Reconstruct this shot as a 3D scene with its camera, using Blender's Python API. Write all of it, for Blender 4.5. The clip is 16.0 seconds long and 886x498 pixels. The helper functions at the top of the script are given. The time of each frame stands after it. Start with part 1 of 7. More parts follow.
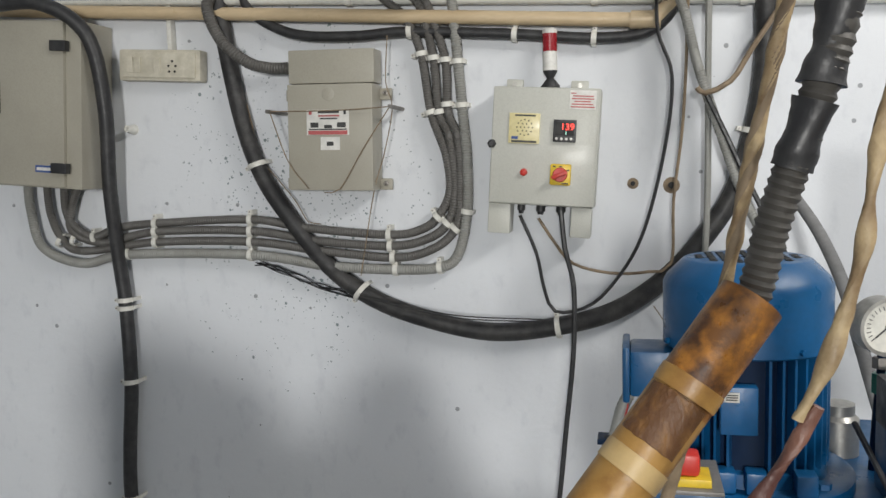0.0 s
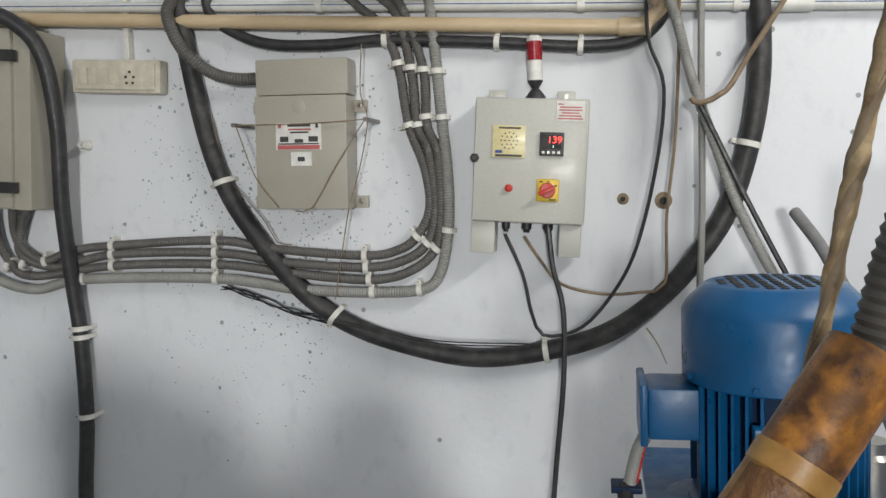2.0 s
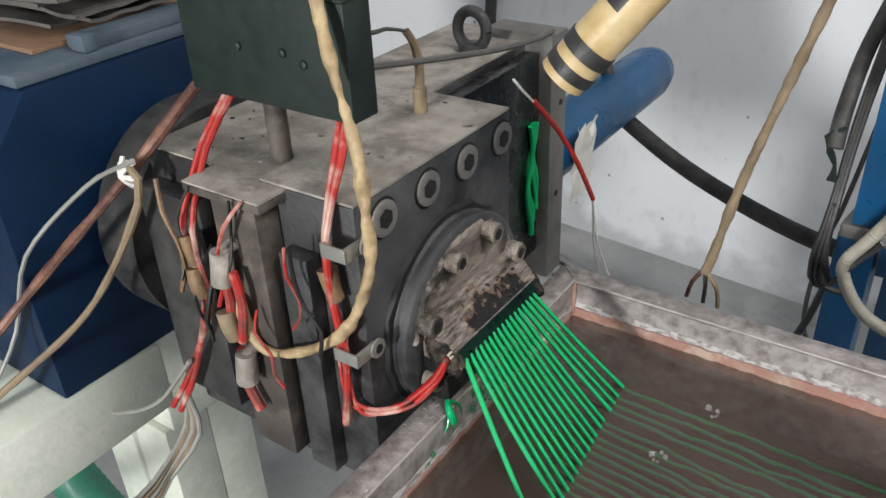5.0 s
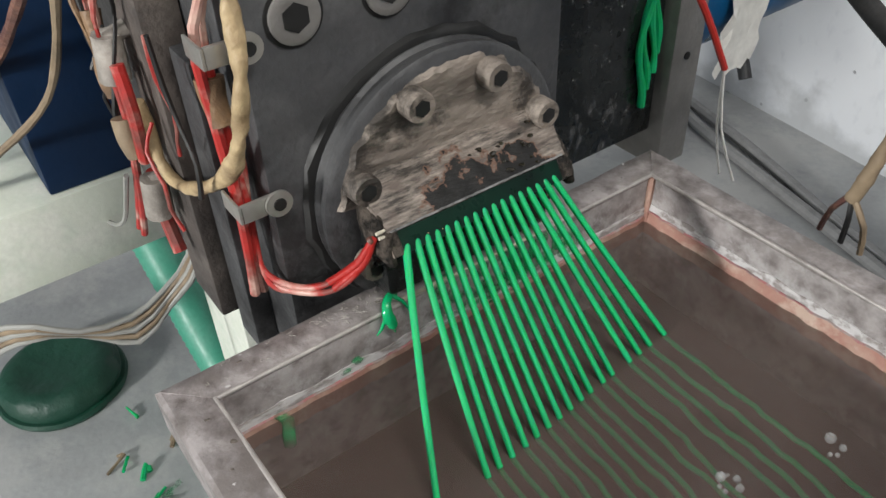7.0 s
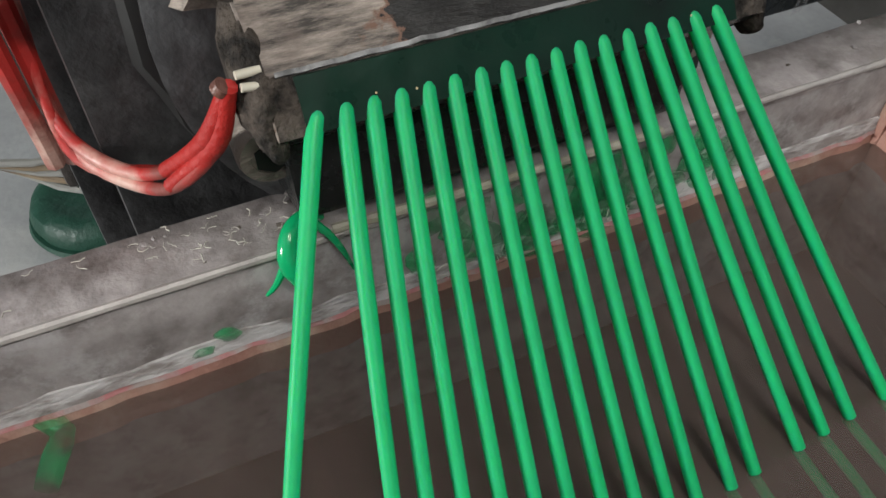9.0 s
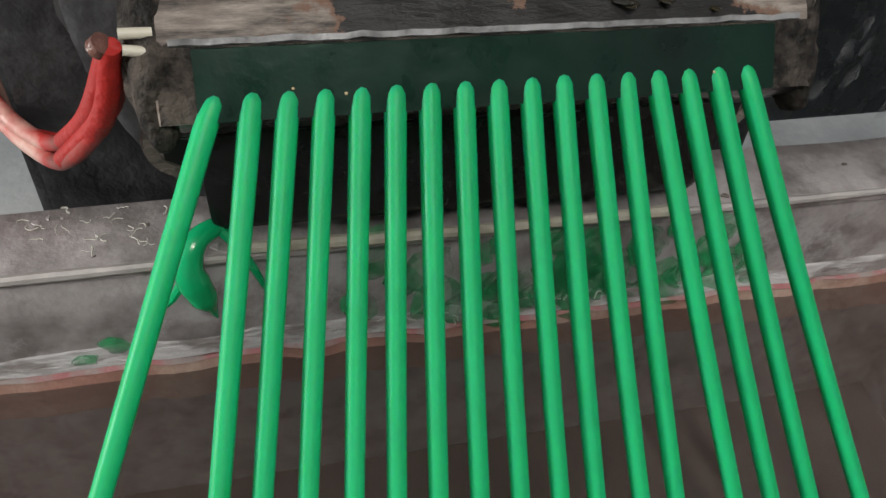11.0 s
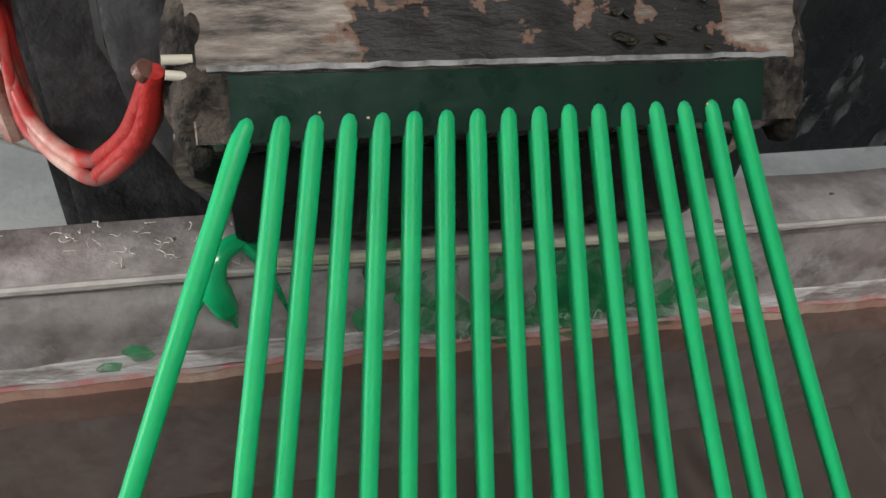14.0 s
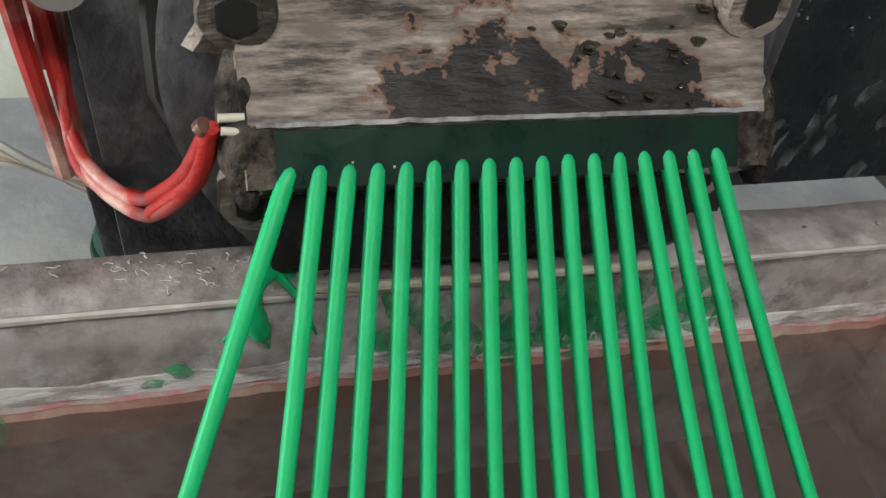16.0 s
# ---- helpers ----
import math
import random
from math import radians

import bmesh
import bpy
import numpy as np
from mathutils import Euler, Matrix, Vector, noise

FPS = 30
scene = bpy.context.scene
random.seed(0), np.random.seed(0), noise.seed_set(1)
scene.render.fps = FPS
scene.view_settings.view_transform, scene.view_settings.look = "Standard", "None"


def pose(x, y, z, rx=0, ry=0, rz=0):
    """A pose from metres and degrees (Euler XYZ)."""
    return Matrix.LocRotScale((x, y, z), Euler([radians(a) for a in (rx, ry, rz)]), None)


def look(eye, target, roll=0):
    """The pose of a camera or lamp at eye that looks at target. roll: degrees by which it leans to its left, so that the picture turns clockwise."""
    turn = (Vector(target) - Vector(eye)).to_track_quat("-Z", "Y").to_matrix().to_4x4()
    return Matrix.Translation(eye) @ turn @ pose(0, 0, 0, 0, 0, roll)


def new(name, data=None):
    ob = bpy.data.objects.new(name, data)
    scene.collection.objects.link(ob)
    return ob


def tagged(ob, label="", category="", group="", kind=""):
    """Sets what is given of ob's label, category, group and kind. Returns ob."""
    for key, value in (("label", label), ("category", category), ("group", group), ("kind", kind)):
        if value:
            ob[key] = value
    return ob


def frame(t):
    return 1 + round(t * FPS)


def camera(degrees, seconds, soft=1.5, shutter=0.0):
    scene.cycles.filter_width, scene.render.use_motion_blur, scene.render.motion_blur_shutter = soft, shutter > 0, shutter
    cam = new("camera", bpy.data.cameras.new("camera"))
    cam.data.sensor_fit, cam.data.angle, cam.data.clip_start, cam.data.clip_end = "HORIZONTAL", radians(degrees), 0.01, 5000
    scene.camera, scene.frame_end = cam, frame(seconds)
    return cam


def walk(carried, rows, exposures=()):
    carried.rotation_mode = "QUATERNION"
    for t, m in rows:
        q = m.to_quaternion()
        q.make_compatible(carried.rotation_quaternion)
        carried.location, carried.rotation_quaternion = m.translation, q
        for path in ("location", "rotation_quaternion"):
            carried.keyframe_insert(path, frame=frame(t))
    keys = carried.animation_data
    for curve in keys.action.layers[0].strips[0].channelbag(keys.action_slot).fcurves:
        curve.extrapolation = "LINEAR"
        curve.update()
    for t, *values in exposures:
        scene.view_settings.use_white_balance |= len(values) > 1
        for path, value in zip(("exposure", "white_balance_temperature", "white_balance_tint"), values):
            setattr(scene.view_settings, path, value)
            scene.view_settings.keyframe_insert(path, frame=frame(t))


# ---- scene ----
cam = camera(57.0, 16.0)
PATH = [
    (0, (0.204, 0.253, 1.608), (-0.255, 2.188, 1.396), -1.7),
    (0.5, (0.144, 0.337, 1.605), (-0.303, 2.28, 1.447), -1.4),
    (1, (0.138, 0.378, 1.611), (-0.285, 2.327, 1.468), -1.3),
    (1.5, (0.136, 0.372, 1.611), (-0.255, 2.328, 1.471), -1.4),
    (2, (0.146, 0.362, 1.612), (-0.231, 2.318, 1.432), -2.1),
    (2.5, (0.161, 0.343, 1.588), (-0.139, 2.293, 1.255), -2.3),
    (3, (0.244, 0.321, 1.559), (-0.121, 2.229, 1.081), -2.3),
    (3.5, (0.341, 0.263, 1.533), (-0.347, 2.027, 0.89), -2.8),
    (3.8, (0.362, 0.24, 1.516), (-0.474, 1.896, 0.769), -3.1),
    (4, (0.375, 0.222, 1.507), (-0.538, 1.809, 0.699), -3.4),
    (4.2, (0.384, 0.202, 1.498), (-0.593, 1.715, 0.63), -3.4),
    (4.4, (0.391, 0.170, 1.487), (-0.639, 1.621, 0.57), -3.4),
    (4.7, (0.405, 0.123, 1.471), (-0.681, 1.49, 0.494), -3.1),
    (6.8, (0.427, 0.363, 1.343), (-0.952, 1.141, 0.123), -2.3),
    (7, (0.406, 0.384, 1.329), (-0.957, 1.12, 0.064), -2.8),
    (7.5, (0.387, 0.443, 1.3), (-0.933, 1.05, -0.075), -4.3),
    (7.6, (0.387, 0.452, 1.287), (-0.948, 1.017, -0.091), -5.1),
    (8, (0.347, 0.473, 1.253), (-0.965, 0.96, -0.176), -5.5),
    (8.3, (0.3, 0.49, 1.217), (-0.992, 0.96, -0.236), -4.8),
    (8.5, (0.275, 0.504, 1.2), (-1.012, 0.958, -0.263), -4.0),
    (9, (0.224, 0.527, 1.152), (-1.054, 0.909, -0.339), -1.1),
    (9.5, (0.202, 0.56, 1.132), (-1.057, 0.821, -0.401), 0.2),
    (10, (0.199, 0.568, 1.121), (-1.101, 0.807, -0.381), 2.8),
    (12.5, (0.21, 0.563, 1.126), (-1.24, 0.813, -0.229), 6.1),
    (13, (0.21, 0.562, 1.126), (-1.234, 0.82, -0.234), 6.3),
    (13.5, (0.211, 0.561, 1.127), (-1.232, 0.813, -0.235), 6.2),
    (14, (0.214, 0.562, 1.129), (-1.232, 0.814, -0.23), 6.2),
    (14.5, (0.215, 0.562, 1.13), (-1.232, 0.812, -0.228), 6.3),
    (15, (0.216, 0.561, 1.13), (-1.24, 0.814, -0.218), 6.3),
    (15.5, (0.22, 0.561, 1.136), (-1.24, 0.817, -0.207), 6.6),
    (16, (0.23, 0.553, 1.149), (-1.243, 0.822, -0.177), 6.6),
]
walk(cam, [(t, look(eye, target, roll)) for t, eye, target, roll in PATH],
     exposures=((0, -0.44), (2.5, -0.40), (3.5, -0.2), (4.7, -0.02), (7, 0.05), (8, 0.0), (9, -0.06), (10, -0.10), (14.5, -0.06), (16, 0.02)))


# ---- light: two unseen area lamps, one behind and one high on the east side ----
world = bpy.data.worlds.new("workshop_sky")
scene.world = world
world.use_nodes = True
sky = world.node_tree.nodes.new("ShaderNodeTexSky")
sky.sky_type, sky.sun_disc, sky.sun_elevation, sky.sun_rotation = "NISHITA", False, radians(50), radians(160)
world.node_tree.links.new(sky.outputs[0], world.node_tree.nodes["Background"].inputs[0])
world.node_tree.nodes["Background"].inputs[1].default_value = 0.1


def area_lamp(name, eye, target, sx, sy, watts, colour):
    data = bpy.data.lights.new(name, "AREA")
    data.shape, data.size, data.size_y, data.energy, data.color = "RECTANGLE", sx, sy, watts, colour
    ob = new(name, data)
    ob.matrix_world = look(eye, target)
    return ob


# Both lamps are unseen; positions suit the cast shadows, the sources are assumed.
area_lamp("high_east_lamp", (1.4, 0.8, 2.75), (0.1, 1.4, 1.0), 1.1, 0.16, 37, (1.0, 0.97, 0.92))
area_lamp("rear_lamp", (0.75, -3.9, 1.8), (0.0, 1.3, 1.0), 0.45, 0.65, 212, (1.0, 0.99, 0.96))

FLOOR = 0.09
WALL = 2.22


# ---- materials ----
def ramp_mix(nt, fac, a, b):
    m = nt.nodes.new("ShaderNodeMix")
    m.data_type = "RGBA"
    nt.links.new(fac, m.inputs[0])
    for sock, val in ((m.inputs[6], a), (m.inputs[7], b)):
        if isinstance(val, tuple):
            sock.default_value = (*val, 1)
        else:
            nt.links.new(val, sock)
    return m.outputs[2]


def noise_fac(nt, scale, detail, lo, hi, stretch=(1, 1, 1), seed=0.0, rough=0.55):
    co = nt.nodes.new("ShaderNodeTexCoord")
    mp = nt.nodes.new("ShaderNodeMapping")
    mp.inputs["Scale"].default_value = stretch
    mp.inputs["Location"].default_value = (seed, seed * 1.7, seed * 0.6)
    nt.links.new(co.outputs["Object"], mp.inputs[0])
    n = nt.nodes.new("ShaderNodeTexNoise")
    n.inputs["Scale"].default_value, n.inputs["Detail"].default_value, n.inputs["Roughness"].default_value = scale, detail, rough
    nt.links.new(mp.outputs[0], n.inputs[0])
    r = nt.nodes.new("ShaderNodeMapRange")
    r.inputs[1].default_value, r.inputs[2].default_value = lo, hi
    nt.links.new(n.outputs[0], r.inputs[0])
    return r.outputs[0]


def spot_fac(nt, scale, size, seed=0.0):
    co = nt.nodes.new("ShaderNodeTexCoord")
    mp = nt.nodes.new("ShaderNodeMapping")
    mp.inputs["Location"].default_value = (seed, seed, seed)
    nt.links.new(co.outputs["Object"], mp.inputs[0])
    v = nt.nodes.new("ShaderNodeTexVoronoi")
    v.inputs["Scale"].default_value = scale
    nt.links.new(mp.outputs[0], v.inputs[0])
    w = nt.nodes.new("ShaderNodeMath")
    w.operation = "MULTIPLY"
    nt.links.new(v.outputs["Color"], w.inputs[0])
    w.inputs[1].default_value = size
    lt = nt.nodes.new("ShaderNodeMath")
    lt.operation = "LESS_THAN"
    nt.links.new(v.outputs["Distance"], lt.inputs[0])
    nt.links.new(w.outputs[0], lt.inputs[1])
    return lt.outputs[0]


def times(nt, a, b):
    m = nt.nodes.new("ShaderNodeMath")
    m.operation = "MULTIPLY"
    for sock, val in zip(m.inputs, (a, b)):
        if isinstance(val, float):
            sock.default_value = val
        else:
            nt.links.new(val, sock)
    return m.outputs[0]


def material(name, base, dark=None, rough=0.5, metal=0.0, coarse=12.0, fine=150.0, dirt=0.5, bump=0.15, stretch=(1, 1, 1), coat=0.0, grime=None, spread=(0.42, 0.68)):
    """Paint, metal or cloth with coarse wear, fine grain, a second stain colour and a little relief."""
    m = bpy.data.materials.new(name)
    m.use_nodes = True
    nt = m.node_tree
    bsdf = nt.nodes["Principled BSDF"]
    dark = dark or tuple(c * 0.6 for c in base)
    colour = ramp_mix(nt, times(nt, noise_fac(nt, coarse, 6, *spread, stretch), dirt), base, dark)
    colour = ramp_mix(nt, times(nt, noise_fac(nt, fine, 3, 0.4, 0.75, stretch, 3.1), 0.35), colour, tuple(c * 0.7 for c in base))
    if grime:
        colour = ramp_mix(nt, times(nt, noise_fac(nt, coarse * 0.45, 8, 0.5, 0.6, (1, 1, 1), 7.7, 0.7), 0.85), colour, grime)
    nt.links.new(colour, bsdf.inputs["Base Color"])
    bsdf.inputs["Metallic"].default_value = metal
    rr = nt.nodes.new("ShaderNodeMapRange")
    rr.inputs[3].default_value, rr.inputs[4].default_value = max(rough - 0.12, 0.03), min(rough + 0.15, 1)
    nt.links.new(noise_fac(nt, coarse * 3, 4, 0.3, 0.7, (1, 1, 1), 1.3), rr.inputs[0])
    nt.links.new(rr.outputs[0], bsdf.inputs["Roughness"])
    bsdf.inputs["Coat Weight"].default_value = coat
    if bump:
        b = nt.nodes.new("ShaderNodeBump")
        b.inputs["Strength"].default_value, b.inputs["Distance"].default_value = bump, 0.002
        nt.links.new(noise_fac(nt, fine, 5, 0.2, 0.8, stretch, 5.0), b.inputs["Height"])
        nt.links.new(b.outputs[0], bsdf.inputs["Normal"])
    return m


def glow(name, colour, strength):
    m = bpy.data.materials.new(name)
    m.use_nodes = True
    b = m.node_tree.nodes["Principled BSDF"]
    b.inputs["Base Color"].default_value = (*colour, 1)
    b.inputs["Emission Color"].default_value = (*colour, 1)
    b.inputs["Emission Strength"].default_value = strength
    return m


def wall_material():
    m = bpy.data.materials.new("limewashed_wall")
    m.use_nodes = True
    nt = m.node_tree
    bsdf = nt.nodes["Principled BSDF"]
    colour = ramp_mix(nt, times(nt, noise_fac(nt, 1.6, 7, 0.4, 0.75), 0.5), (0.71, 0.73, 0.76), (0.61, 0.63, 0.66))
    colour = ramp_mix(nt, times(nt, noise_fac(nt, 26, 5, 0.56, 0.72, (1, 1, 0.6), 4.0), 0.25), colour, (0.45, 0.47, 0.52))
    # dark green paint specks, thick in places
    place = nt.nodes.new("ShaderNodeNewGeometry")
    sub = nt.nodes.new("ShaderNodeVectorMath")
    sub.operation = "SUBTRACT"
    sub.inputs[1].default_value = (-0.64, WALL, 1.58)
    nt.links.new(place.outputs["Position"], sub.inputs[0])
    wide = nt.nodes.new("ShaderNodeVectorMath")
    wide.operation = "MULTIPLY"
    wide.inputs[1].default_value = (1.9, 0.0, 1.25)
    nt.links.new(sub.outputs[0], wide.inputs[0])
    far = nt.nodes.new("ShaderNodeVectorMath")
    far.operation = "LENGTH"
    nt.links.new(wide.outputs[0], far.inputs[0])
    near = nt.nodes.new("ShaderNodeMapRange")
    near.inputs[1].default_value, near.inputs[2].default_value, near.inputs[3].default_value, near.inputs[4].default_value = 0.12, 0.80, 0.85, 0.0
    nt.links.new(far.outputs["Value"], near.inputs[0])
    gate = nt.nodes.new("ShaderNodeMath")
    gate.operation = "LESS_THAN"
    nt.links.new(noise_fac(nt, 60, 2, 0.3, 0.75, (1, 1, 1), 8.3), gate.inputs[0])
    nt.links.new(near.outputs[0], gate.inputs[1])
    patch = times(nt, gate.outputs[0], noise_fac(nt, 7, 3, 0.40, 0.50, (1, 1, 0.8), 2.9))
    colour = ramp_mix(nt, times(nt, times(nt, spot_fac(nt, 44, 0.30), patch), 0.85), colour, (0.13, 0.18, 0.19))
    colour = ramp_mix(nt, times(nt, times(nt, spot_fac(nt, 95, 0.38, 3.0), patch), 0.8), colour, (0.15, 0.20, 0.21))
    colour = ramp_mix(nt, times(nt, spot_fac(nt, 11, 0.075, 1.0), 0.75), colour, (0.18, 0.19, 0.20))
    # scraped plaster low down by the floor
    geo = nt.nodes.new("ShaderNodeNewGeometry")
    sep = nt.nodes.new("ShaderNodeSeparateXYZ")
    nt.links.new(geo.outputs["Position"], sep.inputs[0])
    add = nt.nodes.new("ShaderNodeMath")
    add.operation = "ADD"
    nt.links.new(sep.outputs[2], add.inputs[0])
    nt.links.new(times(nt, noise_fac(nt, 9, 6, 0.3, 0.7, (1, 1, 1), 9.0), 0.16), add.inputs[1])
    low = nt.nodes.new("ShaderNodeMapRange")
    low.inputs[1].default_value, low.inputs[2].default_value, low.inputs[3].default_value, low.inputs[4].default_value = 0.30, 0.19, 0.0, 0.7
    nt.links.new(add.outputs[0], low.inputs[0])
    colour = ramp_mix(nt, low.outputs[0], colour, (0.38, 0.39, 0.40))
    nt.links.new(colour, bsdf.inputs["Base Color"])
    bsdf.inputs["Roughness"].default_value = 0.6
    b = nt.nodes.new("ShaderNodeBump")
    b.inputs["Strength"].default_value, b.inputs["Distance"].default_value = 0.25, 0.004
    nt.links.new(noise_fac(nt, 17, 10, 0.2, 0.8, (1, 1, 1), 5.0, 0.68), b.inputs["Height"])
    nt.links.new(b.outputs[0], bsdf.inputs["Normal"])
    return m


def water_material():
    m = bpy.data.materials.new("murky_water")
    m.use_nodes = True
    nt = m.node_tree
    bsdf = nt.nodes["Principled BSDF"]
    nt.links.new(ramp_mix(nt, noise_fac(nt, 9, 4, 0.4, 0.7), (0.105, 0.078, 0.068), (0.15, 0.115, 0.10)), bsdf.inputs["Base Color"])
    bsdf.inputs["Roughness"].default_value = 0.10
    bsdf.inputs["IOR"].default_value = 1.33
    bsdf.inputs["Alpha"].default_value = 0.60
    b = nt.nodes.new("ShaderNodeBump")
    b.inputs["Strength"].default_value, b.inputs["Distance"].default_value = 0.5, 0.012
    nt.links.new(noise_fac(nt, 20, 3, 0.2, 0.8, (0.5, 1.4, 1), 5.0), b.inputs["Height"])
    nt.links.new(b.outputs[0], bsdf.inputs["Normal"])
    return m


MAT_WALL = wall_material()
MAT_PLAIN = material("grey_plaster", (0.55, 0.57, 0.60), rough=0.8)
MAT_FLOOR = material("worn_concrete", (0.34, 0.35, 0.35), (0.22, 0.225, 0.225), rough=0.6, coarse=5.5, fine=70, bump=0.3, dirt=0.7, grime=(0.40, 0.40, 0.39))
MAT_BOX = material("light_grey_enamel", (0.52, 0.52, 0.47), (0.44, 0.44, 0.39), rough=0.42, coarse=5, fine=300, bump=0.04, dirt=0.4)
MAT_BEIGE = material("beige_enamel", (0.38, 0.36, 0.30), (0.31, 0.29, 0.24), rough=0.42, coarse=6, fine=300, bump=0.04, dirt=0.5)
MAT_IVORY = material("ivory_plastic", (0.62, 0.58, 0.48), (0.40, 0.37, 0.28), rough=0.45, coarse=30, dirt=0.6, bump=0.05)
MAT_CLIP = material("white_clip_plastic", (0.72, 0.71, 0.66), (0.5, 0.48, 0.42), rough=0.45, coarse=60, bump=0.03)
MAT_BLACK = material("black_rubber", (0.025, 0.025, 0.027), (0.06, 0.06, 0.06), rough=0.45, coarse=40, fine=300, bump=0.1, dirt=0.6)
MAT_DUSTBLACK = material("dusty_black_rubber", (0.020, 0.020, 0.021), (0.075, 0.072, 0.068), rough=0.55, coarse=25, fine=250, bump=0.15, dirt=0.7)
MAT_GREYCABLE = material("grey_cable", (0.22, 0.22, 0.22), (0.13, 0.13, 0.13), rough=0.6, coarse=30, bump=0.1)
MAT_CONDUIT = material("grey_conduit", (0.125, 0.12, 0.112), (0.07, 0.066, 0.06), rough=0.5, coarse=18, bump=0.05)
MAT_CONDUITLT = material("pale_conduit", (0.30, 0.30, 0.28), (0.18, 0.18, 0.16), rough=0.5, coarse=18, bump=0.05)
MAT_TANPIPE = material("cream_pipe", (0.60, 0.47, 0.30), (0.42, 0.31, 0.18), rough=0.38, coarse=14, fine=160, bump=0.05, stretch=(0.3, 1, 1))
MAT_WHITEPIPE = material("white_pipe", (0.70, 0.70, 0.66), (0.5, 0.5, 0.45), rough=0.35, coarse=14, bump=0.03)
MAT_BLUE = material("blue_machine_paint", (0.003, 0.080, 0.215), (0.004, 0.048, 0.115), rough=0.36, coarse=9, fine=120, bump=0.08, dirt=0.7)
MAT_BLUEDARK = material("dark_blue_paint", (0.003, 0.018, 0.055), (0.005, 0.014, 0.034), rough=0.5, coarse=7, fine=120, bump=0.08, dirt=0.7)
MAT_BLUETOP = material("dusty_blue_top", (0.09, 0.12, 0.15), (0.03, 0.06, 0.10), rough=0.7, coarse=14, fine=120, bump=0.15, dirt=0.9)
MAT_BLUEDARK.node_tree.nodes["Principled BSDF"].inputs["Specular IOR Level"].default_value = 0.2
MAT_GREYMETAL = material("dusty_steel", (0.24, 0.23, 0.22), (0.12, 0.115, 0.11), rough=0.55, metal=0.45, coarse=14, fine=220, bump=0.2, dirt=0.7)
MAT_DUSTTOP = material("dust_covered_steel", (0.40, 0.368, 0.33), (0.15, 0.135, 0.118), rough=0.75, metal=0.1, coarse=26, fine=200, bump=0.3, dirt=0.85, grime=(0.19, 0.17, 0.15))
MAT_BLACKSTEEL = material("blackened_steel", (0.056, 0.057, 0.060), (0.11, 0.11, 0.112), rough=0.48, metal=0.2, coarse=16, fine=200, bump=0.25, dirt=0.8, grime=(0.014, 0.014, 0.015))
MAT_BROWNSTEEL = material("brown_dusty_steel", (0.085, 0.07, 0.062), (0.028, 0.024, 0.022), rough=0.65, metal=0.1, coarse=22, fine=200, bump=0.3, dirt=0.85, grime=(0.14, 0.12, 0.105))
MAT_BURNT = material("burnt_scaled_steel", (0.31, 0.265, 0.225), (0.075, 0.062, 0.054), rough=0.58, metal=0.25, coarse=34, fine=260, bump=0.7, stretch=(1, 0.35, 1), dirt=0.95, grime=(0.016, 0.014, 0.013))
MAT_BOLT = material("bolt_steel", (0.28, 0.26, 0.24), (0.13, 0.12, 0.11), rough=0.45, metal=0.6, coarse=60, bump=0.15)
MAT_HOLE = material("deep_black", (0.008, 0.008, 0.008), rough=0.6, bump=0)
MAT_DARKGREEN = material("dark_green_paint", (0.005, 0.016, 0.012), (0.011, 0.02, 0.017), rough=0.55, coarse=14, bump=0.1, dirt=0.8)
MAT_GREENFILM = material("green_wet_steel", (0.002, 0.021, 0.012), (0.002, 0.006, 0.005), rough=0.33, metal=0.2, coarse=34, bump=0.08, dirt=0.9)
MAT_GREENFILM.node_tree.nodes["Principled BSDF"].inputs["Specular IOR Level"].default_value = 0.2
MAT_STRAND = material("green_polymer", (0.004, 0.40, 0.145), (0.003, 0.34, 0.12), rough=0.5, coarse=8, fine=80, bump=0.0, dirt=0.4)
for _name, _val in (("Subsurface Weight", 0.75), ("Subsurface Scale", 0.004), ("Subsurface Radius", (0.15, 1.0, 0.4))):
    MAT_STRAND.node_tree.nodes["Principled BSDF"].inputs[_name].default_value = _val
MAT_STRAND.node_tree.nodes["Principled BSDF"].inputs["Specular IOR Level"].default_value = 0.3
MAT_FRESH = material("fresh_glossy_polymer", (0.004, 0.36, 0.13), (0.003, 0.28, 0.10), rough=0.16, coarse=40, fine=120, bump=0.05, dirt=0.5)
MAT_GREENMESS = material("green_polymer_smear", (0.03, 0.40, 0.14), (0.03, 0.24, 0.10), rough=0.3, coarse=60, bump=0.3, dirt=0.9)
MAT_TANK = material("galvanised_steel", (0.40, 0.365, 0.36), (0.13, 0.112, 0.105), rough=0.42, metal=0.25, coarse=70, fine=300, bump=0.2, dirt=0.95, grime=(0.23, 0.205, 0.195), spread=(0.40, 0.68))
MAT_BEVEL = material("pale_rim_edge", (0.42, 0.39, 0.37), (0.22, 0.20, 0.19), rough=0.45, metal=0.2, coarse=60, fine=300, bump=0.15, dirt=0.8)
MAT_TANKIN = material("scaled_tank_wall", (0.36, 0.33, 0.325), (0.15, 0.13, 0.125), rough=0.5, metal=0.15, coarse=75, fine=420, bump=0.15, dirt=0.9, grime=(0.42, 0.40, 0.40), spread=(0.40, 0.66))
MAT_RUST = material("rusty_waterline", (0.37, 0.19, 0.15), (0.42, 0.29, 0.23), rough=0.7, coarse=40, fine=160, bump=0.5, dirt=0.9, grime=(0.50, 0.38, 0.31))
MAT_WATER = water_material()
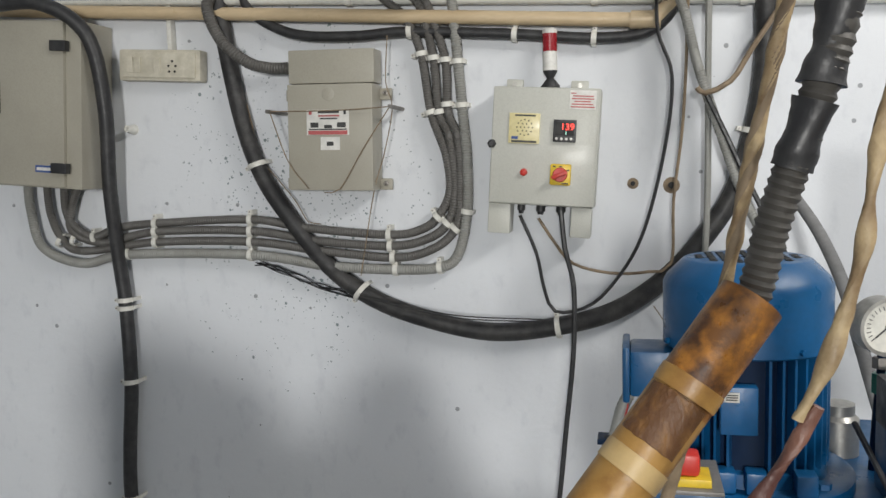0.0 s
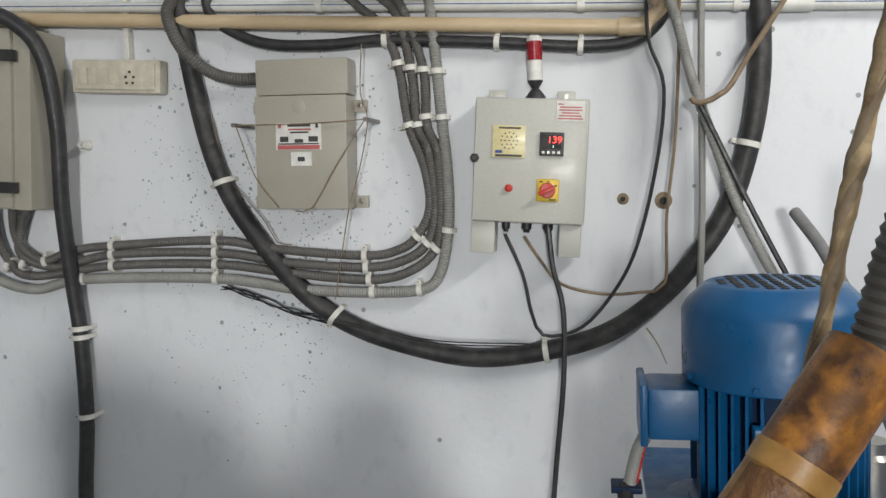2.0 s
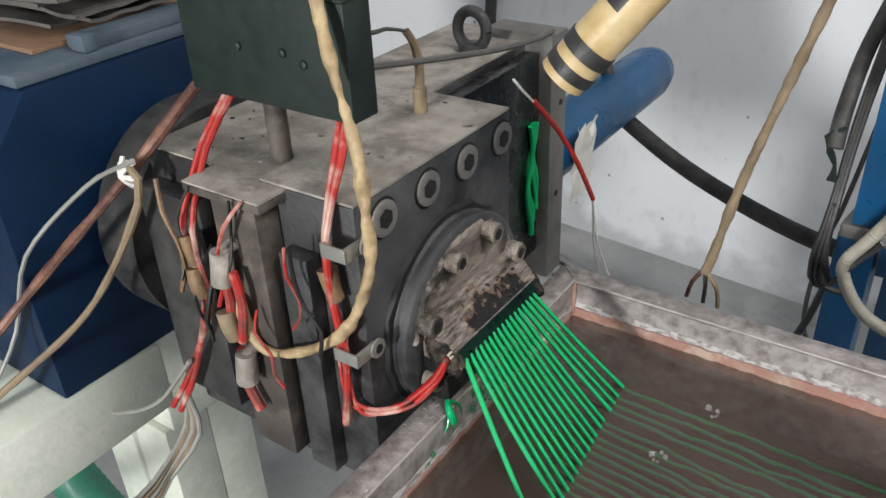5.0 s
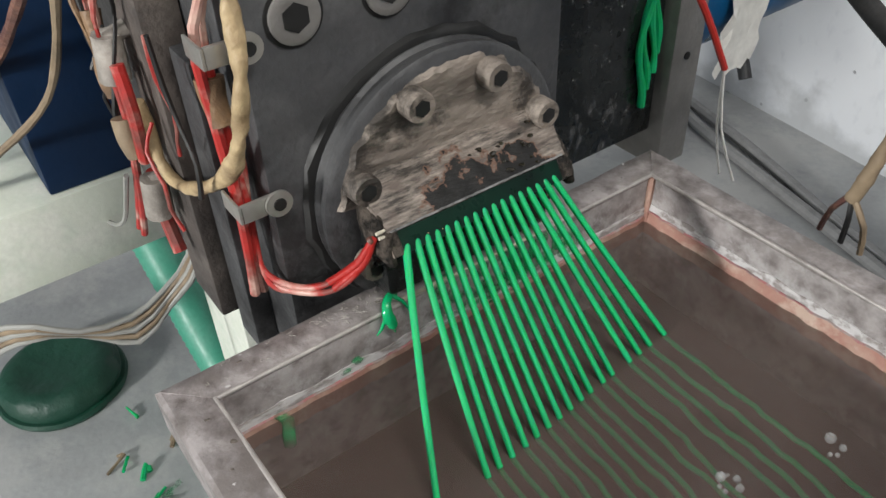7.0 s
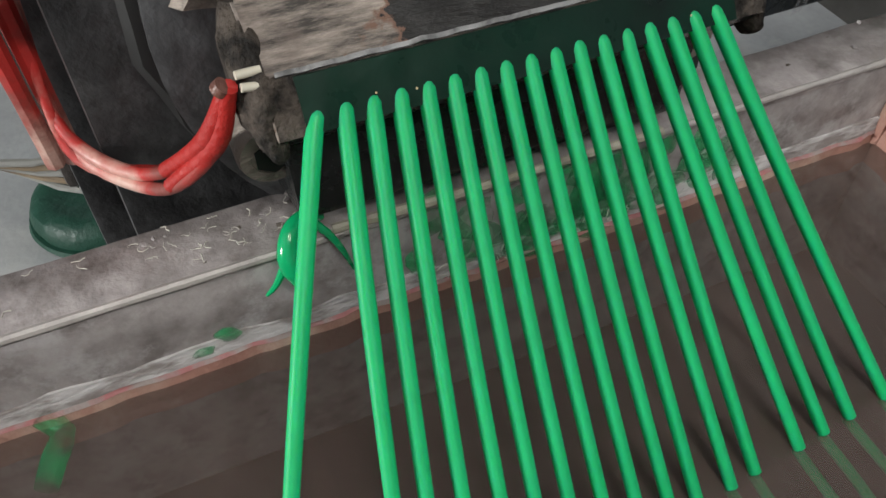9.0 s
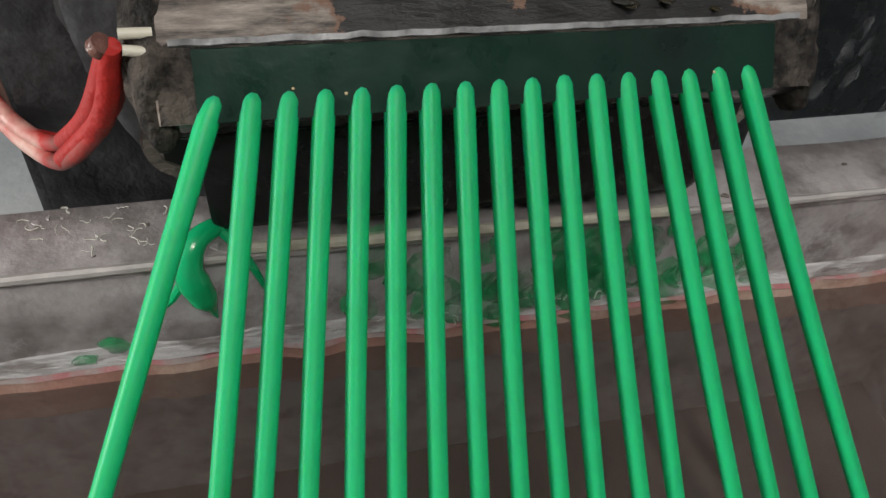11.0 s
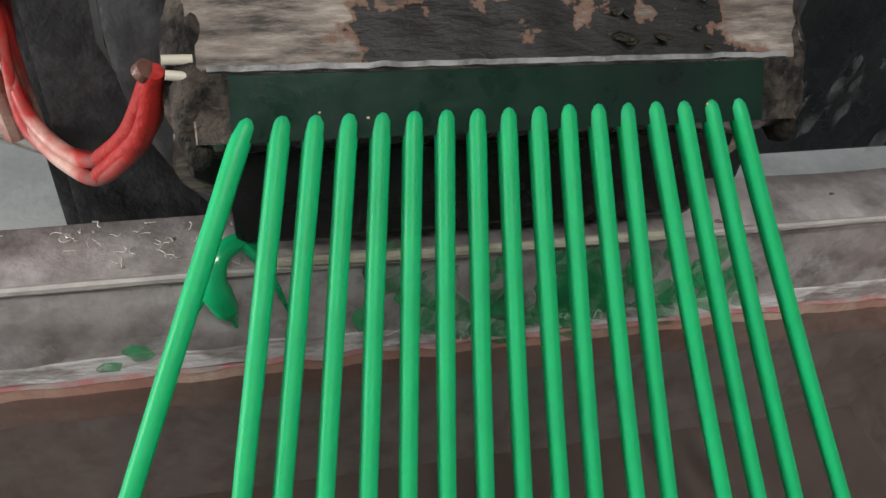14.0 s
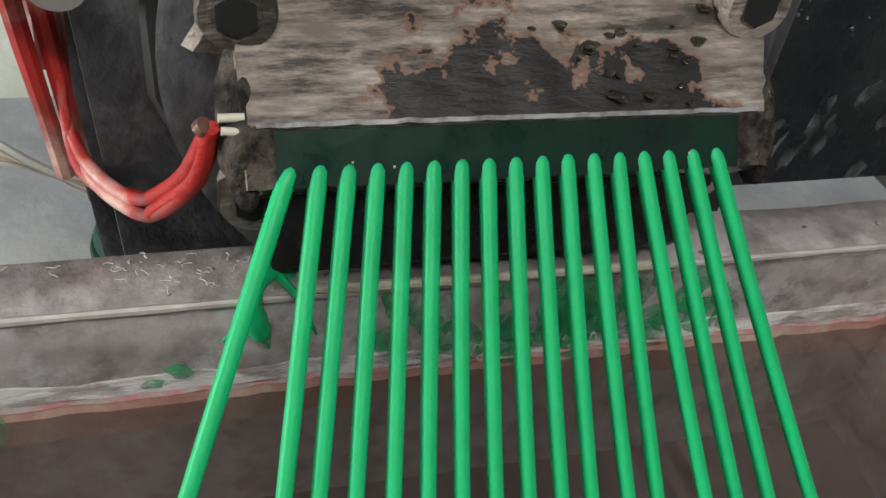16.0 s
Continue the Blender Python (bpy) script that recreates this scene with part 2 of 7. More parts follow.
for _m, _lo, _hi, _sc in ((MAT_GREENMESS, 0.38, 0.66, 90),):
    _nt = _m.node_tree
    _nt.links.new(times(_nt, noise_fac(_nt, _sc, 4, _lo, _hi, (1, 1, 1), 6.0), 0.50), _nt.nodes["Principled BSDF"].inputs["Alpha"])
MAT_RED = material("red_plastic", (0.55, 0.035, 0.025), (0.40, 0.03, 0.02), rough=0.4, coarse=30, bump=0.05)
MAT_SLEEVERED = material("deep_red_sleeving", (0.40, 0.016, 0.012), (0.27, 0.014, 0.012), rough=0.5, coarse=40, fine=300, bump=0.3, dirt=0.8)
MAT_REDSLEEVE = material("red_sleeving", (0.40, 0.022, 0.018), (0.55, 0.36, 0.30), rough=0.5, coarse=26, bump=0.2, dirt=1.0, spread=(0.48, 0.60), grime=(0.16, 0.05, 0.04))
MAT_YELLOW = material("yellow_plate", (0.72, 0.50, 0.03), rough=0.4, coarse=40, bump=0.02)
MAT_WHITE = material("white_print", (0.75, 0.74, 0.70), rough=0.5, coarse=40, bump=0)
MAT_PRINT = material("dark_print", (0.05, 0.05, 0.05), rough=0.6, bump=0)
MAT_REDPRINT = material("red_print", (0.5, 0.12, 0.12), rough=0.6, bump=0)
MAT_BLUEPRINT = material("blue_print", (0.05, 0.10, 0.30), rough=0.6, bump=0)
MAT_CREAMPLATE = material("cream_plate", (0.70, 0.62, 0.33), (0.62, 0.52, 0.26), rough=0.35, coarse=14, bump=0.02)
MAT_TAPE = material("cream_taped_cable", (0.47, 0.355, 0.20), (0.15, 0.09, 0.045), rough=0.55, coarse=42, fine=140, bump=0.5, dirt=1.0, spread=(0.40, 0.70))
MAT_TANCABLE = material("dusty_tan_cable", (0.26, 0.195, 0.125), (0.12, 0.085, 0.055), rough=0.65, coarse=30, bump=0.3, dirt=0.9)
MAT_COPPER = material("brown_scorched_cable", (0.10, 0.042, 0.034), (0.30, 0.15, 0.10), rough=0.42, coarse=40, fine=160, bump=0.5, dirt=0.9)
MAT_SCORCH = material("scorched_pipe", (0.42, 0.175, 0.03), (0.065, 0.028, 0.013), rough=0.36, coarse=46, fine=160, bump=0.15, dirt=1.0, coat=0.06, spread=(0.40, 0.62), grime=(0.13, 0.055, 0.018))
MAT_AMBER = material("amber_pipe", (0.42, 0.235, 0.065), (0.22, 0.10, 0.025), rough=0.40, coarse=44, fine=130, bump=0.1, dirt=0.9, coat=0.05, grime=(0.38, 0.215, 0.06))
MAT_PALEPIPE = material("pale_cream_pipe", (0.60, 0.46, 0.25), (0.42, 0.28, 0.11), rough=0.42, coarse=36, fine=130, bump=0.06, dirt=0.8, coat=0.05)
MAT_BROWNFILM = material("brown_burnt_film", (0.13, 0.058, 0.022), (0.30, 0.15, 0.045), rough=0.45, coarse=110, fine=300, bump=0.5, dirt=0.9, stretch=(1, 1, 0.5), spread=(0.48, 0.72))
MAT_BURNTTAPE = material("burnt_brown_tape", (0.24, 0.145, 0.075), (0.06, 0.035, 0.024), rough=0.55, coarse=34, fine=160, bump=0.5, dirt=0.9)
MAT_BAND = material("amber_tape", (0.55, 0.39, 0.18), (0.42, 0.25, 0.09), rough=0.40, coarse=36, fine=130, bump=0.06, dirt=0.8, coat=0.05)
MAT_HOSEPALE = material("pale_dusty_hose", (0.42, 0.395, 0.335), (0.20, 0.18, 0.15), rough=0.6, coarse=26, fine=160, bump=0.15, dirt=0.9)
MAT_CONDUITDK = material("dirty_dark_conduit", (0.075, 0.07, 0.063), (0.03, 0.028, 0.026), rough=0.5, coarse=24, bump=0.1, dirt=0.8)
MAT_SACK = material("grey_woven_sack", (0.44, 0.43, 0.40), (0.25, 0.24, 0.23), rough=0.85, coarse=20, fine=260, bump=0.5)
MAT_GALV = material("zinc_bracket", (0.42, 0.41, 0.38), (0.3, 0.29, 0.27), rough=0.4, metal=0.7, coarse=40, bump=0.05)
MAT_DIAL = material("gauge_dial", (0.70, 0.69, 0.63), rough=0.4, coarse=40, bump=0)
MAT_HOSEGREEN = material("green_hose", (0.06, 0.31, 0.21), (0.12, 0.34, 0.25), rough=0.4, coarse=20, bump=0.05)
MAT_PALEBASE = material("pale_green_base_paint", (0.74, 0.76, 0.68), (0.52, 0.62, 0.50), rough=0.55, coarse=30, bump=0.1, dirt=0.6, grime=(0.66, 0.70, 0.60))
MAT_RUBBERPILE = material("dusty_rubber_sheet", (0.085, 0.08, 0.075), (0.19, 0.18, 0.17), rough=0.75, coarse=10, fine=150, bump=0.3)
MAT_WOOD = material("stained_board", (0.22, 0.13, 0.08), (0.12, 0.07, 0.045), rough=0.7, coarse=14, bump=0.3, stretch=(0.3, 2, 2))
MAT_FILM = material("clear_film", (0.62, 0.65, 0.68), rough=0.25, coarse=9, bump=0.3)
MAT_FILM.node_tree.nodes["Principled BSDF"].inputs["Alpha"].default_value = 0.28
MAT_LENSRED = material("red_beacon_lens", (0.30, 0.012, 0.02), rough=0.2, coarse=8, bump=0, coat=0.5)
MAT_LED = glow("red_digits", (1.0, 0.06, 0.04), 2.5)
MAT_LEDGREEN = glow("green_digits", (0.5, 1.0, 0.8), 2.0)
MAT_LEAF = material("dark_green_basket", (0.006, 0.055, 0.032), (0.004, 0.03, 0.02), rough=0.5, coarse=9, fine=90, bump=0.6)


# ---- building helpers ----
def box(bm, x0, x1, y0, y1, z0, z1, bevel=0.0, m=None):
    r = bmesh.ops.create_cube(bm, size=1.0)
    vs = r["verts"]
    bmesh.ops.scale(bm, vec=(x1 - x0, y1 - y0, z1 - z0), verts=vs)
    bmesh.ops.translate(bm, vec=((x0 + x1) / 2, (y0 + y1) / 2, (z0 + z1) / 2), verts=vs)
    if bevel:
        es = list({e for v in vs for e in v.link_edges})
        out = bmesh.ops.bevel(bm, geom=es, offset=bevel, segments=2, affect="EDGES", profile=0.6)
        vs = list({v for f in out["faces"] for v in f.verts} | {v for v in vs if v.is_valid})
    if m:
        bmesh.ops.transform(bm, matrix=m, verts=vs)
    return vs


def ring_skin(bm, rings, close_ends=True):
    for a, b in zip(rings, rings[1:]):
        n = len(a)
        for i in range(n):
            bm.faces.new((a[i], a[(i + 1) % n], b[(i + 1) % n], b[i]))
    if close_ends:
        bm.faces.new(list(reversed(rings[0])))
        bm.faces.new(rings[-1])


def sweep(bm, pts, radii, seg=10):
    """A round body along points, one radius a point."""
    pts = [Vector(p) for p in pts]
    up = Vector((0.13, 0.21, 1)).normalized()
    rings, side = [], None
    for i, p in enumerate(pts):
        d = (pts[min(i + 1, len(pts) - 1)] - pts[max(i - 1, 0)]).normalized()
        if side is None:
            side = d.cross(up)
            if side.length < 0.1:
                side = d.cross(Vector((1, 0, 0)))
        side = (side - d * side.dot(d)).normalized()
        other = d.cross(side)
        rings.append([bm.verts.new(p + (side * math.cos(a) + other * math.sin(a)) * radii[i]) for a in (2 * math.pi * k / seg for k in range(seg))])
    ring_skin(bm, rings)


def curve_points(ctrl, step):
    """Catmull-Rom through the points, sampled about every step metres."""
    c = [Vector(p) for p in ctrl]
    c = [c[0] * 2 - c[1]] + c + [c[-1] * 2 - c[-2]]
    out = []
    for i in range(1, len(c) - 2):
        a, b, d, e = c[i - 1:i + 3]
        n = max(2, int((d - b).length / step))
        for k in range(n):
            t = k / n
            out.append(0.5 * ((2 * b) + (d - a) * t + (2 * a - 5 * b + 4 * d - e) * t * t + (3 * b - a - 3 * d + e) * t ** 3))
    out.append(c[-2])
    return out


def cable(bm, ctrl, r, step=0.02, seg=10, ridge=0.0, pitch=0.0, lump=0.0):
    pts = curve_points(ctrl, pitch / 2 if ridge else step)
    rad = [r * (1 - ridge * (i % 2)) * (1 + (lump * noise.noise(p * 28) if lump else 0)) for i, p in enumerate(pts)]
    sweep(bm, pts, rad, seg)


def twisted(bm, ctrl, r, pitch=0.08, flat=0.8, lump=0.3, seg=12, step=0.003):
    """A taped lead: an oval section that turns along the run, with lumps."""
    pts = curve_points(ctrl, step)
    side, rings, run = None, [], 0.0
    for i, p in enumerate(pts):
        d = (pts[min(i + 1, len(pts) - 1)] - pts[max(i - 1, 0)]).normalized()
        if side is None:
            side = d.cross(Vector((0.31, 0.87, 0.2)))
        side = (side - d * side.dot(d)).normalized()
        other = d.cross(side)
        run += (p - pts[i - 1]).length if i else 0.0
        w = 2 * math.pi * run / pitch + 1.5 * noise.noise(p * 17)
        q = r * (1 + lump * noise.noise(p * 42) + lump * 0.5 * noise.noise(p * 120))
        ring = []
        for k in range(seg):
            a = 2 * math.pi * k / seg
            x, y = q * math.cos(a), q * flat * math.sin(a)
            ring.append(bm.verts.new(p + side * (x * math.cos(w) - y * math.sin(w)) + other * (x * math.sin(w) + y * math.cos(w))))
        rings.append(ring)
    ring_skin(bm, rings)


def rod(bm, a, b, r, seg=16, r2=None):
    sweep(bm, [a, b], [r, r if r2 is None else r2], seg)


def lathe(bm, profile, centre, seg=32, m=None):
    """profile: (radius, height) pairs round a vertical axis through centre."""
    rings = [[bm.verts.new((centre[0] + r * math.cos(2 * math.pi * k / seg), centre[1] + r * math.sin(2 * math.pi * k / seg), centre[2] + h)) for k in range(seg)] for r, h in profile]
    ring_skin(bm, rings)
    if m:
        bmesh.ops.transform(bm, matrix=m, verts=[v for ring in rings for v in ring])


BASES = {}
STAND = Vector((0, 0, 0))  # where the group now being built stands


def thing(name, base, label, category, group="", kind="", turn=0.0):
    ob = new(name)
    ob.empty_display_size = 0.05
    ob.matrix_world = pose(*STAND, 0, 0, turn) @ pose(*base)
    BASES[ob.name] = Vector(base)
    return tagged(ob, label, category, group, kind)


def part(name, bm, mat, parent, label="", flat=False):
    """One mesh under a thing or a part; its coordinates are those of the thing's space before the base is taken off."""
    base = BASES[parent.name]
    bmesh.ops.translate(bm, vec=-base, verts=bm.verts)
    bmesh.ops.recalc_face_normals(bm, faces=bm.faces)
    me = bpy.data.meshes.new(name)
    bm.to_mesh(me)
    bm.free()
    if not flat:
        for p in me.polygons:
            p.use_smooth = True
        me.set_sharp_from_angle(angle=radians(38))
    me.materials.append(mat)
    ob = new(name, me)
    ob.parent = parent
    BASES[ob.name] = base
    return tagged(ob, label)


def single(name, bm, mat, label, category, group="", kind="", flat=False, turn=0.0):
    """A thing that is one mesh, its origin at its lowest middle point."""
    xs = [v.co for v in bm.verts]
    base = Vector(((min(c.x for c in xs) + max(c.x for c in xs)) / 2, (min(c.y for c in xs) + max(c.y for c in xs)) / 2, min(c.z for c in xs)))
    bmesh.ops.translate(bm, vec=-base, verts=bm.verts)
    bmesh.ops.recalc_face_normals(bm, faces=bm.faces)
    me = bpy.data.meshes.new(name)
    bm.to_mesh(me)
    bm.free()
    if not flat:
        for p in me.polygons:
            p.use_smooth = True
        me.set_sharp_from_angle(angle=radians(38))
    me.materials.append(mat)
    ob = new(name, me)
    ob.matrix_world = pose(*STAND, 0, 0, turn) @ pose(*base)
    BASES[ob.name] = base
    return tagged(ob, label, category, group, kind)


def text_part(name, words, size, m, mat, parent):
    cu = bpy.data.curves.new(name, "FONT")
    cu.body, cu.size, cu.extrude, cu.align_x, cu.align_y = words, size, 0.0002, "CENTER", "CENTER"
    tmp = bpy.data.objects.new("tmp_text", cu)
    scene.collection.objects.link(tmp)
    me = bpy.data.meshes.new_from_object(tmp.evaluated_get(bpy.context.evaluated_depsgraph_get()))
    bpy.data.objects.remove(tmp)
    me.transform(m)
    bm = bmesh.new()
    bm.from_mesh(me)
    return part(name, bm, mat, parent, flat=True)


def B():
    return bmesh.new()


# ---- the room ----
def room():
    def slab(name, x0, x1, y0, y1, z0, z1, mat):
        bm = B()
        box(bm, x0, x1, y0, y1, z0, z1)
        return single(name, bm, mat, "", "", kind="structure", flat=True)
    slab("floor", -5, 4.6, -4.2, 2.42, FLOOR - 0.2, FLOOR, MAT_FLOOR)
    tagged(slab("wall_north", -5, 4.6, WALL, WALL + 0.2, FLOOR, 3.5, MAT_WALL), "pale blue limewashed wall with dark green specks", "wall")
    # Walls, south gap and ceiling below are unseen, added to enclose and bounce light.
    slab("wall_west", -5.2, -5, -4.2, 2.42, FLOOR - 0.2, 3.5, MAT_PLAIN)
    slab("wall_east", 4.6, 4.8, -4.2, 2.42, FLOOR - 0.2, 3.5, MAT_PLAIN)
    slab("wall_south_1", -5, -1.5, -4.4, -4.2, FLOOR, 3.5, MAT_PLAIN)
    slab("wall_south_2", 2.3, 4.6, -4.4, -4.2, FLOOR, 3.5, MAT_PLAIN)
    slab("wall_south_3", -1.5, 2.3, -4.4, -4.2, 3.1, 3.5, MAT_PLAIN)
    slab("ceiling", -5.2, 4.8, -4.4, 2.42, 3.5, 3.6, MAT_PLAIN)
    # drilled holes with broken plaster
    for x, z, r in ((0.199, 1.545, 0.011), (0.286, 1.539, 0.016)):
        hole = thing("wall_hole", (x, WALL, z), "drilled hole with broken plaster in the wall", "hole")
        bm = B()
        ring = [(r * 0.45, -0.003), (r * 0.7, -0.006), (r, -0.003), (r * 1.2, 0.0005)]
        lathe(bm, ring, (0, 0, 0), 14, pose(x, WALL, z, 90))
        part("plaster_rim", bm, MAT_TANCABLE, hole)
        bm = B()
        lathe(bm, [(r * 0.5, 0.0), (r * 0.5, 0.0075)], (0, 0, 0), 12, pose(x, WALL, z, 90))
        part("opening", bm, MAT_HOLE, hole)


room()


# ---- things on the wall ----
def on_wall(pairs, y):
    return [(x, y, z) for x, z in pairs]


def clip(x, z, y, r, turn, group="cable clips"):
    """A white saddle clip across a cable; turn: the cable's direction in the wall, degrees from level."""
    c = thing("cable_clip", (x, WALL, z), "white plastic saddle clip nailed over a cable", "cable clip", group)
    m = pose(x, 0, z, 0, -turn, 0)
    bm = B()
    rings = []
    for k in range(9):
        a = math.pi * k / 8
        o, i = r + 0.003, r - 0.001
        rings.append([bm.verts.new((s, y - q * math.sin(a), q * math.cos(a))) for s, q in ((-0.006, o), (0.006, o), (0.006, i), (-0.006, i))])
    ring_skin(bm, rings)
    box(bm, -0.005, 0.005, y - 0.004, WALL, r - 0.001, r + 0.012, 0.001)
    box(bm, -0.005, 0.005, y, WALL, -r - 0.004, -r + 0.001)
    bmesh.ops.transform(bm, matrix=m, verts=bm.verts)
    part("saddle", bm, MAT_CLIP, c)
    bm = B()
    rod(bm, (0, y - 0.007, r + 0.007), (0, WALL, r + 0.007), 0.0018, 8)
    bmesh.ops.transform(bm, matrix=m, verts=bm.verts)
    part("nail", bm, MAT_BOLT, c)


def wall_cables():
    def run(name, pairs, y, r, mat, label, **kw):
        bm = B()
        cable(bm, on_wall(pairs, y), r, **kw)
        return single(name, bm, mat, label, "cable")
    run("power_cable", [(-0.832, 2.25), (-0.828, 2.073), (-0.807, 1.916), (-0.773, 1.730), (-0.729, 1.596), (-0.663, 1.488), (-0.555, 1.354), (-0.447, 1.275), (-0.313, 1.224), (-0.143, 1.191), (0.023, 1.208), (0.159, 1.249), (0.268, 1.323), (0.349, 1.410), (0.418, 1.518), (0.462, 1.660), (0.482, 1.788), (0.483, 1.926), (0.476, 2.25)], 2.192, 0.0225, MAT_DUSTBLACK, "thick dusty black power cable hanging in a loop on the wall", seg=14)
    bm = B()
    cable(bm, [(-0.80, 2.17, 2.25), (-0.818, 2.165, 2.068), (-0.831, 2.15, 2.005), (-0.796, 2.145, 1.925), (-0.736, 2.155, 1.871), (-0.681, 2.165, 1.853), (-0.622, 2.17, 1.850)], 0.0155, ridge=0.13, pitch=0.007)
    single("flexible_conduit", bm, MAT_CONDUIT, "grey corrugated conduit feeding the capacitor box", "conduit")
    run("service_cable", [(-0.76, 2.25), (-0.753, 2.069), (-0.739, 2.003), (-0.671, 1.955), (-0.589, 1.929), (-0.454, 1.920), (-0.322, 1.922), (-0.068, 1.900), (0.114, 1.880), (0.232, 1.886), (0.290, 1.936), (0.301, 2.005), (0.302, 2.25)], 2.190, 0.0125, MAT_BLACK, "black power cable clipped along the wall under the pipes")
    labels = "grey corrugated conduit clipped in a bundle on the wall"
    rows = (
        [(-1.310, 1.59), (-1.310, 1.507), (-1.284, 1.460), (-1.226, 1.434), (-1.154, 1.457), (-1.038, 1.468), (-0.763, 1.475), (-0.608, 1.451), (-0.391, 1.432), (-0.308, 1.445), (-0.265, 1.476), (-0.234, 1.537), (-0.241, 1.626), (-0.275, 1.729), (-0.295, 1.867), (-0.334, 1.957), (-0.423, 2.049), (-0.50, 2.25)],
        [(-1.258, 1.59), (-1.291, 1.514), (-1.295, 1.45), (-1.203, 1.418), (-1.039, 1.446), (-0.765, 1.445), (-0.581, 1.418), (-0.389, 1.404), (-0.295, 1.421), (-0.242, 1.460), (-0.221, 1.537), (-0.231, 1.664), (-0.255, 1.728), (-0.265, 1.856), (-0.295, 1.979), (-0.345, 2.044), (-0.40, 2.25)],
        [(-1.365, 1.59), (-1.36, 1.50), (-1.330, 1.432), (-1.267, 1.395), (-1.041, 1.418), (-0.766, 1.417), (-0.582, 1.394), (-0.383, 1.375), (-0.283, 1.395), (-0.222, 1.447), (-0.208, 1.537), (-0.211, 1.664), (-0.233, 1.730), (-0.236, 1.850), (-0.275, 1.978), (-0.300, 2.041), (-0.33, 2.25)],
        [(-1.425, 1.59), (-1.422, 1.508), (-1.392, 1.405), (-1.270, 1.361), (-1.127, 1.385), (-0.768, 1.383), (-0.555, 1.354), (-0.377, 1.345), (-0.264, 1.350), (-0.217, 1.383), (-0.192, 1.486), (-0.189, 1.613), (-0.197, 1.726), (-0.205, 1.845), (-0.215, 1.975), (-0.219, 2.037), (-0.222, 2.25)],
    )
    for i, pairs in enumerate(rows):
        bm = B()
        cable(bm, on_wall(pairs, 2.188), (0.0115, 0.0115, 0.0115, 0.0135)[i], ridge=0.12, pitch=0.006, seg=9)
        tagged(single("flexible_conduit", bm, (MAT_CONDUIT, MAT_CONDUIT, MAT_CONDUIT, MAT_CONDUITLT)[i], labels, "conduit"), group="wall conduits")
    for x, z, t in ((-1.226, 1.432, 10), (-1.290, 1.425, -20), (-1.335, 1.42, -25), (-1.038, 1.468, 3), (-1.040, 1.446, 3), (-1.041, 1.418, 0), (-1.127, 1.387, 5),
                    (-0.763, 1.475, 0), (-0.765, 1.445, 0), (-0.766, 1.417, 0), (-0.768, 1.383, -3), (-0.391, 1.432, 0), (-0.389, 1.404, 0), (-0.383, 1.375, 0), (-0.377, 1.345, 0),
                    (-0.265, 1.476, 40), (-0.242, 1.460, 45), (-0.222, 1.447, 45), (-0.264, 1.350, 5), (-0.193, 1.487, 80), (-0.295, 1.867, 100), (-0.265, 1.856, 95), (-0.236, 1.850, 93), (-0.205, 1.845, 93),
                    (-0.275, 1.728, 105), (-0.255, 1.728, 100), (-0.235, 1.745, 95), (-0.198, 1.742, 93)):
        clip(x, z, 2.188, 0.0125, t, "conduit clips")
    for x, z, t in ((-0.736, 1.615, 108), (-0.470, 1.290, 140), (0.023, 1.206, 8), (0.460, 1.655, 75)):
        clip(x, z, 2.192, 0.024, t)
    for x, z, t in ((-0.322, 1.922, 0), (-0.068, 1.900, -6), (0.114, 1.880, -5)):
        clip(x, z, 2.190, 0.0135, t)
    # black cable that comes over the isolator and runs down
    bm = B()
    cable(bm, [(-1.60, 2.10, 2.02), (-1.443, 2.06, 2.030), (-1.337, 2.05, 2.035), (-1.245, 2.055, 2.032), (-1.165, 2.08, 1.990), (-1.125, 2.10, 1.915), (-1.118, 2.12, 1.758), (-1.135, 2.14, 1.566), (-1.145, 2.17, 1.385), (-1.142, 2.182, 1.247), (-1.142, 2.182, 1.034), (-1.160, 2.182, 0.852), (-1.167, 2.182, 0.705), (-1.141, 2.17, 0.520), (-1.09, 2.15, 0.386), (-0.98, 2.12, 0.22)], 0.0185, seg=12)
    single("down_cable", bm, MAT_BLACK, "thick black cable running down the wall past the isolator", "cable")
    for x, z in ((-1.142, 1.262), (-1.142, 1.240), (-1.142, 1.036), (-1.165, 0.703)):
        clip(x, z, 2.182, 0.0195, 92)
    # loose leads on the east half
    loose = "loose lead hanging down the wall"
    run("grey_conduit_drop", [(0.275, 2.25), (0.291, 1.998), (0.314, 1.905), (0.342, 1.789), (0.388, 1.649), (0.433, 1.521), (0.501, 1.380), (0.60, 1.20)], 2.15, 0.0115, MAT_CONDUITLT, "grey corrugated conduit slanting down behind the motor", ridge=0.1, pitch=0.006, seg=9)
    run("grey_conduit_upright", [(0.366, 2.25), (0.364, 1.997), (0.362, 1.825), (0.362, 1.532), (0.355, 1.340)], 2.17, 0.008, MAT_CONDUITLT, "thin upright grey conduit on the wall", ridge=0.1, pitch=0.005, seg=8)
    run("black_lead", [(0.355, 1.34), (0.354, 1.193), (0.35, 1.0), (0.33, 0.8)], 2.17, 0.0045, MAT_BLACK, "black lead out of the upright conduit", seg=6)
    run("black_lead", [(0.68, 2.25), (0.539, 1.976), (0.446, 1.827), (0.404, 1.762), (0.352, 1.739), (0.335, 1.752)], 2.12, 0.006, MAT_TANCABLE, "dark tie lead looped round the conduits", seg=8)
    run("black_lead", [(0.355, 1.740), (0.397, 1.649), (0.442, 1.550), (0.526, 1.379), (0.62, 1.20)], 2.14, 0.006, MAT_BLACK, loose, seg=8)
